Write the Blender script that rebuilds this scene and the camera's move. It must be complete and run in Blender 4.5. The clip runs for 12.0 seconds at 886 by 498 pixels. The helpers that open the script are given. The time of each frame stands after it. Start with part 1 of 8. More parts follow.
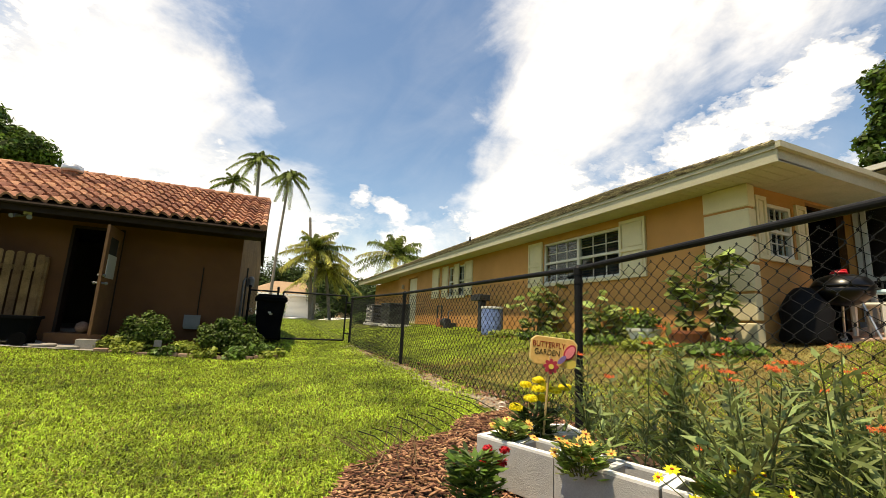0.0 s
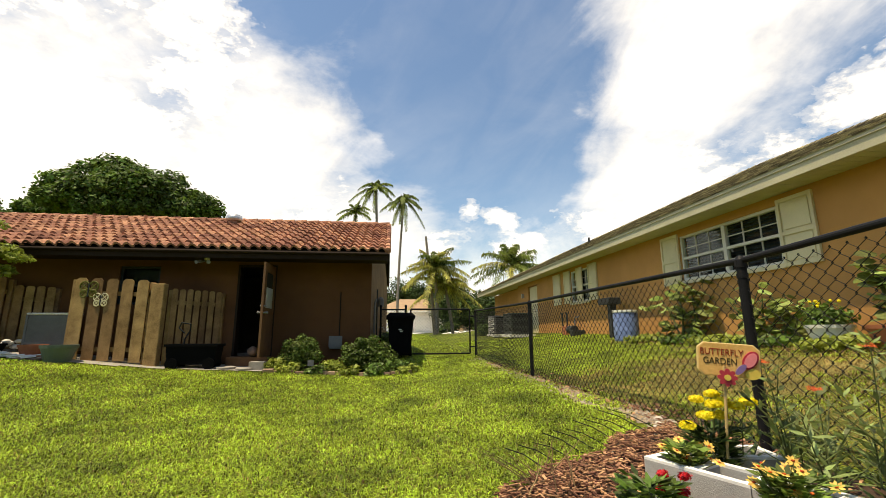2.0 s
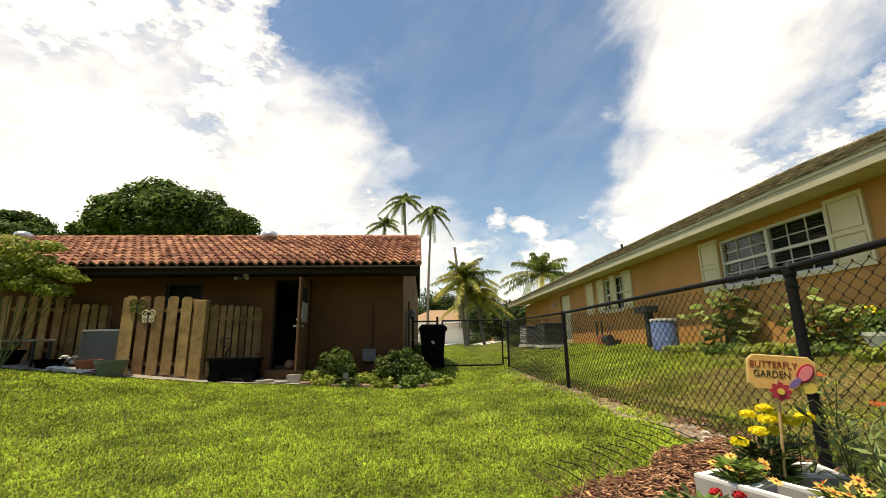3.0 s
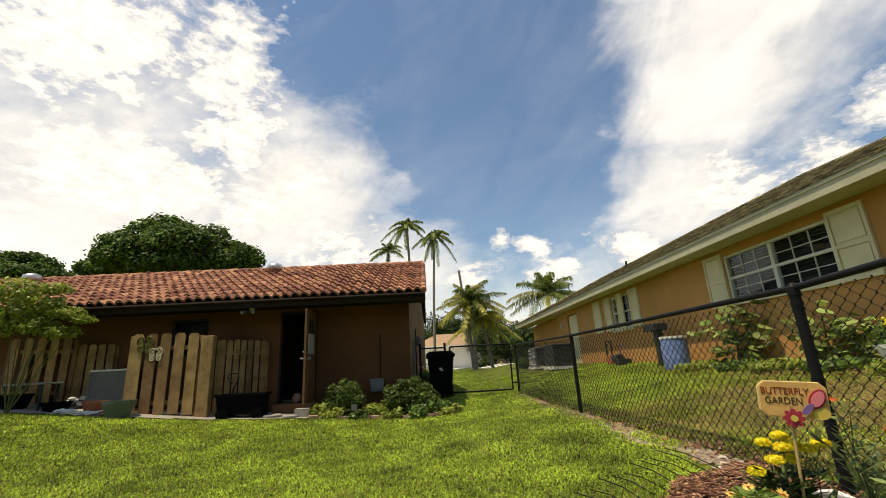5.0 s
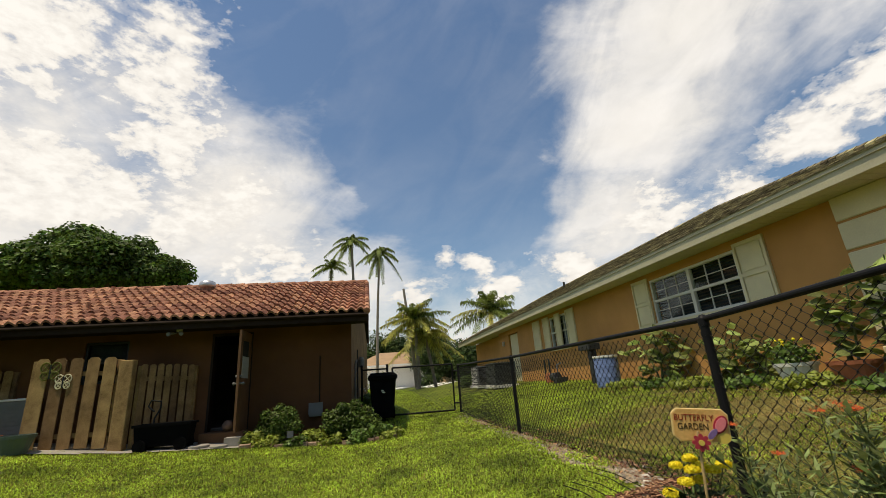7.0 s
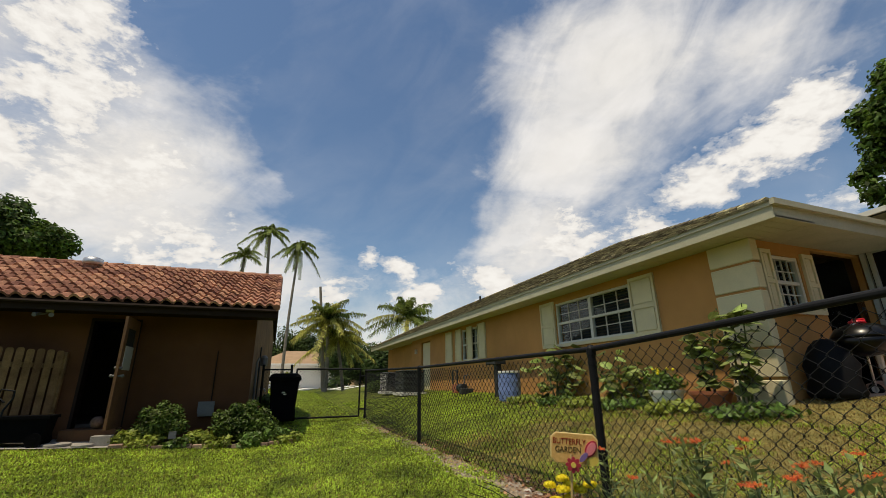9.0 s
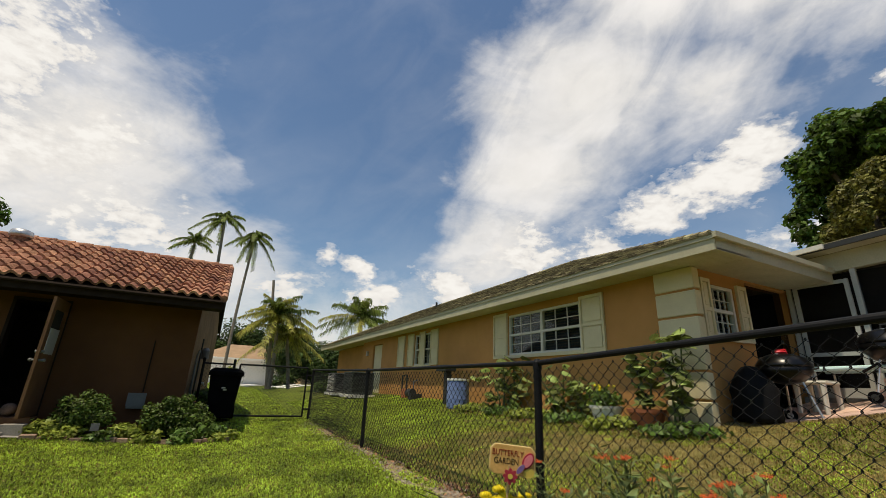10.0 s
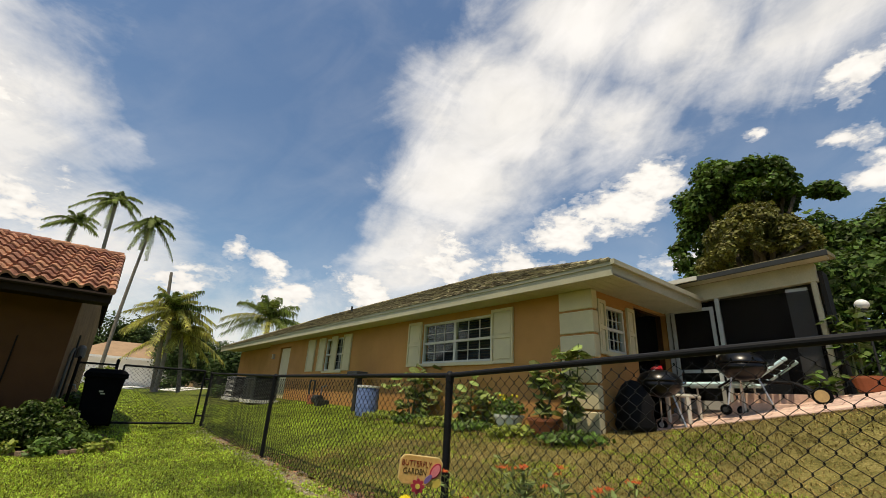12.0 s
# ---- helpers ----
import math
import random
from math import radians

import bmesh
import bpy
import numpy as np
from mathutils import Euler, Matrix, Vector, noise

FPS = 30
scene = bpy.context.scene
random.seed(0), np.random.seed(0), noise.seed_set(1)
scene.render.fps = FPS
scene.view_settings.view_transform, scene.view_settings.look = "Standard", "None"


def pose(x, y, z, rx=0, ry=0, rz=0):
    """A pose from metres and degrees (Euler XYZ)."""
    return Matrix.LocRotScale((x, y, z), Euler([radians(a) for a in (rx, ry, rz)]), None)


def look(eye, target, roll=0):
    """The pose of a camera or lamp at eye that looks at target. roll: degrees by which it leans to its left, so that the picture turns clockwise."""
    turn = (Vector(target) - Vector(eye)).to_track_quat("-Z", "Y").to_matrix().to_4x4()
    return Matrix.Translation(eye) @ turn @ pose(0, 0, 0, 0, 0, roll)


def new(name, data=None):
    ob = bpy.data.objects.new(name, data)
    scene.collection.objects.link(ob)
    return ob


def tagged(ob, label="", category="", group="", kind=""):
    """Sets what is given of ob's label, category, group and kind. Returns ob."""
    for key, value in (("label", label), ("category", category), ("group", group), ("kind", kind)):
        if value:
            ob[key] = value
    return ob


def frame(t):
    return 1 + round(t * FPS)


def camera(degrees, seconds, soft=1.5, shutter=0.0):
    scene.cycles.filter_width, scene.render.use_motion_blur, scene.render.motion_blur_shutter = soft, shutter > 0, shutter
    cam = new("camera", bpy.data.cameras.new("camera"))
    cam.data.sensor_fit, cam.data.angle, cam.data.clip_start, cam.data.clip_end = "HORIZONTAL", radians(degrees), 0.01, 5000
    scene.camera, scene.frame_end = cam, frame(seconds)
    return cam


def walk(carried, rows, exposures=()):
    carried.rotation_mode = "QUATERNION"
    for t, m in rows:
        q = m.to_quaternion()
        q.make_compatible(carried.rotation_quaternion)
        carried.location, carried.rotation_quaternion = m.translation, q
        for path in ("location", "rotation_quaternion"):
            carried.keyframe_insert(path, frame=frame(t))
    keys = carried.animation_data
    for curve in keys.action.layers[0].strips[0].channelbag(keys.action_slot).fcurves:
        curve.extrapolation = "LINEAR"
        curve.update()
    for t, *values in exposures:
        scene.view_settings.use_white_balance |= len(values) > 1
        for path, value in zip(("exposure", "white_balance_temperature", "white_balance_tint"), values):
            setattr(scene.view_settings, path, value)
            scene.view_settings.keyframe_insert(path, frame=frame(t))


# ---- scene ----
cam = camera(92.7, 12.0, soft=0.65)
PATH = [
    (0, (-0.354, -0.107, 0.866), (0.404, 1.711, 1.214), 2.84),
    (0.5, (-0.341, -0.040, 0.867), (0.275, 1.830, 1.221), 1.92),
    (1, (-0.369, -0.017, 0.870), (0.114, 1.891, 1.226), 1.02),
    (1.5, (-0.393, -0.003, 0.873), (-0.039, 1.931, 1.240), 0.32),
    (2, (-0.435, -0.021, 0.882), (-0.190, 1.926, 1.265), -0.25),
    (2.5, (-0.465, -0.040, 0.894), (-0.299, 1.911, 1.298), -0.91),
    (3, (-0.482, -0.056, 0.903), (-0.370, 1.894, 1.335), -0.90),
    (5, (-0.486, -0.110, 0.968), (-0.389, 1.814, 1.504), -3.14),
    (5.5, (-0.478, -0.126, 0.984), (-0.343, 1.788, 1.549), -3.08),
    (6, (-0.491, -0.152, 0.995), (-0.297, 1.750, 1.582), -3.16),
    (6.5, (-0.469, -0.162, 1.022), (-0.198, 1.731, 1.610), -4.35),
    (7, (-0.474, -0.191, 1.042), (-0.120, 1.685, 1.638), -4.21),
    (9, (-0.434, -0.267, 1.098), (0.259, 1.510, 1.701), -0.76),
    (9.5, (-0.416, -0.270, 1.103), (0.361, 1.469, 1.712), 1.34),
    (10, (-0.417, -0.283, 1.109), (0.439, 1.412, 1.735), 2.41),
    (10.5, (-0.425, -0.290, 1.117), (0.515, 1.358, 1.751), 2.41),
    (11, (-0.445, -0.307, 1.127), (0.573, 1.290, 1.770), 2.58),
    (11.5, (-0.475, -0.329, 1.136), (0.617, 1.211, 1.796), 2.82),
    (12, (-0.506, -0.351, 1.143), (0.659, 1.132, 1.811), 3.23),
]
EXPOSURES = [(0, 0.27, 7650, 10), (3, 0.13, 7600, 10), (5.5, -0.20, 7250, 10), (7, -0.36, 7100, 10), (9.5, -0.48, 6900, 10), (12, -0.31, 7000, 10)]
walk(cam, [(t, look(eye, target, roll)) for t, eye, target, roll in PATH], EXPOSURES)
# ---------------------------------------------------------------- world and sun
SUN_AZ, SUN_EL = radians(-114), radians(72)      # azimuth from +y towards +x
world = bpy.data.worlds.new("sky")
scene.world = world
world.use_nodes = True


class Nodes:
    """Short hand for building a node tree."""

    def __init__(self, tree):
        self.t = tree
        tree.nodes.clear()

    def n(self, kind, ins=None, **attrs):
        nd = self.t.nodes.new(kind)
        for k, v in attrs.items():
            setattr(nd, k, v)
        for k, v in (ins or {}).items():
            if isinstance(v, bpy.types.NodeSocket):
                self.t.links.new(v, nd.inputs[k])
            else:
                nd.inputs[k].default_value = v
        return nd

    def math(self, op, a, b=0.0, c=0.0):
        return self.n("ShaderNodeMath", {0: a, 1: b, 2: c}, operation=op).outputs[0]

    def vmath(self, op, a, b=(0, 0, 0)):
        nd = self.n("ShaderNodeVectorMath", {0: a, 1: b}, operation=op)
        return nd.outputs["Value"] if op in ("DOT_PRODUCT", "LENGTH", "DISTANCE") else nd.outputs[0]

    def noise(self, vec, scale, detail=4.0, rough=0.55, dist=0.0):
        return self.n("ShaderNodeTexNoise", {"Vector": vec, "Scale": scale, "Detail": detail, "Roughness": rough, "Distortion": dist}).outputs[0]

    def ramp(self, fac, stops, mode="LINEAR"):
        nd = self.n("ShaderNodeValToRGB", {0: fac})
        el = nd.color_ramp.elements
        nd.color_ramp.interpolation = mode
        while len(el) < len(stops):
            el.new(0.5)
        for e, (p, c) in zip(el, stops):
            e.position = p
            e.color = (c, c, c, 1) if isinstance(c, (int, float)) else (*c, 1)
        return nd.outputs[0]

    def mix(self, fac, a, b, mode="MIX"):
        nd = self.n("ShaderNodeMix", data_type="RGBA", blend_type=mode)
        for k, v in ((0, fac), (6, a), (7, b)):
            if isinstance(v, bpy.types.NodeSocket):
                self.t.links.new(v, nd.inputs[k])
            elif k and len(v) == 3:
                nd.inputs[k].default_value = (*v, 1)
            else:
                nd.inputs[k].default_value = v
        return nd.outputs[2]


SKY_STRENGTH, CLOUD_BRIGHT = 0.094, 12.0
# azimuth (from +y to +x), elevation, half width and half height in degrees, gain
VEILS = [(-42, 14, 38, 30, 1.0), (-19, 22, 16, 13, 1.2), (-3, 12, 13, 9, 0.8), (-14, 33, 9, 9, 0.2), (33, 19, 11, 8, 0.9), (41, 28, 14, 10, 1.0), (48, 38, 20, 13, 1.0), (60, 46, 24, 10, 1.0), (62, 34, 12, 8, 0.7), (72, 42, 18, 9, 1.0), (86, 39, 16, 8, 0.8),
         (105, 52, 26, 14, 0.7), (12, 1, 60, 12, 0.8)]
PUFFS_WEST = [(-42, 36, 16, 11, 1.0), (-27, 37, 10, 9, 1.0), (-25, 29, 9, 6, 0.9), (-18, 24, 8, 5, 0.9), (-36, 22, 17, 8, 1.0), (-23, 21, 8, 6, 0.9), (-12, 16, 8, 6, 0.8), (6.5, 11.5, 4, 2.2, 0.8), (-75, 18, 12, 6, 0.9), (-140, 14, 18, 5, 0.9)]
PUFFS_EAST = [(11.2, 15.3, 2.2, 1.8, 1.0), (15.8, 14.2, 3.0, 2.4, 1.0), (18, 10.5, 5, 2.4, 0.9), (29, 13, 6, 4.5, 1.0), (37, 18, 7, 5, 0.8), (62, 24, 7, 3.6, 1.2), (55, 21.5, 6, 3.4, 1.0), (67, 27, 5, 3.2, 1.1), (48, 17, 7, 4, 0.9), (88.5, 32.3, 4.0, 2.0, 1.1), (86.7, 27.2, 3.4, 1.8, 1.1), (89.5, 22.5, 4, 2.4, 1.1), (79.8, 30, 1.6, 1.0, 0.9), (72, 17, 6, 2.2, 0.9), (145, 13, 20, 5, 0.9)]
OPENINGS = [(8, 35, 15, 15, 1.2), (12, 25, 8, 7, 0.6), (-17, 39, 8, 6, 0.4), (80, 26, 9, 6, 0.7), (23, 19, 5, 5, 0.3)]


def build_sky():
    q = Nodes(world.node_tree)
    sky = q.n("ShaderNodeTexSky", sky_type="NISHITA", sun_disc=False, sun_elevation=SUN_EL, sun_rotation=SUN_AZ, air_density=1.25, dust_density=0.3, ozone_density=2.6)
    d = q.n("ShaderNodeTexCoord").outputs["Generated"]
    axes = q.n("ShaderNodeSeparateXYZ", {0: d}).outputs
    az = q.math("MULTIPLY", q.math("ARCTAN2", axes[0], axes[1]), 180 / math.pi)
    el = q.math("MULTIPLY", q.math("ARCSINE", axes[2]), 180 / math.pi)
    flat = q.vmath("MULTIPLY", d, (1, 1, 1.9))
    # fibres that run slantwise through the thin cloud
    along = q.math("ADD", q.math("MULTIPLY", az, 0.030), q.math("MULTIPLY", el, 0.030))
    athwart = q.math("ADD", q.math("MULTIPLY", az, -0.055), q.math("MULTIPLY", el, 0.075))
    fibre = q.noise(q.n("ShaderNodeCombineXYZ", {0: along, 1: athwart, 2: 0.0}).outputs[0], 1.7, 7, 0.52, 0.9)
    # ragged rims: the discs are pushed about before they are drawn
    az = q.math("ADD", az, q.math("MULTIPLY_ADD", q.noise(flat, 4.0, 6, 0.6), 11.0, -5.5))
    el = q.math("ADD", el, q.math("MULTIPLY_ADD", q.noise(q.vmath("ADD", flat, (5.0, 3.0, 1.0)), 5.0, 6, 0.6), 7.0, -3.5))

    def masses(rows):
        """The nearest of a set of soft discs: 1 in its middle, 0 at its rim."""
        best = None
        for a, e, w, h, gain in rows:
            u = q.math("MULTIPLY", q.math("SUBTRACT", az, float(a)), 1.0 / w)
            v = q.math("MULTIPLY", q.math("SUBTRACT", el, float(e)), 1.0 / h)
            r = q.math("SQRT", q.math("ADD", q.math("MULTIPLY", u, u), q.math("MULTIPLY", v, v)))
            k = q.math("MULTIPLY", q.math("MAXIMUM", q.math("SUBTRACT", 1.0, r), -1.0), gain)
            best = k if best is None else q.math("MAXIMUM", best, k)
        return best

    wisp = q.noise(flat, 3.6, 10, 0.64, 0.35)
    curl = q.noise(flat, 12.0, 10, 0.6, 0.25)
    lump = q.noise(flat, 36.0, 8, 0.6, 0.15)
    hole = q.math("MULTIPLY", q.math("MAXIMUM", masses(OPENINGS), 0.0), 1.0)
    veil = q.math("ADD", masses(VEILS), q.math("ADD", q.math("MULTIPLY_ADD", wisp, 1.2, -0.56), q.math("MULTIPLY_ADD", fibre, 0.75, -0.36)))
    veil = q.math("SUBTRACT", veil, q.math("MULTIPLY", hole, 1.6))
    veil = q.math("MULTIPLY_ADD", veil, 0.9, 0.03)
    veil_mask = q.ramp(veil, [(0.0, 0.0), (0.10, 0.08), (0.35, 0.48), (0.65, 0.88), (0.95, 1.0)])
    puff = q.math("ADD", masses(PUFFS_WEST + PUFFS_EAST), q.math("ADD", q.math("MULTIPLY_ADD", curl, 2.0, -1.0), q.math("MULTIPLY_ADD", lump, 1.15, -0.575)))
    puff = q.math("SUBTRACT", puff, q.math("MULTIPLY", hole, 0.8))
    puff_mask = q.ramp(puff, [(0.0, 0.0), (0.22, 0.36), (0.62, 1.0)], "EASE")
    veil_tone = q.ramp(q.math("ADD", q.math("MULTIPLY", q.noise(flat, 5.5, 8, 0.6, 0.3), 0.6), q.math("MULTIPLY", fibre, 0.4)), [(0.33, (0.78, 0.80, 0.84)), (0.46, (0.97, 0.97, 0.97)), (0.62, (1.07, 1.07, 1.08))])
    puff_tone = q.ramp(q.math("ADD", q.math("MULTIPLY", puff, 0.55), q.math("MULTIPLY", lump, 0.7)), [(0.25, (0.62, 0.65, 0.71)), (0.55, (0.95, 0.94, 0.93)), (0.9, (1.11, 1.11, 1.10))])
    tone = q.mix(puff_mask, veil_tone, puff_tone)
    haze = q.ramp(q.math("ADD", q.math("MULTIPLY", wisp, 0.5), q.math("MULTIPLY", fibre, 0.5)), [(0.42, 0.0), (0.66, 0.10)])
    haze = q.math("MULTIPLY", haze, q.math("SUBTRACT", 1.0, q.math("MULTIPLY", hole, 0.7)))
    mask = q.math("MAXIMUM", q.math("MAXIMUM", veil_mask, puff_mask), haze)
    cloud = q.n("ShaderNodeVectorMath", {0: tone, 3: CLOUD_BRIGHT}, operation="SCALE").outputs[0]
    clear = q.vmath("MULTIPLY", sky.outputs[0], (1.24, 1.36, 1.46))
    col = q.mix(mask, clear, cloud)
    bg = q.n("ShaderNodeBackground", {"Color": col, "Strength": SKY_STRENGTH})
    out = q.n("ShaderNodeOutputWorld")
    q.t.links.new(bg.outputs[0], out.inputs[0])


build_sky()

sun = new("sun", bpy.data.lights.new("sun", "SUN"))
sun.data.energy, sun.data.angle, sun.data.color = 5.0, radians(0.6), (1.0, 0.90, 0.72)
sun_dir = Vector((math.sin(SUN_AZ) * math.cos(SUN_EL), math.cos(SUN_AZ) * math.cos(SUN_EL), math.sin(SUN_EL)))
sun.rotation_euler = sun_dir.to_track_quat("Z", "Y").to_euler()

# ---------------------------------------------------------------- materials


def material(name, base, rough=0.8, var=0.25, scale=6.0, fine=60.0, bump=0.3, bump_scale=None, metal=0.0, spec=0.3, tint=None, random_amt=0.0, island=0.0, dist=0.01, trans=0.0, mottle=0.0):
    """A procedural surface: a base colour broken up at two scales, with fine relief."""
    m = bpy.data.materials.new(name)
    m.use_nodes = True
    q = Nodes(m.node_tree)
    geo = q.n("ShaderNodeNewGeometry")
    co = geo.outputs["Position"]
    a = q.noise(co, scale, 5, 0.6)
    b = q.noise(co, fine, 3, 0.6)
    f = q.math("ADD", q.math("MULTIPLY", a, 0.6), q.math("MULTIPLY", b, 0.4))
    lo = tuple(c * (1 - var) for c in base)
    hi = tuple(min(1, c * (1 + var)) for c in (tint or base))
    col = q.ramp(f, [(0.32, lo), (0.68, hi)])
    if mottle:
        broad = q.ramp(q.noise(co, 0.75, 3, 0.55), [(0.36, 1 - mottle), (0.60, 1.0)])
        col = q.mix(1.0, col, broad, "MULTIPLY")
    if random_amt or island:
        r = q.n("ShaderNodeObjectInfo").outputs["Random"] if random_amt else geo.outputs["Random Per Island"]
        amt = random_amt or island
        h = q.n("ShaderNodeHueSaturation", {"Color": col, "Value": q.math("MULTIPLY_ADD", r, 2 * amt, 1 - amt), "Hue": q.math("MULTIPLY_ADD", r, 0.05 * amt, 0.5 - 0.025 * amt)})
        col = h.outputs[0]
    bs = q.n("ShaderNodeBsdfPrincipled", {"Base Color": col, "Roughness": rough, "Metallic": metal, "Specular IOR Level": spec})
    if bump:
        hgt = q.noise(co, bump_scale or fine, 4, 0.65)
        bp = q.n("ShaderNodeBump", {"Height": hgt, "Strength": bump, "Distance": dist})
        q.t.links.new(bp.outputs[0], bs.inputs["Normal"])
    shader = bs.outputs[0]
    if trans:
        tr = q.n("ShaderNodeBsdfTranslucent", {"Color": col})
        shader = q.n("ShaderNodeMixShader", {0: trans, 1: shader, 2: tr.outputs[0]}).outputs[0]
    out = q.n("ShaderNodeOutputMaterial")
    q.t.links.new(shader, out.inputs[0])
    return m


def glass(name, tint=(0.85, 0.9, 0.9), alpha=0.25):
    m = bpy.data.materials.new(name)
    m.use_nodes = True
    q = Nodes(m.node_tree)
    gl = q.n("ShaderNodeBsdfGlossy", {"Roughness": 0.03, "Color": (1, 1, 1, 1)})
    tr = q.n("ShaderNodeBsdfTransparent", {"Color": (*tint, 1)})
    fr = q.n("ShaderNodeFresnel", {"IOR": 1.5})
    mx = q.n("ShaderNodeMixShader", {0: q.math("MULTIPLY", fr.outputs[0], 0.06), 1: tr.outputs[0], 2: gl.outputs[0]})
    out = q.n("ShaderNodeOutputMaterial")
    q.t.links.new(mx.outputs[0], out.inputs[0])
    return m


def screen_mat(name):
    """Dark insect screen: half of the light passes."""
    m = bpy.data.materials.new(name)
    m.use_nodes = True
    q = Nodes(m.node_tree)
    df = q.n("ShaderNodeBsdfDiffuse", {"Color": (0.007, 0.007, 0.008, 1)})
    tr = q.n("ShaderNodeBsdfTransparent")
    mx = q.n("ShaderNodeMixShader", {0: 0.42, 1: tr.outputs[0], 2: df.outputs[0]})
    out = q.n("ShaderNodeOutputMaterial")
    q.t.links.new(mx.outputs[0], out.inputs[0])
    return m


def ground_mat():
    """Turf: bright lawn, drier yellow patches on the neighbour's side, bare sandy soil along the fence."""
    m = bpy.data.materials.new("turf")
    m.use_nodes = True
    q = Nodes(m.node_tree)
    co = q.n("ShaderNodeNewGeometry").outputs["Position"]
    xyz = q.n("ShaderNodeSeparateXYZ", {0: co})
    n1, n2, n3 = q.noise(co, 0.7, 4, 0.6), q.noise(co, 5, 5, 0.65), q.noise(co, 45, 4, 0.7)
    f = q.math("ADD", q.math("MULTIPLY", n2, 0.45), q.math("MULTIPLY", n3, 0.55))
    lawn = q.ramp(f, [(0.38, (0.022, 0.04, 0.005)), (0.5, (0.105, 0.145, 0.012)), (0.62, (0.27, 0.30, 0.03))])
    dry = q.ramp(f, [(0.36, (0.07, 0.065, 0.02)), (0.5, (0.20, 0.155, 0.05)), (0.64, (0.38, 0.29, 0.13))])
    lawn = q.mix(1.0, lawn, q.ramp(q.noise(co, 0.75, 3, 0.55), [(0.36, 0.55), (0.60, 1.0)]), "MULTIPLY")
    wobble = q.math("MULTIPLY_ADD", n1, 1.6, -0.8)
    side = q.n("ShaderNodeMapRange", {0: q.math("ADD", xyz.outputs[0], q.math("MULTIPLY", wobble, 1.5)), 1: 1.9, 2: 3.4, 3: 0.0, 4: 0.7}).outputs[0]
    nearer = q.n("ShaderNodeMapRange", {0: q.math("ADD", xyz.outputs[1], q.math("MULTIPLY", wobble, 3.0)), 1: 9.0, 2: 4.0, 3: 0.15, 4: 1.0}).outputs[0]
    col = q.mix(q.math("MULTIPLY", side, nearer), lawn, dry)
    bs = q.n("ShaderNodeBsdfPrincipled", {"Base Color": col, "Roughness": 0.9, "Specular IOR Level": 0.15})
    bp = q.n("ShaderNodeBump", {"Height": f, "Strength": 0.8, "Distance": 0.03})
    q.t.links.new(bp.outputs[0], bs.inputs["Normal"])
    out = q.n("ShaderNodeOutputMaterial")
    q.t.links.new(bs.outputs[0], out.inputs[0])
    return m


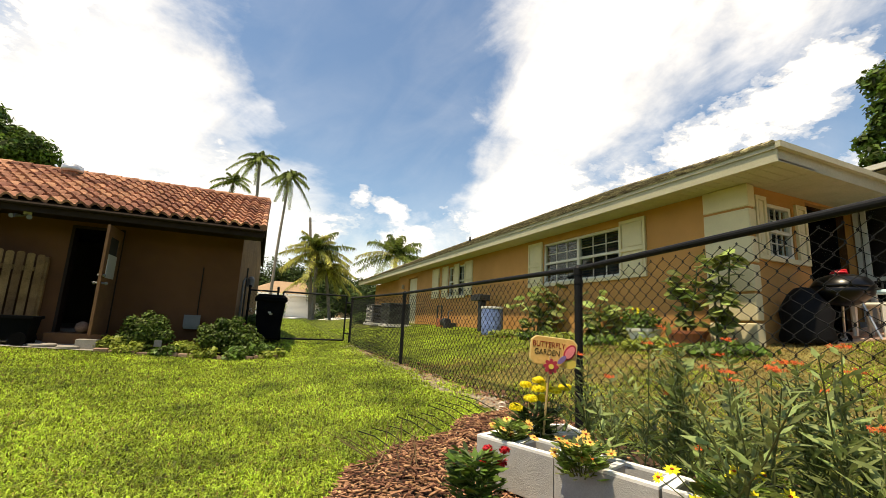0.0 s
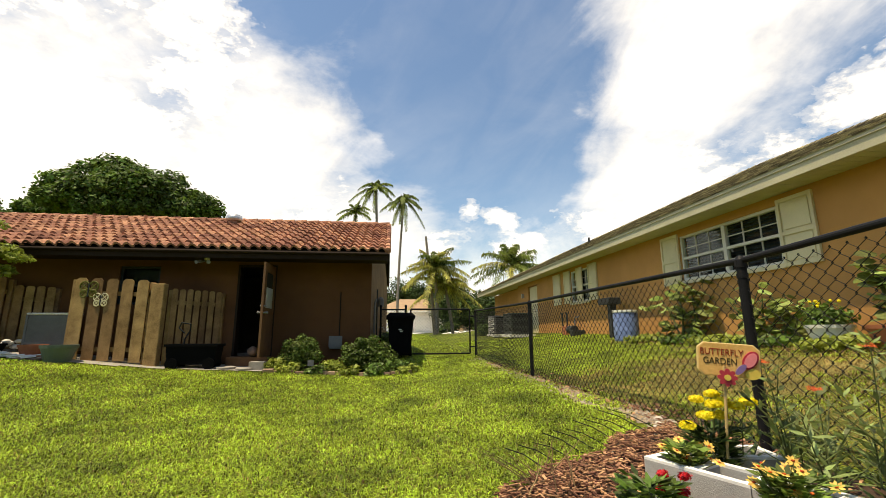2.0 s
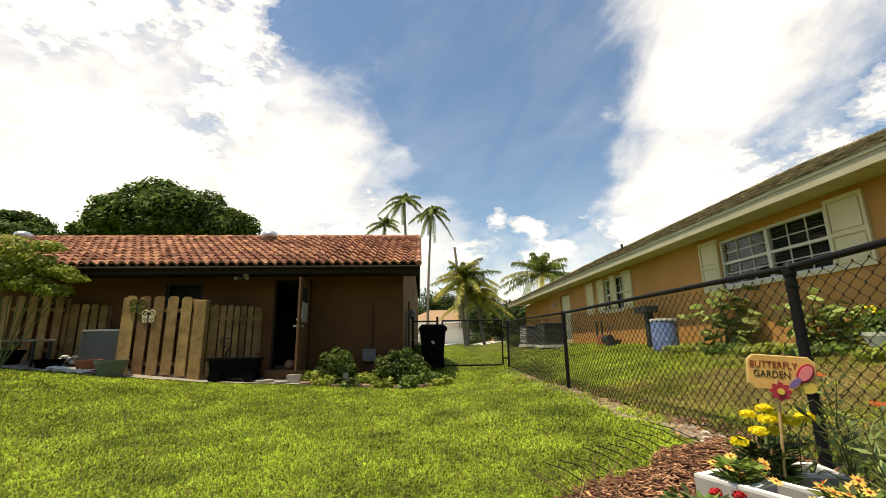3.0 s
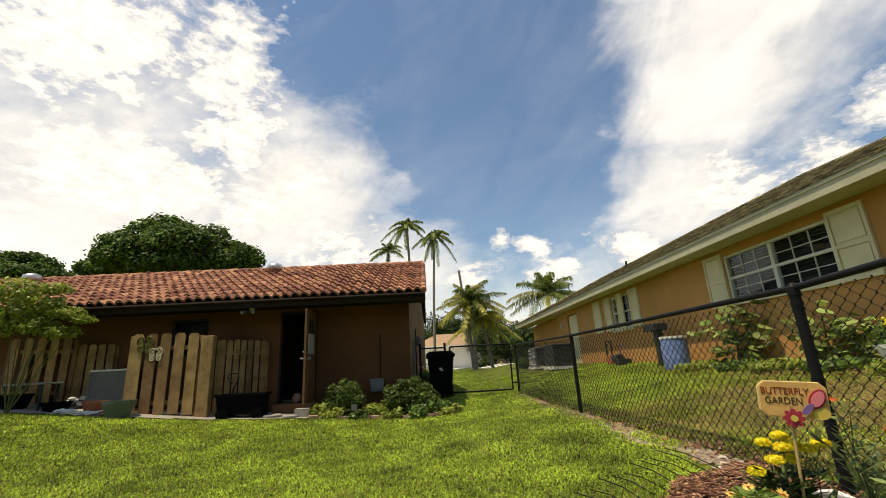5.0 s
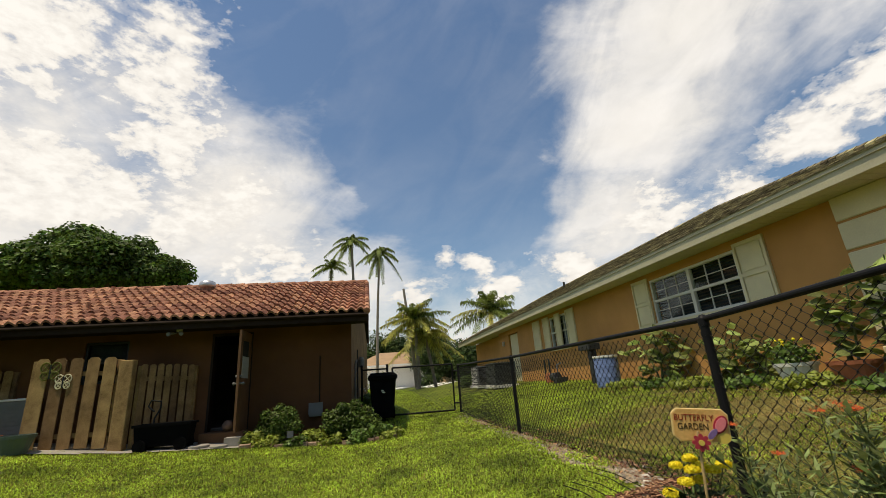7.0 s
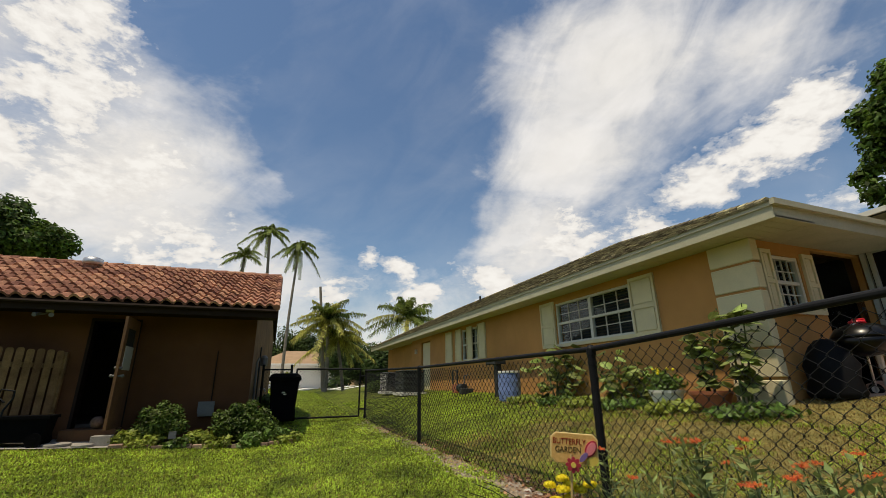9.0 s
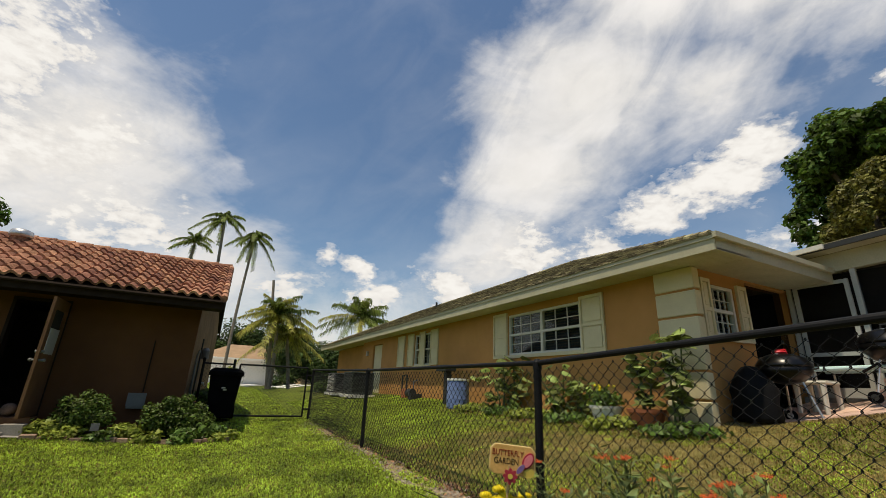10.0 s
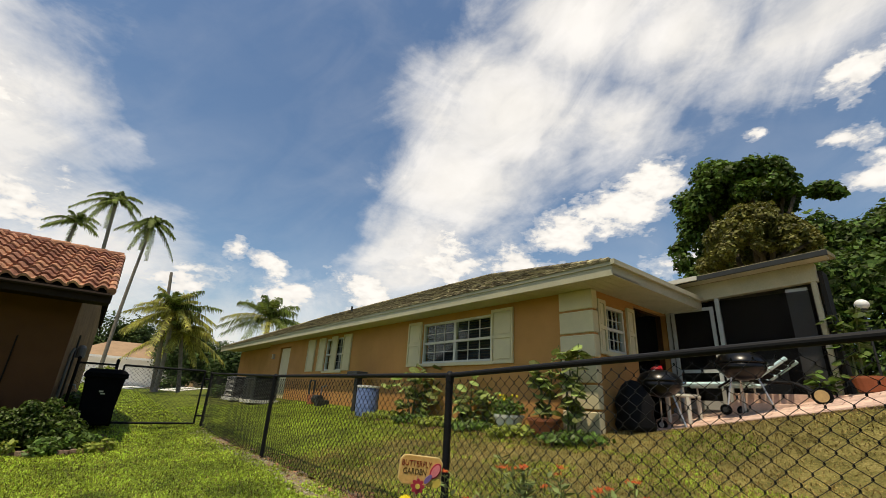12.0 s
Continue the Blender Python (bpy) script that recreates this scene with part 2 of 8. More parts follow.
M = {
    "turf": ground_mat(),
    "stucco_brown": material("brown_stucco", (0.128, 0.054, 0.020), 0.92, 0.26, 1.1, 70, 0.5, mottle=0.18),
    # gable stucco: a lighter tan paints in light on that side; blotches are stains
    "stucco_lit_tan": material("lit_tan_stucco", (0.20, 0.125, 0.062), 0.92, 0.38, 2.6, 60, 0.5, mottle=0.35),
    "trim_dark": material("dark_brown_paint", (0.024, 0.014, 0.009), 0.75, 0.2, 5, 60, 0.15, spec=0.15),
    "tile": material("clay_tile", (0.17, 0.07, 0.042), 0.9, 0.5, 2.5, 30, 0.5, tint=(0.38, 0.19, 0.12), random_amt=0.40, spec=0.12),
    "tile_stuff": material("clay_tile_far", (0.17, 0.07, 0.042), 0.9, 0.5, 2.5, 30, 0.5, tint=(0.38, 0.19, 0.12), island=0.40, spec=0.12),
    "stucco_peach": material("peach_stucco", (0.50, 0.258, 0.088), 0.92, 0.14, 1.2, 110, 0.35, spec=0.15),
    "cream": material("cream_paint", (0.68, 0.60, 0.385), 0.8, 0.10, 2.5, 60, 0.15, spec=0.2),
    "fascia": material("ivory_paint", (0.46, 0.43, 0.30), 0.7, 0.14, 3, 40, 0.08, spec=0.2),
    "white": material("white_paint", (0.64, 0.62, 0.54), 0.55, 0.07, 4, 60, 0.08, spec=0.25),
    "shingle": material("asphalt_shingle", (0.095, 0.08, 0.047), 0.97, 0.5, 5, 60, 0.6, tint=(0.29, 0.25, 0.15), island=0.6, spec=0.1),
    # near-black colour that puts the shade of unlit rooms into walls and panes
    "indoor_shade": material("indoor_shade_black", (0.03, 0.028, 0.025), 0.9, 0.2, 3, 30, 0.1),
    "room_wall": material("interior_plaster", (0.12, 0.10, 0.08), 0.9, 0.1, 3, 30, 0.1),
    "black_metal": material("black_vinyl_coat", (0.007, 0.007, 0.008), 0.6, 0.3, 8, 60, 0.1, spec=0.2),
    "wood_fence": material("weathered_picket", (0.195, 0.112, 0.048), 0.9, 0.30, 4, 70, 0.4, tint=(0.33, 0.205, 0.090), random_amt=0.28, spec=0.15),
    "door_wood": material("door_paint", (0.16, 0.08, 0.035), 0.7, 0.2, 5, 60, 0.15),
    "black_plastic": material("black_plastic", (0.0045, 0.0045, 0.005), 0.85, 0.3, 6, 80, 0.1, spec=0.04),
    "blue_plastic": material("blue_drum_plastic", (0.09, 0.155, 0.40), 0.5, 0.35, 5, 40, 0.1, tint=(0.20, 0.27, 0.50), spec=0.35),
    "grey_metal": material("grey_painted_steel", (0.17, 0.17, 0.165), 0.55, 0.15, 6, 60, 0.1, metal=0.2),
    "dark_metal": material("dark_louvre_steel", (0.035, 0.038, 0.038), 0.6, 0.2, 6, 60, 0.1, metal=0.2),
    "green_metal": material("green_grey_louvre_paint", (0.075, 0.085, 0.075), 0.6, 0.2, 6, 60, 0.1, metal=0.1),
    "galv": material("galvanised_sheet", (0.55, 0.55, 0.54), 0.4, 0.15, 8, 60, 0.1, metal=0.8),
    "concrete": material("old_concrete", (0.33, 0.30, 0.255), 0.95, 0.3, 2, 60, 0.5),
    "block": material("concrete_block", (0.40, 0.39, 0.37), 0.95, 0.18, 7, 150, 0.8, bump_scale=160, dist=0.004),
    "block_white": material("whitewashed_rim", (0.80, 0.79, 0.75), 0.85, 0.12, 12, 120, 0.4, dist=0.004),
    "paver": material("pink_paver", (0.56, 0.37, 0.28), 0.9, 0.2, 4, 60, 0.4, tint=(0.68, 0.48, 0.38), random_amt=0.15),
    "brick": material("edging_brick", (0.22, 0.14, 0.09), 0.95, 0.35, 6, 80, 0.5, tint=(0.36, 0.24, 0.17), random_amt=0.4),
    "stone": material("pale_rock", (0.52, 0.47, 0.40), 0.9, 0.25, 6, 50, 0.5, random_amt=0.2, island=0.0),
    "pebble": material("pale_pebble", (0.34, 0.29, 0.23), 0.9, 0.3, 6, 50, 0.3, island=0.45),
    "mulch": material("bark_mulch", (0.13, 0.058, 0.032), 0.95, 0.4, 8, 70, 0.5, tint=(0.34, 0.175, 0.105), island=0.75, spec=0.1),
    "soil": material("dark_soil", (0.06, 0.035, 0.022), 0.95, 0.4, 6, 60, 0.8, dist=0.02),
    "sand": material("sandy_strip", (0.29, 0.22, 0.14), 0.95, 0.4, 4, 60, 0.6, dist=0.02),
    "grass": material("grass_blade", (0.115, 0.185, 0.013), 0.5, 0.5, 1.6, 20, 0.0, tint=(0.41, 0.50, 0.05), island=0.85, trans=0.35, mottle=0.24),
    "grass_dry": material("dry_grass_blade", (0.20, 0.155, 0.04), 0.75, 0.4, 1.6, 20, 0.0, tint=(0.40, 0.28, 0.10), island=0.55, trans=0.25, mottle=0.35),
    "leaf": material("shrub_leaf", (0.06, 0.115, 0.018), 0.5, 0.3, 3, 40, 0.0, tint=(0.12, 0.19, 0.03), island=0.6, trans=0.25),
    "leaf_shrub": material("bed_shrub_leaf", (0.042, 0.078, 0.012), 0.5, 0.3, 3, 40, 0.0, tint=(0.125, 0.175, 0.03), island=0.7, trans=0.3),
    "leaf_dark": material("tree_leaf", (0.038, 0.072, 0.013), 0.65, 0.4, 0.9, 20, 0.0, tint=(0.11, 0.17, 0.028), island=0.7, trans=0.3),
    # darkened copy of tree_leaf: shade inside far crowns and foliage is painted in
    "leaf_shade": material("shaded_tree_leaf", (0.028, 0.050, 0.010), 0.7, 0.4, 0.9, 20, 0.0, tint=(0.06, 0.095, 0.02), island=0.6, trans=0.12),
    "leaf_olive": material("olive_leaf", (0.11, 0.115, 0.022), 0.55, 0.25, 0.8, 20, 0.0, tint=(0.19, 0.175, 0.04), island=0.5, trans=0.25),
    "leaf_lime": material("lime_leaf", (0.18, 0.24, 0.03), 0.5, 0.25, 3, 40, 0.0, tint=(0.32, 0.36, 0.06), island=0.4, trans=0.35),
    "leaf_bed": material("bedding_leaf", (0.10, 0.16, 0.03), 0.5, 0.3, 6, 60, 0.0, tint=(0.22, 0.30, 0.06), island=0.6, trans=0.3),
    "leaf_milk": material("milkweed_leaf", (0.11, 0.155, 0.045), 0.5, 0.25, 4, 40, 0.0, tint=(0.24, 0.30, 0.10), island=0.5, trans=0.3),
    "leaf_pale": material("pale_fig_leaf", (0.13, 0.19, 0.04), 0.5, 0.3, 4, 40, 0.0, tint=(0.36, 0.43, 0.13), island=0.7, trans=0.35),
    "palm_leaf": material("palm_leaf", (0.075, 0.11, 0.02), 0.5, 0.3, 1.0, 20, 0.0, tint=(0.23, 0.28, 0.06), island=0.75, trans=0.4),
    "palm_yellow": material("yellowed_palm_leaf", (0.24, 0.25, 0.045), 0.5, 0.3, 1.0, 20, 0.0, tint=(0.50, 0.46, 0.11), island=0.6, trans=0.45),
    "bark": material("grey_bark", (0.25, 0.21, 0.165), 0.95, 0.35, 4, 30, 0.7, dist=0.03),
    "bark_dark": material("dark_bark", (0.09, 0.07, 0.05), 0.95, 0.3, 4, 30, 0.7, dist=0.03),
    "stem": material("green_stem", (0.10, 0.12, 0.04), 0.7, 0.2, 6, 40, 0.1),
    "yellow_petal": material("yellow_petal", (0.86, 0.72, 0.03), 0.6, 0.12, 20, 90, 0.1, island=0.15, trans=0.2),
    "gold_petal": material("gold_petal", (0.78, 0.50, 0.12), 0.6, 0.15, 20, 90, 0.1, island=0.35, trans=0.2),
    "red_petal": material("red_petal", (0.50, 0.010, 0.018), 0.6, 0.25, 20, 90, 0.1, island=0.25, trans=0.1),
    "orange_petal": material("orange_petal", (0.55, 0.09, 0.015), 0.6, 0.25, 20, 90, 0.1, island=0.35, trans=0.15),
    "sign_wood": material("varnished_pine", (0.62, 0.36, 0.10), 0.5, 0.12, 5, 40, 0.1, tint=(0.70, 0.44, 0.15)),
    "sign_edge": material("pale_pine_edge", (0.72, 0.53, 0.22), 0.55, 0.1, 5, 40, 0.1),
    "sign_text": material("red_brown_ink", (0.26, 0.03, 0.012), 0.7, 0.1, 20, 90, 0.0),
    "sign_ink": material("dark_olive_ink", (0.045, 0.035, 0.012), 0.7, 0.1, 20, 90, 0.0),
    "pink": material("pink_enamel", (0.75, 0.22, 0.24), 0.4, 0.1, 10, 60, 0.05),
    "maroon": material("maroon_enamel", (0.38, 0.04, 0.06), 0.4, 0.1, 10, 60, 0.05),
    "violet": material("violet_enamel", (0.20, 0.13, 0.30), 0.4, 0.1, 10, 60, 0.05),
    "yellow_paint": material("yellow_enamel", (0.66, 0.50, 0.10), 0.4, 0.1, 10, 60, 0.05),
    "cane": material("bamboo_cane", (0.50, 0.35, 0.15), 0.6, 0.2, 15, 90, 0.1),
    "terracotta": material("terracotta", (0.38, 0.13, 0.06), 0.8, 0.15, 6, 60, 0.2),
    "pot_green": material("green_plastic_pot", (0.10, 0.13, 0.10), 0.5, 0.1, 6, 60, 0.05),
    "aqua": material("aqua_vinyl_webbing", (0.60, 0.80, 0.82), 0.5, 0.1, 6, 60, 0.05),
    "curtain": material("grey_blind", (0.42, 0.42, 0.40), 0.9, 0.1, 3, 50, 0.1),
    "blind": material("window_slat_blind", (0.055, 0.057, 0.06), 0.8, 0.1, 3, 50, 0.1),
    "glass": glass("window_glass"),
    "screen": screen_mat("insect_screen"),
    "lamp_glass": material("opal_globe", (0.85, 0.85, 0.82), 0.3, 0.02, 5, 30, 0.0),
    "far_wall": material("far_stucco", (0.62, 0.45, 0.28), 0.9, 0.08, 1, 20, 0.1),
    "far_white": material("far_garage_paint", (0.78, 0.76, 0.70), 0.7, 0.05, 1, 20, 0.05),
    "far_roof": material("far_roof_tile", (0.36, 0.24, 0.14), 0.9, 0.25, 1.2, 12, 0.4),
    "straw": material("dead_straw", (0.26, 0.18, 0.09), 0.9, 0.2, 10, 60, 0.0, island=0.3),
    "cover": material("black_grill_cover", (0.006, 0.006, 0.007), 0.75, 0.3, 6, 60, 0.3, dist=0.01, spec=0.15),
    "enamel": material("black_enamel", (0.004, 0.004, 0.0045), 0.28, 0.2, 6, 60, 0.0, spec=0.3),
    "alu": material("dull_aluminium_paint", (0.46, 0.46, 0.42), 0.6, 0.12, 6, 60, 0.05),
    "red_plastic": material("red_plastic", (0.55, 0.02, 0.03), 0.4, 0.1, 6, 60, 0.0),
}

# ---------------------------------------------------------------- mesh helpers
ORIGIN = {}


def smooth(a, b, v):
    t = min(1.0, max(0.0, (v - a) / (b - a)))
    return t * t * (3 - 2 * t)


def lie(x, y):
    """Height of the ground: it climbs across the lots from the tile house to the peach house and dips a little at the flower bed; the patio corner lies higher."""
    across = 0.067 * (min(max(x, -12.0), 6.2) + 0.6)
    verge = min(0.34, 0.24 * max(0.0, 0.75 - x)) * smooth(9.4, 11.1, y)
    left = (0.11 * min(max(0.0, -0.8 - x), 9.0) + 0.06 * min(max(0.0, -5.0 - x), 5.0)) * smooth(0.5, 9.0, y)
    right = 0.085 * min(max(0.0, x - 1.9), 4.5)
    back = 0.035 * min(max(0.0, y - 9.0), 14.0) * (1 - 0.85 * smooth(2.4, 4.6, x))
    dip = 0.055 * math.exp(-((x - 0.9) ** 2 + (y - 1.3) ** 2) / 1.6)
    corner = (0.19 * min(max(0.0, 3.0 - y), 3.4) + 0.05 * min(max(0.0, x - 8.5), 6.0)) * smooth(5.0, 6.6, x)
    return across + max(left, verge) + right + back + corner * smooth(-9.0, -4.0, y) - dip


class Geo:
    """Collects vertices and faces; a warp may move them when the mesh is made."""

    def __init__(self, warp=None):
        self.v, self.f, self.warp = [], [], warp

    def add(self, verts, faces):
        o = len(self.v)
        self.v += [tuple(p) for p in verts]
        self.f += [tuple(i + o for i in f) for f in faces]
        return self

    def box(self, x0, x1, y0, y1, z0, z1):
        return self.add([(x0, y0, z0), (x1, y0, z0), (x1, y1, z0), (x0, y1, z0), (x0, y0, z1), (x1, y0, z1), (x1, y1, z1), (x0, y1, z1)],
                        [(0, 3, 2, 1), (4, 5, 6, 7), (0, 1, 5, 4), (1, 2, 6, 5), (2, 3, 7, 6), (3, 0, 4, 7)])

    def slab(self, pts, thick, axis=(0, 0, 1)):
        """A flat polygon given thickness along axis."""
        n, a = len(pts), Vector(axis) * thick
        top = [tuple(Vector(p) + a) for p in pts]
        return self.add(list(pts) + top, [tuple(range(n))[::-1], tuple(range(n, 2 * n))] + [(i, (i + 1) % n, (i + 1) % n + n, i + n) for i in range(n)])

    def tube(self, path, r, seg=8, cap=True):
        path = [Vector(p) for p in path]
        rs = r if isinstance(r, (list, tuple)) else [r] * len(path)
        rings, side = [], None
        for i, p in enumerate(path):
            d = (path[min(i + 1, len(path) - 1)] - path[max(i - 1, 0)]).normalized()
            if side is None:
                side = d.orthogonal().normalized()
            side = (side - d * side.dot(d)).normalized()
            up = d.cross(side)
            rings.append([p + (side * math.cos(a) + up * math.sin(a)) * rs[i] for a in (2 * math.pi * k / seg for k in range(seg))])
        fs = [(i * seg + k, i * seg + (k + 1) % seg, (i + 1) * seg + (k + 1) % seg, (i + 1) * seg + k) for i in range(len(path) - 1) for k in range(seg)]
        if cap:
            fs += [tuple(range(seg))[::-1], tuple(range((len(path) - 1) * seg, len(path) * seg))]
        return self.add([v for ring in rings for v in ring], fs)

    def lathe(self, c, prof, seg=20):
        """A turned body round the upright axis at c from (radius, height) pairs."""
        vs = [(c[0] + r * math.cos(2 * math.pi * k / seg), c[1] + r * math.sin(2 * math.pi * k / seg), c[2] + z) for r, z in prof for k in range(seg)]
        fs = [(i * seg + k, i * seg + (k + 1) % seg, (i + 1) * seg + (k + 1) % seg, (i + 1) * seg + k) for i in range(len(prof) - 1) for k in range(seg)]
        fs += [tuple(range(seg))[::-1], tuple(range((len(prof) - 1) * seg, len(prof) * seg))]
        return self.add(vs, fs)

    def ball(self, c, r, seg=12, rings=8, squash=1.0):
        prof = [(max(1e-4, r * math.sin(math.pi * i / rings)), -r * squash * math.cos(math.pi * i / rings)) for i in range(rings + 1)]
        return self.lathe(c, prof, seg)


def mesh_of(geo, name, origin=(0, 0, 0), bevel=0.0, smooth_shade=False):
    vs = geo.v
    if geo.warp:
        vs = [geo.warp(*p) for p in vs]
    me = bpy.data.meshes.new(name)
    me.from_pydata([(x - origin[0], y - origin[1], z - origin[2]) for x, y, z in vs], [], geo.f)
    if bevel:
        bm = bmesh.new()
        bm.from_mesh(me)
        bmesh.ops.remove_doubles(bm, verts=bm.verts, dist=1e-5)
        bmesh.ops.bevel(bm, geom=[e for e in bm.edges if len(e.link_faces) == 2 and e.calc_face_angle(0) > 0.5], offset=bevel, segments=1, affect="EDGES")
        bm.to_mesh(me)
        bm.free()
    if smooth_shade:
        me.polygons.foreach_set("use_smooth", [True] * len(me.polygons))
    me.update()
    return me


def thing(name, at, label, category, group="", kind=""):
    """An Empty at the base of a thing, which holds its parts."""
    ob = new(name)
    ob.location = at
    ob.empty_display_size = 0.1
    ORIGIN[ob] = Vector(at)
    return tagged(ob, label, category, group, kind)


def part(name, geo, mat, parent, label="", bevel=0.0, smooth_shade=False):
    at = ORIGIN[parent]
    ob = new(name, mesh_of(geo, name, at, bevel, smooth_shade))
    ob.data.materials.append(M[mat])
    ob.parent = parent
    ORIGIN[ob] = at
    return tagged(ob, label)


def solo(name, geo, mat, label, category, group="", kind="", bevel=0.0, smooth_shade=False, at=(0, 0, 0)):
    """A thing or a piece of the setting that is one mesh."""
    ob = new(name, mesh_of(geo, name, at, bevel, smooth_shade))
    ob.location = at
    ob.data.materials.append(M[mat])
    ORIGIN[ob] = Vector(at)
    return tagged(ob, label, category, group, kind)


def piece(name, me, m, parent):
    """One of many alike pieces that share a mesh; m is its pose in the world."""
    ob = bpy.data.objects.new(name, me)
    scene.collection.objects.link(ob)
    ob.parent = parent
    ob.matrix_local = Matrix.Translation(-ORIGIN[parent]) @ m
    return ob


def quads(name_geo, centres, ax, bx):
    """Many small four-cornered leaves at once: centres, half length and half width vectors as arrays."""
    n = len(centres)
    c, a, b = np.asarray(centres), np.asarray(ax), np.asarray(bx)
    vs = np.stack([c - a, c - a * 0.1 + b, c + a, c - a * 0.1 - b], 1).reshape(-1, 3)
    o = len(name_geo.v)
    name_geo.v += [tuple(p) for p in vs.tolist()]
    name_geo.f += [(o + 4 * i, o + 4 * i + 1, o + 4 * i + 2, o + 4 * i + 3) for i in range(n)]
    return name_geo


def unit(n, rng):
    v = rng.normal(size=(n, 3))
    return v / np.linalg.norm(v, axis=1)[:, None]


def leaf_cloud(geo, blobs, count, size, rng, flat=0.5, narrow=0.5, inner=0.55):
    """Leaves strewn through the outer shells of a set of blobs (x, y, z, rx, ry, rz)."""
    blobs = np.array(blobs, float)
    w = blobs[:, 3] * blobs[:, 4]
    pick = rng.choice(len(blobs), count, p=w / w.sum())
    d = unit(count, rng)
    rad = inner + (1.04 - inner) * rng.random(count) ** 0.6 + 0.09 * rng.normal(size=count)
    c = blobs[pick, :3] + d * blobs[pick, 3:] * rad[:, None]
    nrm = d * 0.7 + unit(count, rng) * 0.8 + np.array([0, 0, flat])
    nrm /= np.linalg.norm(nrm, axis=1)[:, None]
    a = np.cross(nrm, unit(count, rng))
    a /= np.linalg.norm(a, axis=1)[:, None] + 1e-9
    b = np.cross(nrm, a)
    s = size * (0.6 + 0.8 * rng.random(count))[:, None]
    return quads(geo, c, a * s * 0.5, b * s * 0.5 * narrow)

# ---------------------------------------------------------------- the ground
def build_ground():
    def spread(lo, hi, step, far):
        core = list(np.arange(lo, hi + 1e-6, step))
        out, d, v = [], step, hi
        while v < far:
            d *= 1.5
            v += d
            out.append(v)
        return [lo - (v - hi) for v in out[::-1]] + core + out
    xs, ys = spread(-16, 16, 0.4, 1800), spread(-8, 30, 0.4, 1800)
    vs = [(x, y, lie(x, y) + 0.012 * noise.noise((x * 1.3, y * 1.3, 0))) for y in ys for x in xs]
    n = len(xs)
    fs = [(j * n + i, j * n + i + 1, (j + 1) * n + i + 1, (j + 1) * n + i) for j in range(len(ys) - 1) for i in range(n - 1)]
    ob = solo("ground", Geo().add(vs, fs), "turf", "sunlit coarse green lawn, drier by the neighbour's wall", "lawn", kind="structure", smooth_shade=True)
    return ob


build_ground()


def patch(name, outline, lift, mat, label, category, step=0.12, bumps=0.0):
    """A sheet that follows the ground inside a closed outline (a function of x, y)."""
    x0, x1, y0, y1, inside = outline
    geo, idx = Geo(), {}
    nx, ny = int((x1 - x0) / step) + 1, int((y1 - y0) / step) + 1

    def vert(i, j):
        if (i, j) not in idx:
            x, y = x0 + i * step, y0 + j * step
            idx[i, j] = len(geo.v)
            geo.v.append((x, y, lie(x, y) + lift + bumps * noise.noise((x * 5, y * 5, 3))))
        return idx[i, j]
    for i in range(nx):
        for j in range(ny):
            if inside(x0 + (i + 0.5) * step, y0 + (j + 0.5) * step):
                geo.f.append((vert(i, j), vert(i + 1, j), vert(i + 1, j + 1), vert(i, j + 1)))
    return solo(name, geo, mat, label, category, kind="structure", smooth_shade=True)


# ---------------------------------------------------------------- left house
LX, LY, LFAR, LBACK = -0.88, 10.2, -15.5, 15.7     # right wall, front wall, far end, back wall
EAVE_Y, EAVE_Z, RIDGE_Y, RIDGE_Z = 9.50, 2.60, 12.95, 4.07
RAKE_X = -0.50


def roof_z(y):
    return EAVE_Z + (RIDGE_Z - EAVE_Z) * (y - EAVE_Y) / (RIDGE_Y - EAVE_Y)


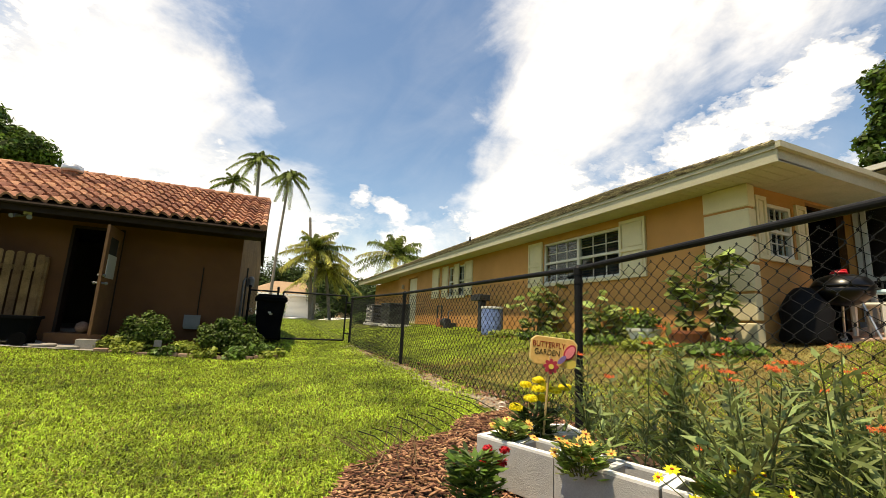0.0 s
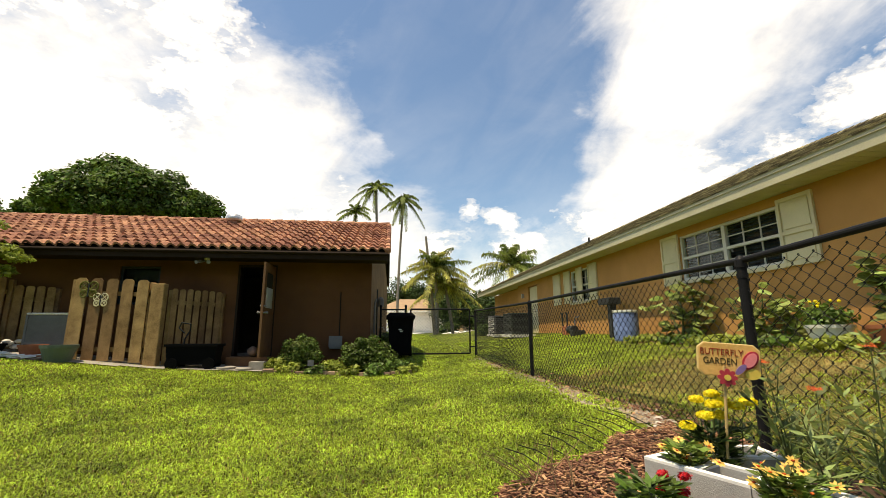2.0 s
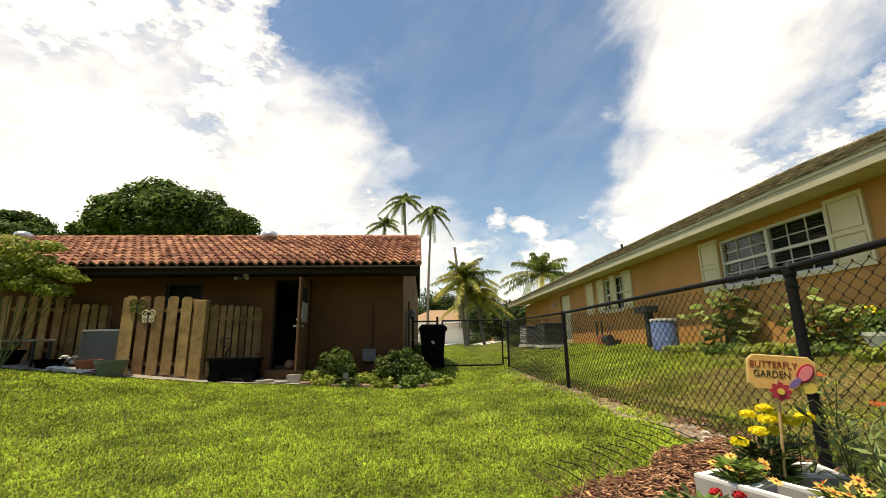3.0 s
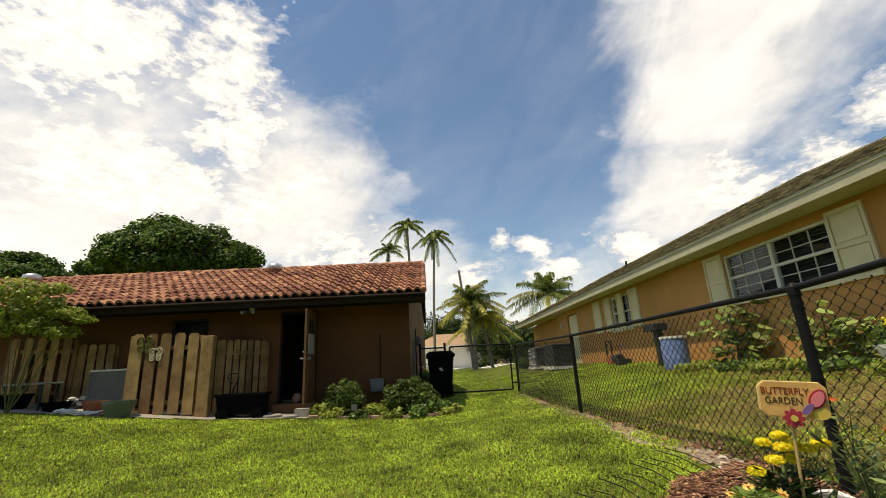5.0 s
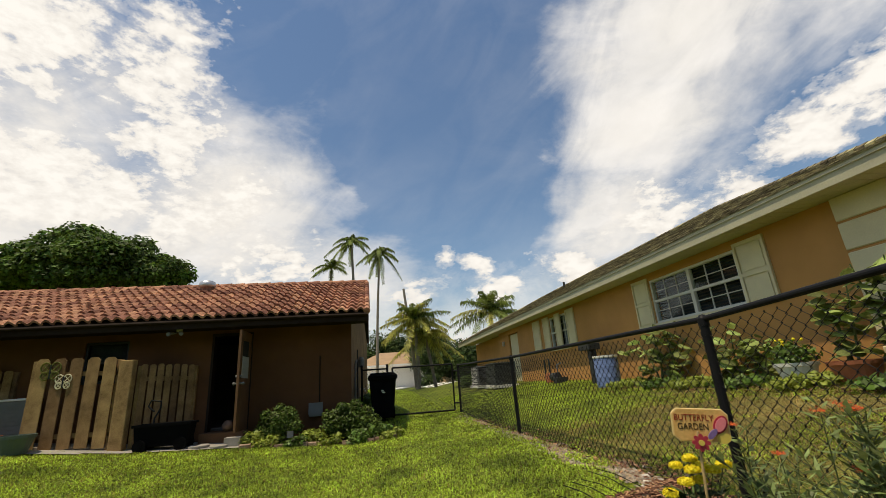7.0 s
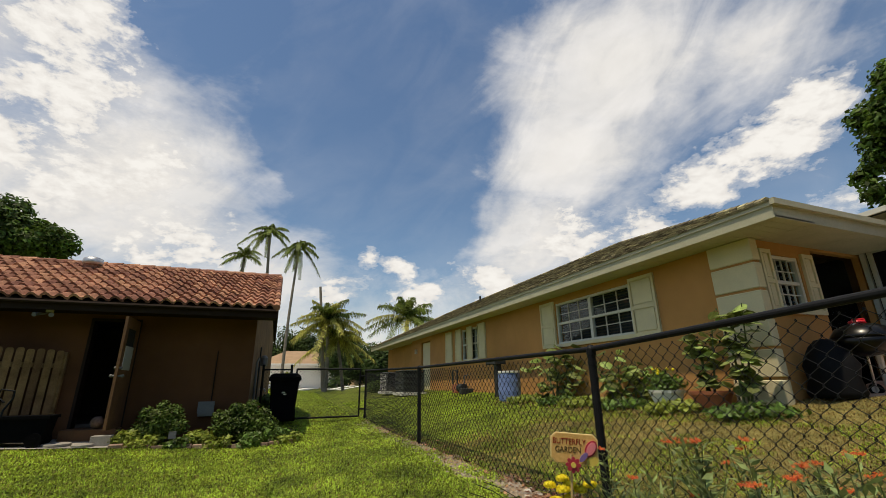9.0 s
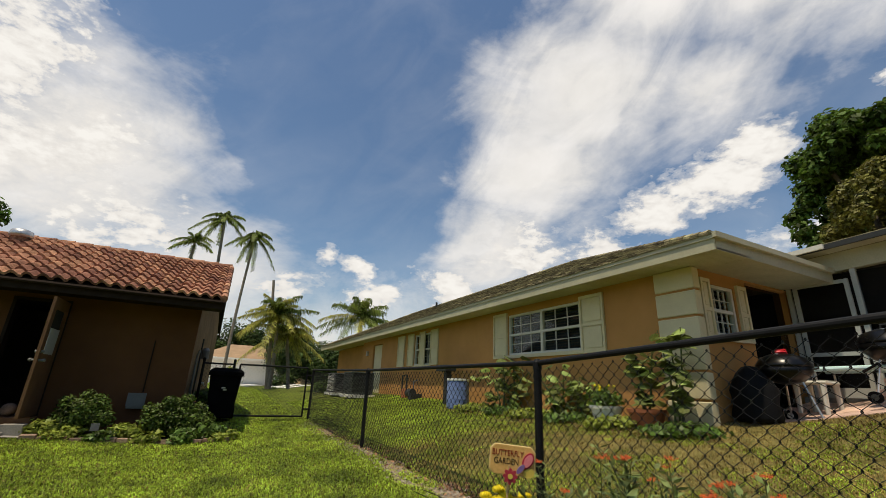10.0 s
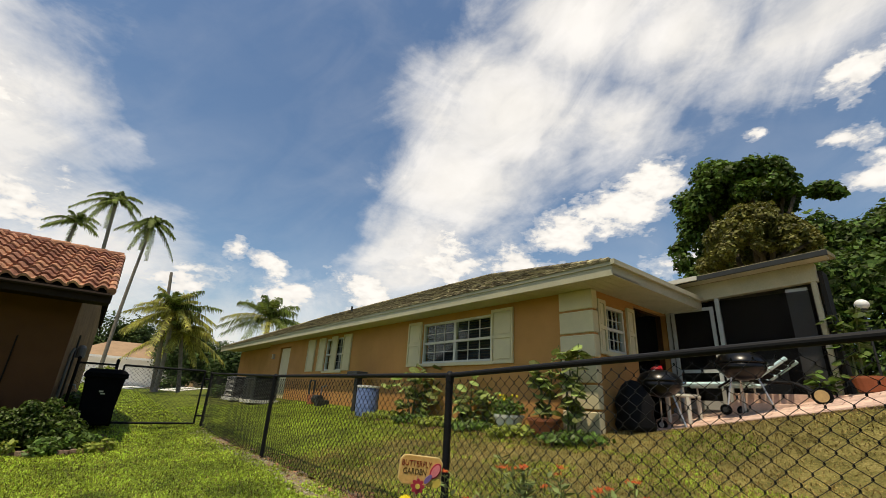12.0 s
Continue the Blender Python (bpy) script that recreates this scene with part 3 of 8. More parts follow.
def build_left_house():
    house = thing("tile_roof_house", (LX, LY, 0), "single-storey brown stucco house with a red clay tile roof", "house")
    # the front wall is built round the door and the window
    d0, d1, dz0, dz1 = -3.92, -3.06, 0.36, 2.42
    w0, w1, wz0, wz1 = -6.45, -5.60, 1.50, 2.36
    t = 0.2
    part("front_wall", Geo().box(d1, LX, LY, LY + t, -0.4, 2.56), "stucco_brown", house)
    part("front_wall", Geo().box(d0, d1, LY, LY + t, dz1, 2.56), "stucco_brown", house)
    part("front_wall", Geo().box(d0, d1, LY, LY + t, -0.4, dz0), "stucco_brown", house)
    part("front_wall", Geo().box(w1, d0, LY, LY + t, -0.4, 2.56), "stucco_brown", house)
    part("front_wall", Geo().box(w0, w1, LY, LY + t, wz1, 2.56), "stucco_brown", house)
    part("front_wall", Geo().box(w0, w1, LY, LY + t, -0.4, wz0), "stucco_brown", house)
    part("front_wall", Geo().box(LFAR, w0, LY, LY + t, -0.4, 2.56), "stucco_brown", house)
    side = Geo()
    prof = [(LX + 0.065 * (y - LY - t), y, z) for y, z in ((LY + t, -0.4), (LBACK, -0.4), (LBACK, 2.54), (RIDGE_Y, roof_z(RIDGE_Y) - 0.12), (LY + t, roof_z(LY + t) - 0.10))]
    side.slab(prof, -0.2, (1, 0, 0))
    # the gable's light is in its tan colour; the sun stands on the other side
    part("side_wall", side, "stucco_lit_tan", house, "stained stucco gable wall, its lighter tan standing in for light")
    back = Geo().box(LFAR, LX - 0.2, LBACK - 0.2, LBACK, -0.4, 2.54)
    back.box(LFAR, LFAR + 0.2, LY + t, LBACK - 0.2, -0.4, 2.54)
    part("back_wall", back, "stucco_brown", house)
    # rooms behind the openings
    yr = LBACK - 1.8
    for label, b in (("room_wall", (-6.9, -2.1, yr - 0.1, yr, 0.36, 2.56)), ("room_wall", (-2.1, -2.0, LY + t, yr, 0.36, 2.56)), ("room_wall", (-7.0, -6.9, LY + t, yr, 0.36, 2.56)),
                     ("room_floor", (-7.0, -2.0, LY + t, yr, 0.3, 0.42)), ("room_ceiling", (-7.0, -2.0, LY + t, yr, 2.56, 2.7))):
        part(label, Geo().box(*b), "room_wall", house)
    # roof deck, fascia, gutter, soffit, rake boards
    deck = Geo()
    for y0, z0, y1, z1 in ((EAVE_Y, EAVE_Z, RIDGE_Y, RIDGE_Z), (2 * RIDGE_Y - EAVE_Y, EAVE_Z, RIDGE_Y, RIDGE_Z)):
        deck.slab([(LFAR - 0.4, y0, z0), (RAKE_X, y0, z0), (RAKE_X, y1, z1), (LFAR - 0.4, y1, z1)], 0.07)
    part("roof_deck", deck, "trim_dark", house)
    fascia = Geo().box(LFAR - 0.4, RAKE_X, EAVE_Y - 0.03, EAVE_Y - 0.002, EAVE_Z - 0.14, EAVE_Z + 0.05)
    part("fascia", fascia, "trim_dark", house, "dark brown fascia board")
    gutter = Geo().tube([(LFAR - 0.4, EAVE_Y - 0.065, EAVE_Z + 0.0), (RAKE_X, EAVE_Y - 0.065, EAVE_Z + 0.0)], 0.035, 8)
    part("drip_edge", gutter, "trim_dark", house)
    soffit = Geo().box(LFAR - 0.4, RAKE_X, EAVE_Y, LY, EAVE_Z - 0.10, EAVE_Z - 0.07)
    part("soffit", soffit, "trim_dark", house)
    for ya, za, yb, zb in ((EAVE_Y - 0.02, EAVE_Z, RIDGE_Y, RIDGE_Z), (RIDGE_Y, RIDGE_Z, 2 * RIDGE_Y - EAVE_Y, EAVE_Z)):
        g = Geo().slab([(RAKE_X + 0.002, ya, za - 0.14), (RAKE_X + 0.002, yb, zb - 0.14), (RAKE_X + 0.002, yb, zb + 0.08), (RAKE_X + 0.002, ya, za + 0.08)], 0.035, (1, 0, 0))
        part("rake_board", g, "trim_dark", house)
    # openings
    win = part("window", Geo().box(w0 + 0.05, w1 - 0.05, LY + 0.08, LY + 0.09, wz0 + 0.05, wz1 - 0.05), "glass", house, "dark kitchen window")
    fr = Geo().box(w0, w0 + 0.05, LY + 0.05, LY + 0.12, wz0, wz1).box(w1 - 0.05, w1, LY + 0.05, LY + 0.12, wz0, wz1).box(w0 + 0.05, w1 - 0.05, LY + 0.05, LY + 0.12, wz0, wz0 + 0.05)
    fr.box(w0 + 0.05, w1 - 0.05, LY + 0.05, LY + 0.12, wz1 - 0.05, wz1).box(w0 + 0.05, w1 - 0.05, LY + 0.055, LY + 0.115, (wz0 + wz1) / 2 - 0.02, (wz0 + wz1) / 2 + 0.02)
    part("window_frame", fr, "dark_metal", win)
    part("blind", Geo().box(w0, w1, LY + 0.14, LY + 0.15, (wz0 + wz1) / 2, wz1), "dark_metal", win)
    jamb = Geo().box(d0, d0 + 0.05, LY - 0.015, LY + 0.2, dz0, dz1).box(d1 - 0.05, d1, LY - 0.015, LY + 0.2, dz0, dz1).box(d0 + 0.05, d1 - 0.05, LY - 0.015, LY + 0.2, dz1 - 0.05, dz1)
    part("door_frame", jamb, "trim_dark", house)
    # the door stands open, square to the wall
    leaf = Geo()
    hx, ex = d1 - 0.02, d1 - 0.06
    y0, y1 = LY - 0.86, LY - 0.02
    z0, z1 = dz0 + 0.01, dz1 - 0.05
    gl0, gl1 = z0 + 1.05, z1 - 0.2
    leaf.box(hx - 0.045, hx, y0, y1, z0, gl0).box(hx - 0.045, hx, y0, y1, gl1, z1).box(hx - 0.045, hx, y0, y0 + 0.16, gl0, gl1).box(hx - 0.045, hx, y1 - 0.16, y1, gl0, gl1)
    door = part("door", leaf, "door_wood", house, "brown door standing open with a glazed upper half")
    part("door_glass", Geo().box(hx - 0.03, hx - 0.02, y0 + 0.16, y1 - 0.16, gl0 + 0.36, gl1), "indoor_shade", door)
    part("notice", Geo().box(hx - 0.044, hx + 0.003, y0 + 0.18, y1 - 0.18, gl0 - 0.02, gl0 + 0.42), "curtain", door, "pale paper notice")
    part("door_handle", Geo().tube([(hx - 0.10, y0 + 0.07, z0 + 0.92), (hx + 0.06, y0 + 0.07, z0 + 0.92)], 0.02, 8).ball((hx + 0.07, y0 + 0.07, z0 + 0.92), 0.03).ball((hx - 0.11, y0 + 0.07, z0 + 0.92), 0.03), "grey_metal", door)
    part("deadbolt", Geo().tube([(hx - 0.08, y0 + 0.07, z0 + 1.06), (hx + 0.04, y0 + 0.07, z0 + 1.06)], 0.025, 10), "grey_metal", door)
    # things fixed to the front
    part("conduit", Geo().tube([(-1.58, LY - 0.02, 0.80), (-1.58, LY - 0.02, 1.80)], 0.012, 6), "trim_dark", house)
    return house


HOUSE = build_left_house()


def tile_mesh():
    """One S-shaped clay roof tile: 0.23 m wide, 0.40 m long, laid along +y."""
    geo, seg = Geo(), 7
    for k in range(seg + 1):
        a = k / seg
        x = -0.115 + 0.23 * a
        h = 0.058 * math.sin(math.pi * min(1, a / 0.68)) if a < 0.68 else -0.012 * math.sin(math.pi * (a - 0.68) / 0.32)
        for y, lift in ((0.0, 0.050), (0.40, 0.0)):
            geo.v.append((x, y, h + lift))
        geo.v.append((x, 0.0, h + 0.002))
    for k in range(seg):
        o, p = 3 * k, 3 * k + 3
        geo.f += [(o, p, p + 1, o + 1), (o + 2, p + 2, p, o)]
    me = mesh_of(geo, "roof_tile", smooth_shade=False)
    me.materials.append(M["tile"])
    return me, geo


def build_tiles():
    me, geo = tile_mesh()
    slope = math.atan2(RIDGE_Z - EAVE_Z, RIDGE_Y - EAVE_Y)
    length = math.hypot(RIDGE_Z - EAVE_Z, RIDGE_Y - EAVE_Y)
    courses = 11
    step = length / courses
    rng = np.random.default_rng(5)
    far = Geo()
    for c in range(courses):
        y = EAVE_Y - 0.05 + c * step * math.cos(slope)
        z = roof_z(y) + 0.085
        for i in range(68):
            x = RAKE_X - 0.10 - 0.212 * i
            if x < LFAR - 0.3:
                continue
            jig = rng.normal(size=3)
            m = Matrix.Translation((x + 0.004 * jig[0], y + 0.008 * jig[1], z + 0.004 * jig[2])) @ Matrix.Rotation(slope, 4, "X") @ Matrix.Rotation(0.012 * jig[0], 4, "Z")
            if i < 27:
                piece("roof_tile", me, m, HOUSE)
            else:
                far.add([tuple(m @ Vector(v)) for v in geo.v], geo.f)
    # the back slope shows only its edge
    for c in range(courses):
        y = 2 * RIDGE_Y - EAVE_Y + 0.05 - c * step * math.cos(slope)
        z = EAVE_Z + (RIDGE_Z - EAVE_Z) * (2 * RIDGE_Y - EAVE_Y - y) / (RIDGE_Y - EAVE_Y) + 0.085
        for i in range(68):
            m = Matrix.Translation((RAKE_X - 0.10 - 0.212 * i, y, z)) @ Matrix.Rotation(math.pi, 4, "Z") @ Matrix.Rotation(slope, 4, "X")
            far.add([tuple(m @ Vector(v)) for v in geo.v], geo.f)
    ob = part("roof_tiles_beyond", far, "tile_stuff", HOUSE)
    tagged(ob, kind="stuff")
    ridge = Geo()
    for i in range(38):
        x = RAKE_X - 0.36 * i
        ridge.tube([(x + 0.02, RIDGE_Y, RIDGE_Z + 0.085), (x - 0.38, RIDGE_Y, RIDGE_Z + 0.075)], [0.10, 0.085], 10)
    tagged(part("ridge_capping", ridge, "tile_stuff", HOUSE), kind="stuff")
    rake = Geo()
    for c in range(courses):
        y = EAVE_Y - 0.05 + c * step * math.cos(slope)
        rake.tube([(RAKE_X + 0.0, y, roof_z(y) + 0.10), (RAKE_X, y + step * 1.05, roof_z(y + step * 1.05) + 0.09)], [0.075, 0.06], 8)
    tagged(part("rake_capping", rake, "tile_stuff", HOUSE), kind="stuff")


# ---------------------------------------------------------------- right house
RX, RY, RFAR = 5.8, 3.56, 26.2              # long wall facing the fence, its near end, its far end
REX, REY, REZ = 5.25, 2.83, 3.24            # eave line, near eave, top of fascia
RIDGE2_X, RIDGE2_Z, RIDGE2_Y0, RIDGE2_Y1 = 8.6, 4.88, 8.8, 21.0
SOFFIT = 3.04


def wall_with_holes(house, axis, at, thick, a0, a1, z0, z1, holes):
    """An upright wall with rectangular holes (a0, a1, z0, z1) in order along it; axis is the way it runs."""
    def put(p, q, r, s):
        if q - p < 1e-4 or s - r < 1e-4:
            return
        if axis == "y":
            part("wall", Geo().box(at, at + thick, p, q, r, s), "stucco_peach", house)
        else:
            part("wall", Geo().box(p, q, at, at + thick, r, s), "stucco_peach", house)
    last = a0
    for h0, h1, hz0, hz1 in sorted(holes):
        put(last, h0, z0, z1)
        put(h0, h1, z0, hz0)
        put(h0, h1, hz1, z1)
        last = h1
    put(last, a1, z0, z1)


def sash_window(parent, axis, at, a0, a1, z0, z1, units, cols, rows, inward, blind):
    """A white window with units side by side, each of two sashes divided by thin bars."""
    s = 1 if inward > 0 else -1

    def bx(geo, p, q, r, t, d0, d1):
        lo, hi = sorted((at + s * d0, at + s * d1))
        return geo.box(lo, hi, p, q, r, t) if axis == "y" else geo.box(p, q, lo, hi, r, t)
    win = part("window", bx(Geo(), a0 + 0.02, a1 - 0.02, z0 + 0.02, z1 - 0.02, 0.068, 0.074), "glass", parent)
    frame_g = Geo()
    bx(frame_g, a0, a1, z0, z0 + 0.05, 0.02, 0.10)
    bx(frame_g, a0, a1, z1 - 0.05, z1, 0.02, 0.10)
    bx(frame_g, a0, a0 + 0.05, z0 + 0.05, z1 - 0.05, 0.02, 0.10)
    bx(frame_g, a1 - 0.05, a1, z0 + 0.05, z1 - 0.05, 0.02, 0.10)
    w = (a1 - a0) / units
    for u in range(1, units):
        bx(frame_g, a0 + u * w - 0.04, a0 + u * w + 0.04, z0 + 0.05, z1 - 0.05, 0.025, 0.10)
    bx(frame_g, a0 + 0.05, a1 - 0.05, (z0 + z1) / 2 - 0.025, (z0 + z1) / 2 + 0.025, 0.03, 0.095)
    part("window_frame", frame_g, "white", win)
    for u in range(units):
        for c in range(1, cols):
            a = a0 + u * w + 0.05 + (w - 0.1) * c / cols
            part("glazing_bar", bx(Geo(), a - 0.007, a + 0.007, z0 + 0.05, z1 - 0.05, 0.055, 0.078), "white", win)
        for r in range(1, rows):
            if r * 2 == rows:
                continue
            zz = z0 + 0.05 + (z1 - z0 - 0.1) * r / rows
            part("glazing_bar", bx(Geo(), a0 + u * w + 0.05, a0 + (u + 1) * w - 0.05, zz - 0.007, zz + 0.007, 0.054, 0.079), "white", win)
    part("window_sill", bx(Geo(), a0 - 0.06, a1 + 0.06, z0 - 0.07, z0, -0.05, 0.10), "cream", win)
    b = Geo()
    if blind:
        n = int((z1 - z0) / 0.06)
        for i in range(n):
            zz = z0 + (i + 0.1) * (z1 - z0) / n
            bx(b, a0 + 0.03, a1 - 0.03, zz, zz + 0.035, 0.14, 0.15)
    else:
        bx(b, a0 + 0.03, a0 + (a1 - a0) * 0.5, z0, z1, 0.16, 0.17)
    part("blind", b, "blind" if blind else "curtain", win)
    return win


def shutter(parent, axis, at, a0, a1, z0, z1, out):
    """A panelled shutter: frame, mid rail and two recessed fields."""
    s = out

    def bx(geo, p, q, r, t, d0, d1):
        lo, hi = sorted((at + s * d0, at + s * d1))
        return geo.box(lo, hi, p, q, r, t) if axis == "y" else geo.box(p, q, lo, hi, r, t)
    e = 0.045
    mid = z0 + (z1 - z0) * 0.48
    sh = part("shutter", bx(Geo(), a0 + e, a1 - e, z0 + 0.06, z1 - 0.06, 0.003, 0.018), "cream", parent, "cream panelled shutter")
    for p, q in ((a0, a0 + e), (a1 - e, a1)):
        part("stile", bx(Geo(), p, q, z0, z1, 0.003, 0.045), "cream", sh)
    for r, t in ((z0, z0 + 0.06), (mid - 0.03, mid + 0.03), (z1 - 0.06, z1)):
        part("rail", bx(Geo(), a0 + e, a1 - e, r, t, 0.0035, 0.043), "cream", sh)
    for r, t in ((z0 + 0.09, mid - 0.06), (mid + 0.06, z1 - 0.09)):
        part("panel", bx(Geo(), a0 + e + 0.03, a1 - e - 0.03, r, t, 0.0181, 0.034), "cream", sh)
    return sh


def build_right_house():
    house = thing("peach_house", (RX, RY, lie(RX, RY)), "long peach stucco house with cream trim and grey-brown shingles", "house")
    zb = -0.3
    win_a = (5.90, 8.28, 1.92, 2.88)
    win_b = (12.62, 13.95, 1.83, 2.89)
    door = (17.4, 18.6, 0.75, 2.85)
    wall_with_holes(house, "y", RX, 0.2, RY, 20.1, zb, SOFFIT, [win_a, win_b, door])
    wall_with_holes(house, "x", RY, 0.2, RX + 0.2, 13.5, zb, SOFFIT, [(6.22, 6.86, 2.04, 2.84), (7.22, 8.50, 0.95, SOFFIT - 0.04)])
    part("screen_panel", Geo().box(7.22, 8.50, RY + 0.09, RY + 0.096, 0.95, SOFFIT - 0.04), "screen", house, "dark insect screen beside the porch")
    # alcove walls are coloured near black to stand for the shade behind the screen
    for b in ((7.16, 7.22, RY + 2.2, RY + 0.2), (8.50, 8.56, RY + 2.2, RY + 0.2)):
        part("alcove_wall", Geo().box(b[0], b[1], b[3], b[2], 0.3, SOFFIT), "indoor_shade", house)
    part("alcove_wall", Geo().box(7.22, 8.50, RY + 1.9, RY + 2.0, 0.3, SOFFIT), "indoor_shade", house)
    for b in ((RX + 0.35, RX + 0.55, 20.1, RFAR), (RX + 0.2, RX + 0.35, 19.9, 20.1), (RX + 0.55, 13.5, RFAR - 0.2, RFAR), (13.3, 13.5, RY + 0.2, RFAR - 0.2)):
        part("wall", Geo().box(*b, zb, SOFFIT), "stucco_peach", house)
    for b in ((RX + 1.45, RX + 1.55, RY + 0.3, RFAR - 0.3), (RX + 0.25, RX + 1.45, RY + 2.0, RY + 2.1), (RX + 0.25, RX + 1.45, 9.6, 9.7)):
        part("inner_wall", Geo().box(*b, 0, SOFFIT), "room_wall", house)
    # the corner is faced with cream blocks
    z, i = lie(RX, RY) - 0.05, 0
    heights = [0.40] * 7
    for h in heights:
        top = min(z + h - 0.035, SOFFIT - 0.002)
        g = Geo().box(RX - 0.05, RX + 0.11, RY - 0.05, RY + 0.62, z, top)
        part("quoin", g, "cream", house, "cream quoin block", bevel=0.012)
        part("quoin_joint", Geo().box(RX - 0.025, RX + 0.10, RY - 0.025, RY + 0.60, top, min(top + 0.035, SOFFIT - 0.001)), "stucco_peach", house)
        z += h
        if z > SOFFIT - 0.1:
            break
    sash_window(house, "y", RX, *win_a, 2, 3, 4, 1, True)
    sash_window(house, "y", RX, *win_b, 2, 2, 4, 1, False)
    sash_window(house, "x", RY, 6.22, 6.86, 2.04, 2.84, 1, 4, 4, 1, True)
    for a0, a1 in ((5.28, 5.87), (8.31, 8.88)):
        shutter(house, "y", RX, a0, a1, 1.86, 2.95, -1)
    for a0, a1 in ((12.04, 12.60), (13.05, 13.48), (13.98, 14.5), (14.85, 15.5)):
        shutter(house, "y", RX, a0, a1, 1.82, 2.95, -1)
    for a0, a1 in ((5.94, 6.18), (6.90, 7.16)):
        shutter(house, "x", RY, a0, a1, 1.98, 2.90, -1)
    dr = part("door", Geo().box(RX + 0.07, RX + 0.12, 17.44, 18.56, 0.77, 2.81), "cream", house, "pale side door")
    part("door_handle", Geo().ball((RX + 0.04, 17.6, 1.75), 0.04), "galv", dr)
    part("wall_lamp", Geo().box(RX - 0.10, RX - 0.002, 19.2, 19.32, 2.40, 2.60), "galv", house)
    # soffit of narrow boards, fascia
    sof = Geo()
    y = REY
    while y < RFAR:
        sof.box(REX + 0.02, RX + 0.25, y, y + 0.142, SOFFIT + 0.002, SOFFIT + 0.02)
        y += 0.15
    x = RX + 0.26
    while x < 8.45:
        sof.box(x, x + 0.142, REY + 0.02, RY + 0.1, SOFFIT + 0.002, SOFFIT + 0.02)
        x += 0.15
    sof.box(REX + 0.03, 8.4, REY + 0.027, REY + 0.20, SOFFIT + 0.021, SOFFIT + 0.03)
    tagged(part("soffit", sof, "fascia", house, "ivory boarded soffit"), kind="stuff")
    fas = Geo().box(REX, REX + 0.025, REY, RFAR + 1.0, SOFFIT - 0.01, REZ)
    part("fascia", fas, "fascia", house, "ivory fascia board")
    part("drip_edge", Geo().box(REX - 0.02, REX - 0.002, REY - 0.02, RFAR + 1.0, REZ - 0.05, REZ + 0.012), "fascia", house)
    part("drip_edge", Geo().box(REX - 0.04, 8.5, REY - 0.06, REY - 0.002, REZ - 0.05, REZ + 0.03), "fascia", house)
    part("fascia", Geo().box(REX + 0.027, 8.5, REY, REY + 0.025, SOFFIT - 0.01, REZ), "fascia", house, "ivory fascia board")
    # hip roof in lapped shingle courses
    deck = Geo()
    c00, c01 = (REX - 0.03, REY - 0.03, REZ), (REX - 0.03, RFAR + 1.0, REZ)
    r0, r1 = (RIDGE2_X, RIDGE2_Y0, RIDGE2_Z), (RIDGE2_X, RIDGE2_Y1, RIDGE2_Z)
    e0, e1 = (2 * RIDGE2_X - REX + 0.03, REY - 0.03, REZ), (2 * RIDGE2_X - REX + 0.03, RFAR + 1.0, REZ)
    deck.add([c00, c01, r1, r0], [(0, 1, 2, 3)]).add([e0, e1, r1, r0], [(3, 2, 1, 0)]).add([c00, e0, r0], [(0, 1, 2)]).add([c01, e1, r1], [(2, 1, 0)])
    part("roof_deck", deck, "shingle", house)
    rng = np.random.default_rng(8)

    def courses(a, b, c, d, n, width):
        """Shingles on the face a-b (eave) to d-c (ridge), each lapping the one below."""
        a, b, c, d = (Vector(v) for v in (a, b, c, d))
        nrm = (b - a).cross(d - a).normalized()
        if nrm.z < 0:
            nrm = -nrm
        g = Geo()
        for i in range(n):
            f0, f1 = i / n, (i + 1.15) / n
            p, q = a.lerp(d, f0), b.lerp(c, f0)
            r, s = a.lerp(d, min(1, f1)), b.lerp(c, min(1, f1))
            m = max(1, int((q - p).length / width))
            off = rng.random() * 0.5
            for k in range(m):
                u0, u1 = (k + off * (k > 0)) / m, min(1, (k + 0.97 + off) / m)
                t = 0.012 + 0.010 * rng.random()
                lo0, lo1 = p.lerp(q, u0) + nrm * t, p.lerp(q, u1) + nrm * t
                hi0, hi1 = r.lerp(s, u0) + nrm * 0.004, r.lerp(s, u1) + nrm * 0.004
                bt0, bt1 = p.lerp(q, u0), p.lerp(q, u1)
                g.add([lo0, lo1, hi1, hi0, bt0, bt1], [(0, 1, 2, 3), (4, 5, 1, 0)])
        return g
    ob = part("shingles", courses(c00, c01, r1, r0, 28, 0.17), "shingle", house, "weathered grey-brown asphalt shingles")
    tagged(ob, kind="stuff")
    ob = part("shingles", courses(e0, c00, r0, r0, 34, 0.17), "shingle", house, "weathered grey-brown asphalt shingles")
    tagged(ob, kind="stuff")
    cap = Geo()
    for a, b in ((c00, r0), (r0, r1), (c01, r1)):
        a, b = Vector(a), Vector(b)
        n = int((b - a).length / 0.2)
        for i in range(n):
            lift = Vector((0, 0, 0.0))
            cap.tube([a.lerp(b, (i + 0.5) / n) + lift, a.lerp(b, (i + 1.7) / n) + lift], [0.062, 0.05], 6)
    tagged(part("ridge_capping", cap, "shingle", house), kind="stuff")
    part("vent_pipe", Geo().tube([(8.1, 17.0, 4.55), (8.1, 17.0, 4.86)], 0.045, 10), "dark_metal", house)
    return house


RIGHT = build_right_house()


# ---------------------------------------------------------------- screened porch of the right house
PX = 8.5                                     # its front faces the fence


def pz(y, z):
    return z + 0.62 + 0.05 * (3.55 - y)


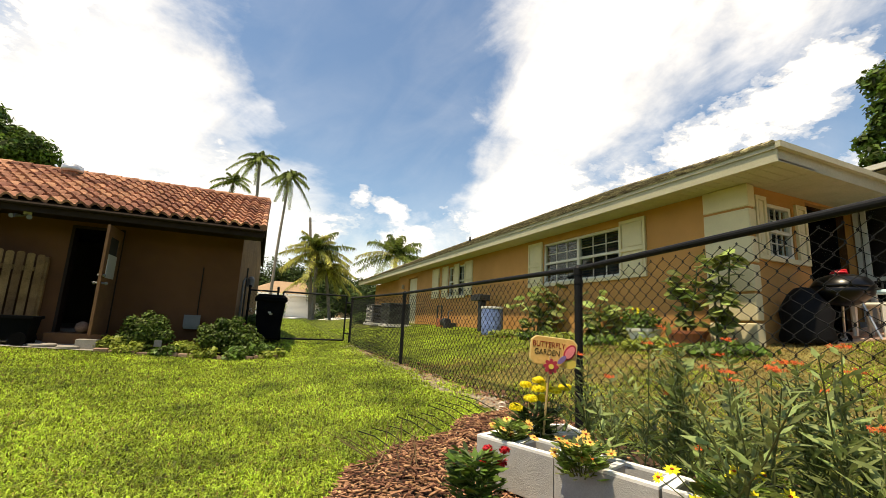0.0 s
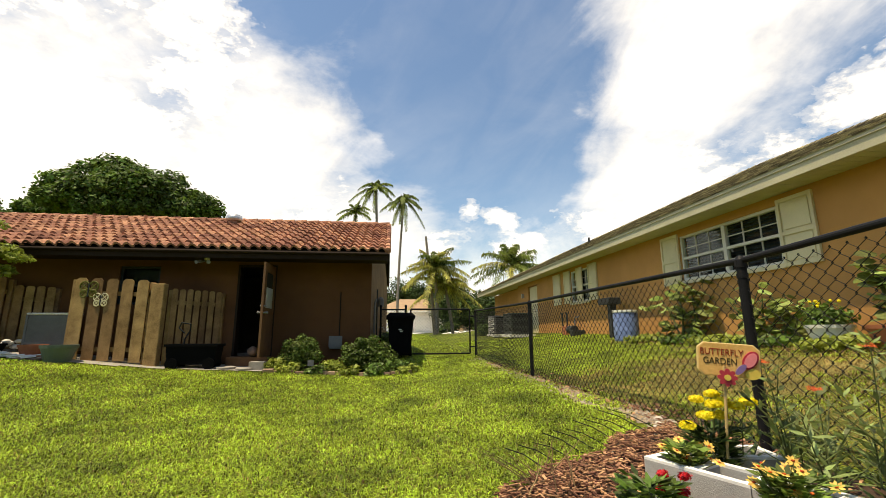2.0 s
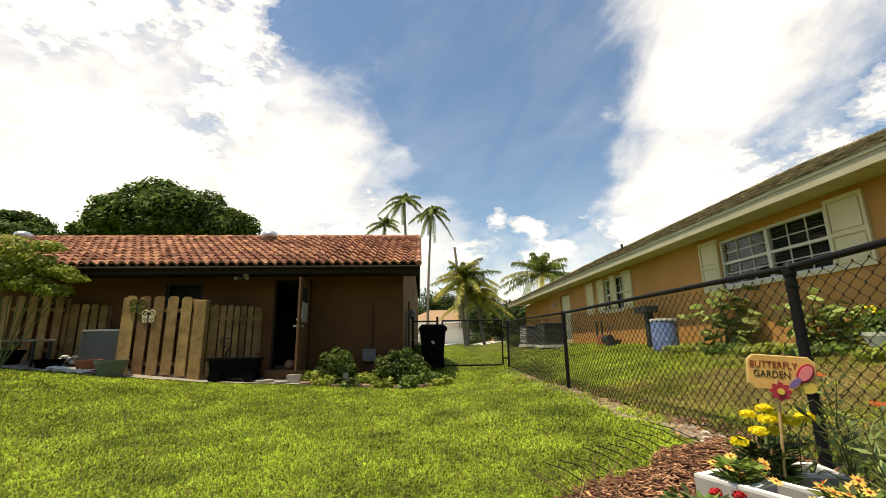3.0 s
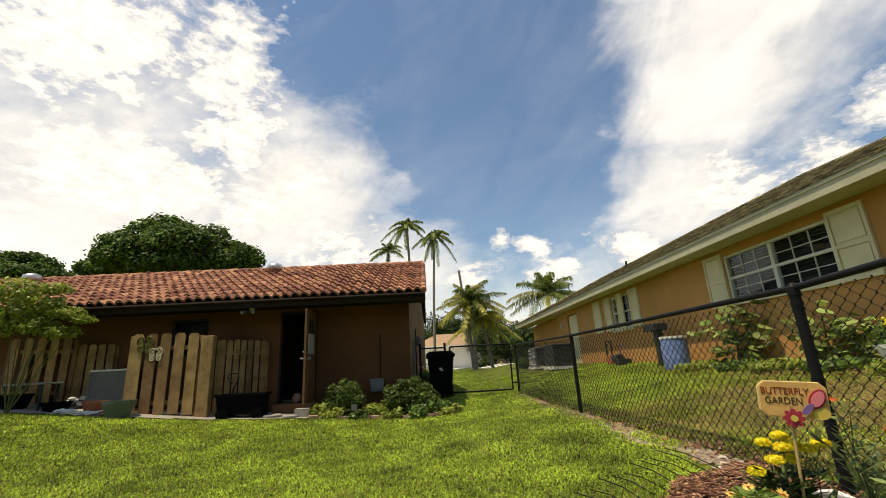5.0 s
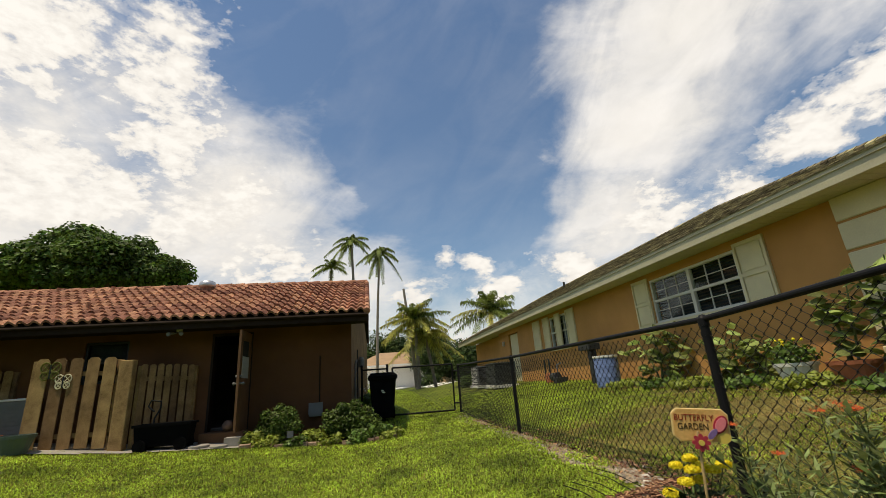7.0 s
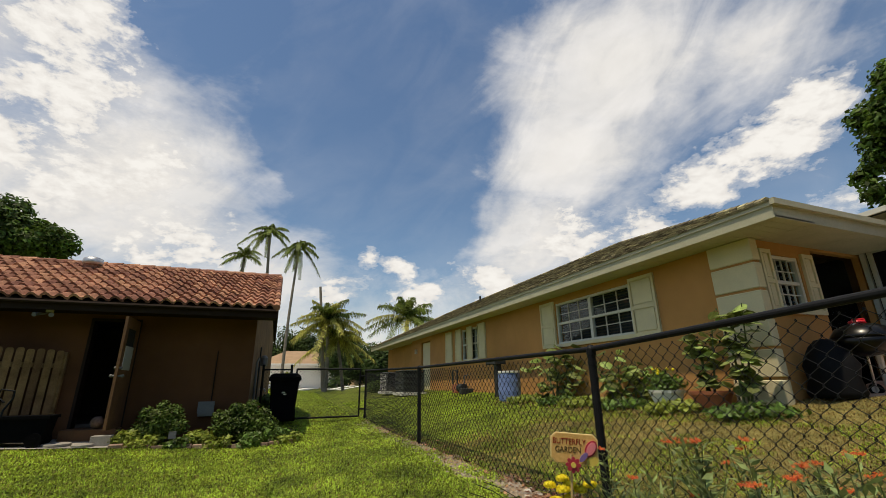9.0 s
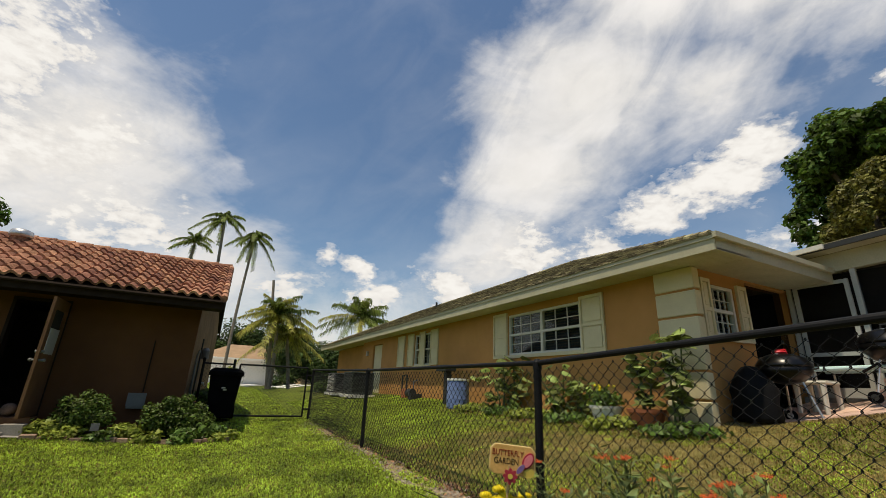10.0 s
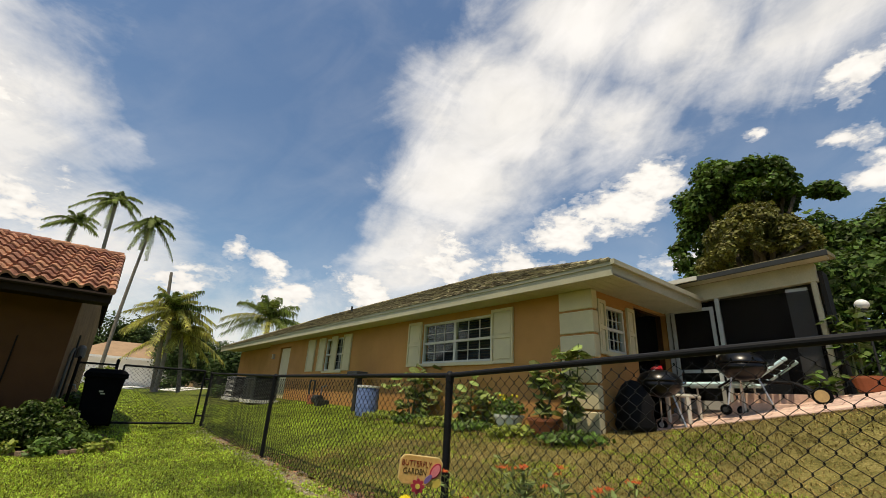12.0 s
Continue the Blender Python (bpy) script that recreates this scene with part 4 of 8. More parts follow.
def sloped(x0, x1, y0, y1, z0, z1, rise=0.0):
    """A beam or sheet that follows the porch's fall towards the house; rise lifts its back edge."""
    g = Geo()
    return g.add([(x0, y1, pz(y1, z0)), (x0, y0, pz(y0, z0)), (x1, y0, pz(y0, z0) + rise), (x1, y1, pz(y1, z0) + rise),
                  (x0, y1, pz(y1, z1)), (x0, y0, pz(y0, z1)), (x1, y0, pz(y0, z1) + rise), (x1, y1, pz(y1, z1) + rise)],
                 [(0, 1, 2, 3), (7, 6, 5, 4), (0, 4, 5, 1), (1, 5, 6, 2), (2, 6, 7, 3), (3, 7, 4, 0)])


def build_porch():
    porch = thing("screened_porch", (PX, 2.0, lie(PX, 2.0)), "screened porch with a flat roof and pale aluminium frame", "porch")
    zb, back = 1.22, 8.95
    part("roof", sloped(PX - 0.36, back, 0.80, 3.75, 2.90, 2.97, 0.10), "shingle", porch, "flat grey-brown roof")
    part("soffit", sloped(PX - 0.34, PX - 0.06, 0.82, 3.65, 2.872, 2.896), "fascia", porch)
    part("gutter", sloped(PX - 0.41, PX - 0.362, 0.78, 3.65, 2.86, 2.94), "dark_metal", porch, "dark weathered gutter")
    part("gutter", sloped(PX - 0.45, PX - 0.412, 2.70, 3.65, 2.87, 2.95), "white", porch, "short white length of gutter")
    part("beam", sloped(PX - 0.05, PX + 0.10, 1.03, 3.58, 2.56, 2.865), "fascia", porch, "ivory header beam")
    for y in (3.49, 2.56):
        part("post", Geo().box(PX - 0.03, PX + 0.05, y - 0.035, y + 0.035, zb - 0.3, pz(y, 2.56)), "alu", porch)
    part("post", Geo().box(PX - 0.03, PX + 0.05, 1.06, 1.13, zb - 0.4, pz(1.08, 2.56)), "fascia", porch)
    for y0, y1 in ((2.60, 3.45), (1.15, 2.52)):
        part("screen_panel", Geo().box(PX, PX + 0.006, y0, y1, zb, 3.18), "screen", porch, "dark insect screen")
    d = part("screen_door", Geo().box(PX - 0.045, PX - 0.01, 2.64, 2.70, zb, 3.08).box(PX - 0.045, PX - 0.01, 3.36, 3.42, zb, 3.08).box(PX - 0.045, PX - 0.01, 2.70, 3.36, 3.02, 3.08)
             .box(PX - 0.045, PX - 0.01, 2.70, 3.36, zb, zb + 0.15).box(PX - 0.045, PX - 0.01, 2.70, 3.36, 1.86, 1.92), "alu", porch, "pale framed screen door")
    part("door_handle", Geo().box(PX - 0.07, PX - 0.046, 2.66, 2.685, 2.0, 2.1), "black_metal", d)
    part("inner_wall", Geo().box(back - 0.1, back, 1.05, 3.5, 0, 3.5), "room_wall", porch)
    part("inner_wall", Geo().box(PX + 0.06, back - 0.1, 3.51, 3.59, 0, 3.4), "room_wall", porch)
    # end wall in the same painted shade
    part("end_wall", Geo().box(PX + 0.07, back, 0.97, 1.03, 0, 3.5), "indoor_shade", porch)
    part("curtain", Geo().box(PX + 0.03, PX + 0.05, 1.20, 1.50, 1.15, 3.24), "curtain", porch, "grey shade panel")
    part("chair_back", Geo().box(8.75, 8.80, 1.75, 2.25, 1.5, 2.1), "curtain", porch, "dim chair back inside the porch")
    part("floor_slab", Geo().box(PX - 0.05, back, 0.95, 3.58, 0.1, zb), "concrete", porch)
    return porch


build_porch()


# ---------------------------------------------------------------- chain-link fence and gate
FX = 1.85
POSTS = [-6.0, -2.2, 2.46, 6.76, 11.25]


def chain_link(geo, p, q, z0, z1, cell=0.088, r=0.0030):
    """Woven wire between two points: upright zigzag wires that hook into their neighbours at every bend."""
    p, q = Vector(p), Vector(q)
    length, way = (q - p).length, (q - p).normalized()
    nrm = way.cross(Vector((0, 0, 1)))
    half, rise = cell / 2, 0.0425
    reach, turn = half / 2 + 0.0022, 0.0042
    count, bends = int(length / half), int((z1 - z0) / rise)
    for i in range(count):
        s = half * (i + 0.5)
        ring = []
        for k in range(bends + 1):
            side = 1 if (k + i) % 2 else -1
            z = z0 + rise * k
            for dz in (-turn, turn):
                c = p + way * (s + side * reach) + nrm * (0.0034 * side * (1 if dz > 0 else -1))
                c.z += min(z1, max(z0, z + dz))
                ring.append(c)
        o = len(geo.v)
        for k, c in enumerate(ring):
            geo.v += [tuple(c + way * r), tuple(c - way * (r * 0.5) + nrm * r), tuple(c - way * (r * 0.5) - nrm * r)]
        for k in range(len(ring) - 1):
            a, b = o + 3 * k, o + 3 * k + 3
            geo.f += [(a, a + 1, b + 1, b), (a + 1, a + 2, b + 2, b + 1), (a + 2, a, b, b + 2)]
    return geo


def fence_z(y):
    return lie(FX, y) - 0.035 + 0.05 * max(0.0, 2.46 - y)


def build_fence():
    f = thing("chain_link_fence", (FX, 2.5, 0), "black vinyl-coated chain-link fence with round posts", "fence", kind="structure")
    for y in POSTS:
        z = fence_z(y)
        g = Geo().tube([(FX, y, z - 0.3), (FX, y, z + 1.20)], 0.030, 14).lathe((FX, y, z + 1.17), [(0.036, 0), (0.036, 0.05), (0.02, 0.075), (0.001, 0.08)], 14)
        post = part("post", g, "black_metal", f, smooth_shade=False)
        part("tie_band", Geo().tube([(FX, y, z + 1.10), (FX, y, z + 1.13)], 0.034, 14).tube([(FX, y, z + 0.45), (FX, y, z + 0.47)], 0.034, 14), "black_metal", post)
    for a, b in zip(POSTS, POSTS[1:]):
        za, zb = fence_z(a), fence_z(b)
        part("top_rail", Geo().tube([(FX - 0.0, a + 0.0, za + 1.215), (FX, b, zb + 1.215)], 0.021, 12), "black_metal", f)
        part("bottom_wire", Geo().tube([(FX, a, za + 0.04), (FX, b, zb + 0.04)], 0.004, 6), "black_metal", f)
        g = Geo()
        chain_link(g, (FX, a, za), (FX, b, zb), 0.02, 1.205)
        ob = part("chain_link_mesh", g, "black_metal", f, "black diamond wire mesh")
        tagged(ob, kind="stuff")
    return f


build_fence()
GY = 11.29


def build_gate():
    z = lie(1.7, GY)
    g = thing("chain_link_gate", (1.7, GY, z), "closed black chain-link gate between house and fence", "gate")
    x0, x1 = 0.12, 1.70
    fr = Geo()
    for x in (x0, x1):
        fr.tube([(x, GY, z + 0.08), (x, GY, z + 1.23)], 0.022, 10)
    for zz in (0.08, 1.23):
        fr.tube([(x0, GY, z + zz), (x1, GY, z + zz)], 0.022, 10)
    part("gate_frame", fr, "black_metal", g)
    m = Geo()
    chain_link(m, (x0, GY, z), (x1, GY, z), 0.06, 1.22, r=0.0038)
    tagged(part("chain_link_mesh", m, "black_metal", g), kind="stuff")
    for zz in (0.25, 1.05):
        part("hinge", Geo().tube([(x1 - 0.02, GY, z + zz), (FX, GY, z + zz)], 0.02, 8), "black_metal", g)
    part("latch", Geo().box(x0 - 0.08, x0 + 0.05, GY - 0.03, GY + 0.03, z + 0.95, z + 1.05), "black_metal", g)
    p = thing("side_fence", (-0.7, GY, z), "short black chain-link panel beside the house wall", "fence")
    for x in (-0.01, -0.66):
        part("post", Geo().tube([(x, GY, z - 0.2), (x, GY, z + 1.30)], 0.03, 12).ball((x, GY, z + 1.31), 0.035), "black_metal", p)
    part("top_rail", Geo().tube([(-0.66, GY, z + 1.22), (-0.01, GY, z + 1.22)], 0.02, 10), "black_metal", p)
    m = Geo()
    chain_link(m, (-0.66, GY, z), (-0.01, GY, z), 0.06, 1.22, r=0.0038)
    tagged(part("chain_link_mesh", m, "black_metal", p), kind="stuff")


build_gate()

# ---------------------------------------------------------------- left yard
def on(x, y, dz=0.0):
    return (x, y, lie(x, y) + dz)


def picket(geo, p, way, w, z0, z1, t=0.02):
    """A dog-eared board that stands at p, its width along way."""
    way = Vector(way).normalized()
    n = way.cross(Vector((0, 0, 1)))
    a, b, c = Vector(p) - way * w / 2, Vector(p) + way * w / 2, w * 0.24
    pts = [(a, z0), (b, z0), (b, z1 - c), (b - way * c, z1), (a + way * c, z1), (a, z1 - c)]
    return geo.slab([tuple(Vector((q.x, q.y, z)) - n * t / 2) for q, z in pts], t, n)


def picket_panel(name, p, q, count, height, label, w=0.135, both=True):
    p, q = Vector(p), Vector(q)
    way = (q - p).normalized()
    n = way.cross(Vector((0, 0, 1)))
    f = thing(name, on(p.x, p.y), label, "fence", "picket panels by the back door")
    rng = random.Random(count)
    mid = p.lerp(q, 0.5)

    def level(v):
        """The panel was set straighter than the slope of the lawn."""
        return lie(mid.x, mid.y) + 0.03 * (mid.x - v.x)
    for i in range(count):
        c = p.lerp(q, (i + 0.5) / count)
        z = level(c)
        part("picket", picket(Geo(), c + n * 0.035, way, w, min(z + 0.04, lie(c.x, c.y) + 0.06), z + height + 0.03 * rng.random()), "wood_fence", f)
    for h in (0.22, height - 0.32):
        a, b = (Vector((v.x, v.y, level(v) + h)) for v in (p, q))
        part("rail", Geo().slab([tuple(a), tuple(b), tuple(b + Vector((0, 0, 0.085))), tuple(a + Vector((0, 0, 0.085)))], 0.035, -n), "wood_fence", f)
    for e in (p, q):
        part("post", Geo().box(e.x - 0.045, e.x + 0.045, e.y - 0.0, e.y + 0.09, lie(e.x, e.y) - 0.1, level(e) + height - 0.02), "wood_fence", f, bevel=0.006)
    return f


FRONT_PANEL = picket_panel("picket_fence", (-6.82, 9.46, 0), (-5.36, 9.46, 0), 5, 1.66, "brown dog-eared picket panel beside the back door", w=0.215)
solo("corner_post", Geo().box(-5.33, -5.08, 9.39, 9.56, lie(-5.2, 9.5) - 0.1, lie(-5.2, 9.5) + 1.68), "wood_fence", "thick brown post at the corner of the picket panels", "post", bevel=0.012)
picket_panel("picket_fence", (-5.04, 9.60, 0), (-4.2, 10.12, 0), 7, 1.60, "brown picket panel returning to the house wall", w=0.11)
picket_panel("picket_fence", (-9.75, 9.90, 0), (-8.35, 9.90, 0), 5, 1.42, "brown picket panel by the flower pots", w=0.17)
picket_panel("picket_fence", (-8.28, 9.94, 0), (-7.6, 10.14, 0), 4, 1.36, "brown picket panel returning to the house wall", w=0.14)
for x, z, s in ((-6.52, 2.02, 1.0), (-6.27, 1.84, 0.8)):
    b = thing("butterfly_ornament", (x, 9.41, z + lie(x, 9.46) - 0.5), "flat pale wire butterfly ornament hung on the pickets", "ornament", "ornaments on the pickets")
    zc = z + lie(x, 9.46) - 0.62
    for sx in (-1, 1):
        for dz, r in ((0.08, 0.085), (-0.07, 0.065)):
            ring = [(x + sx * s * (0.085 + r * math.cos(a)), 9.405, zc + s * (dz + r * 1.15 * math.sin(a))) for a in (2 * math.pi * k / 16 for k in range(17))]
            part("wing", Geo().tube(ring, 0.014 * s, 6).tube([ring[2], ring[10]], 0.008, 5).tube([ring[6], ring[14]], 0.008, 5), "cream" if s < 1 else "leaf_olive", b)
    part("body", Geo().tube([(x, 9.401, zc - 0.13 * s), (x, 9.401, zc + 0.14 * s)], 0.014, 8), "dark_metal", b)

# paved strip in front of the house
patch("paving", (-10.0, -2.95, 8.75, 10.15, lambda x, y: y > 9.12 + 0.05 * (x + 5) * (x > -5) + 0.12 * math.sin(x * 2.3) * 0.6 - 0.10 * max(0, -6 - x) and y < 10.18), 0.03, "concrete", "worn pale concrete strip along the house", "paving", 0.1)


def step_slab():
    g = Geo().box(-3.92, -3.06, 9.86, LY - 0.004, -0.1, 0.36)
    solo("door_step", g, "door_wood", "low brown-painted step below the open back door", "step", kind="structure", bevel=0.01)
    s = Geo()
    for (cx, cy, r) in ((-3.75, 9.42, 0.20), (-3.35, 9.30, 0.16)):
        s.lathe((cx, cy, lie(cx, cy) + 0.03), [(r, 0), (r, 0.03), (r * 0.92, 0.04)], 14)
    solo("stepping_stone", s, "concrete", "round stepping stones in front of the step", "stone")


step_slab()
solo("door_ball", Geo().ball((-3.42, 10.02, 0.36 + 0.108), 0.11, 16, 10), "brick", "dusty round ball on the door step", "ball", smooth_shade=True)


def wagon():
    x0, x1, y0, y1 = -4.86, -3.88, 9.24, 9.62
    z = lie(-4.35, 9.4)
    w = thing("garden_wagon", (-4.35, 9.4, z), "black plastic pull wagon with an upright handle", "wagon")
    lo, hi = z + 0.10, z + 0.50
    rings = [(0.04, 0.03, lo), (0.0, 0.0, hi), (0.03, 0.03, hi), (0.07, 0.06, lo + 0.04)]
    tub = Geo().add([c for a, b, zz in rings for c in ((x0 + a, y0 + b, zz), (x1 - a, y0 + b, zz), (x1 - a, y1 - b, zz), (x0 + a, y1 - b, zz))],
                    [(0, 3, 2, 1), (12, 13, 14, 15)] + [(4 * r + k, 4 * r + (k + 1) % 4, 4 * r + 4 + (k + 1) % 4, 4 * r + 4 + k) for r in range(3) for k in range(4)])
    part("rim", Geo().box(x0 - 0.02, x1 + 0.02, y0 - 0.02, y0 - 0.001, hi - 0.05, hi).box(x0 - 0.02, x1 + 0.02, y1 + 0.001, y1 + 0.02, hi - 0.05, hi), "black_plastic", w)
    part("tub", tub, "black_plastic", w, bevel=0.012)
    for x in (x0 + 0.14, x1 - 0.14):
        for y in (y0 - 0.01, y1 - 0.05):
            wh = part("wheel", Geo().tube([(x, y, z + 0.115), (x, y + 0.06, z + 0.115)], 0.115, 18), "black_plastic", w)
            part("hub", Geo().tube([(x, y - 0.006, z + 0.115), (x, y + 0.066, z + 0.115)], 0.045, 12), "black_plastic", wh)
    hx = x0 + 0.28
    part("handle", Geo().tube([(hx, y0 + 0.1, z + 0.2), (hx + 0.02, y0 + 0.12, z + 0.6), (hx + 0.10, y0 + 0.14, z + 0.78), (hx + 0.10, y0 + 0.14, z + 0.90), (hx - 0.08, y0 + 0.14, z + 0.93), (hx - 0.12, y0 + 0.14, z + 0.82), (hx, y0 + 0.13, z + 0.72)], 0.016, 8), "black_metal", w)
    solo("white_bag", Geo().ball((x0 + 0.32, y0 + 0.2, z + 0.44), 0.09, 10, 6, 0.5), "white", "crumpled white bag in the wagon", "bag")


wagon()


def cooling_unit():
    x0, x1, y0, y1 = -7.78, -7.02, 9.72, 10.12
    z = lie(-7.3, 9.9)
    u = thing("condenser_unit", (-7.18, 9.9, z), "grey louvred air conditioner condenser behind the pickets", "air conditioner")
    part("body", Geo().box(x0 + 0.01, x1 - 0.01, y0 + 0.01, y1 - 0.01, z + 0.02, z + 0.82), "grey_metal", u)
    for i in range(9):
        part("louvre", Geo().box(x0, x1, y0 - 0.012, y0 + 0.006, z + 0.08 + 0.075 * i, z + 0.13 + 0.075 * i), "grey_metal", u)
    for x in (x0, x1):
        part("corner_post", Geo().box(x - 0.02, x + 0.02, y0 - 0.018, y0 + 0.02, z, z + 0.82), "grey_metal", u)
    part("top_grille", Geo().box(x0 - 0.02, x1 + 0.02, y0 - 0.02, y1, z + 0.821, z + 0.86), "far_white", u, "pale top cover", bevel=0.01)


cooling_unit()


def plant_pot(name, x, y, r, h, mat, label, soil=True, base=None):
    z = lie(x, y) if base is None else base
    p = thing(name, (x, y, z), label, "pot", "pots by the house")
    part("bowl", Geo().lathe((x, y, z), [(r * 0.68, 0), (r * 0.94, h * 0.82), (r * 1.0, h * 0.82), (r * 1.02, h), (r * 0.9, h), (r * 0.86, h * 0.8)], 20), mat, p, smooth_shade=False)
    if soil:
        part("soil", Geo().lathe((x, y, z), [(r * 0.84, h * 0.80), (r * 0.5, h * 0.86), (0.001, h * 0.87)], 14), "soil", p)
    return p


plant_pot("flower_pot", -6.66, 9.08, 0.29, 0.32, "pot_green", "wide dark green plastic pot standing on the lawn edge")
plant_pot("flower_pot", -7.35, 9.40, 0.23, 0.24, "terracotta", "red terracotta pot on the paving")
plant_pot("flower_pot", -8.05, 9.30, 0.26, 0.20, "black_plastic", "shallow dark bowl among the pots")
plant_pot("flower_pot", -8.95, 9.35, 0.30, 0.30, "black_plastic", "large dark tub at the end of the paving")


def low_table():
    x, y = -8.62, 9.35
    z = lie(x, y)
    t = thing("low_table", (x, y, z), "low dark table with a pale top", "table")
    part("tabletop", Geo().box(x - 0.42, x + 0.40, y - 0.25, y + 0.25, z + 0.50, z + 0.54), "concrete", t, bevel=0.01)
    for dx in (-0.36, 0.34):
        for dy in (-0.2, 0.2):
            part("leg", Geo().box(x + dx - 0.02, x + dx + 0.02, y + dy - 0.02, y + dy + 0.02, z, z + 0.50), "dark_metal", t)


low_table()
rag = Geo()
rr = np.random.default_rng(3)
for i in range(26):
    x, y = -7.9 + 0.75 * rr.random(), 8.86 + 0.25 * rr.random()
    a, l = rr.random() * 0.8 - 0.2, 0.12 + 0.14 * rr.random()
    z = lie(x, y) + 0.02 + 0.05 * rr.random()
    rag.slab([(x, y, z), (x + l * math.cos(a), y + l * math.sin(a), z + 0.02), (x + l * math.cos(a) - 0.04, y + l * math.sin(a) + 0.06, z + 0.03), (x - 0.03, y + 0.05, z + 0.01)], 0.008)
tagged(solo("white_rubble", rag, "far_white", "heap of pale broken tile pieces on the paving", "rubble"), kind="stuff")
bag2 = Geo()
for i in range(8):
    x, y = -8.1 + 0.35 * rr.random(), 9.55 + 0.2 * rr.random()
    bag2.ball((x, y, lie(x, y) + 0.12 + 0.12 * rr.random()), 0.06 + 0.05 * rr.random(), 8, 5, 0.6)
solo("white_cloth", bag2, "white", "crumpled white cloth behind the pots", "cloth")


def brick_row(name, pts, label, count, group):
    me = bpy.data.meshes.get("brick_block")
    if me is None:
        me = mesh_of(Geo().box(-0.10, 0.10, -0.05, 0.05, 0.0, 0.075), "brick_block", bevel=0.006)
        me.materials.append(M["brick"])
    p, q = Vector(pts[0]), Vector(pts[1])
    row = thing(name, on(p.x, p.y), label, "edging", group)
    ang = math.atan2(q.y - p.y, q.x - p.x)
    r = random.Random(count)
    for i in range(count):
        if i % 6 == 4:
            continue
        c = p.lerp(q, (i + 0.5) / count)
        m = Matrix.Translation((c.x, c.y + 0.07 * (r.random() - 0.4), lie(c.x, c.y) - 0.03 + 0.04 * r.random())) @ Matrix.Rotation(ang + 0.5 * (r.random() - 0.5), 4, "Z") @ Matrix.Rotation(0.25 * (r.random() - 0.5), 4, "X")
        piece("brick", me, m, row)
    return row


brick_row("brick_edging", ((-7.45, 9.05), (-6.95, 9.02)), "short row of red edging bricks by the pots", 4, "brick edgings")
brick_row("brick_edging", ((-2.95, 9.22), (0.05, 8.92)), "row of brown bricks edging the shrub bed", 14, "brick edgings")
brick_row("brick_edging", ((0.10, 8.98), (0.02, 10.0)), "row of brown bricks closing the shrub bed", 5, "brick edgings")
patch("shrub_bed_soil", (-3.0, 0.05, 8.95, 10.15, lambda x, y: y > 9.22 - 0.09 * (x + 3)), 0.02, "soil", "dark soil in the shrub bed below the wall", "soil", 0.1, 0.02)


def hollow_block(name, m, label, group=""):
    """A two-celled concrete block with a whitewashed rim, 0.44 m long."""
    L, W, H, t = 0.222, 0.108, 0.217, 0.034
    b = new(name)
    b.matrix_basis = m
    ORIGIN[b] = Vector((0, 0, 0))
    tagged(b, label, "concrete block", group)
    body = Geo()
    body.box(-L, L, -W, -W + t, 0, H - 0.012).box(-L, L, W - t, W, 0, H - 0.012)
    for x in (-L, -t * 0.5, L - t):
        body.box(x + 0.0005, x + t - 0.0005, -W + t, W - t, 0, H - 0.0125)
    ob = new("web", mesh_of(body, "web"))
    ob.data.materials.append(M["block"])
    ob.parent = b
    rim = Geo()
    rim.box(-L, L, -W, -W + t, H - 0.012, H).box(-L, L, W - t, W, H - 0.012, H)
    for x in (-L, -t * 0.5, L - t):
        rim.box(x + 0.0005, x + t - 0.0005, -W + t, W - t, H - 0.0118, H - 0.0005)
    ob = new("rim", mesh_of(rim, "rim"))
    ob.data.materials.append(M["block_white"])
    ob.parent = b
    tagged(ob, "whitewashed rim")
    return b


zc = lie(-3.1, 9.4)
blk = Geo().box(-3.27, -2.97, 9.32, 9.50, zc, zc + 0.19)
solo("concrete_block", blk, "concrete", "single pale block at the end of the bricks", "concrete block", bevel=0.008)


def shrub(name, x, y, blobs, count, size, mat, label, seed, group="", stems=6, narrow=0.55, z=None, category="shrub"):
    z = lie(x, y) if z is None else z
    rng = np.random.default_rng(seed)
    s = thing(name, (x, y, z), label, category, group)
    g = leaf_cloud(Geo(), [(x + bx, y + by, z + bz, rx, ry, rz) for bx, by, bz, rx, ry, rz in blobs], count, size, rng, narrow=narrow, inner=0.35)
    tagged(part("foliage", g, mat, s), kind="stuff")
    st = Geo()
    for i in range(stems):
        bx, by, bz, rx, ry, rz = blobs[i % len(blobs)]
        a = rng.random(3) - 0.5
        st.tube([(x + 0.05 * a[0], y + 0.05 * a[1], z - 0.02), (x + bx * 0.6 + 0.1 * a[1], y + by * 0.6, z + bz * 0.6), (x + bx + rx * a[0], y + by + ry * a[1], z + bz + rz * 0.4)], [0.012, 0.009, 0.004], 5)
    tagged(part("stem", st, "stem", s), kind="stuff")
    return s


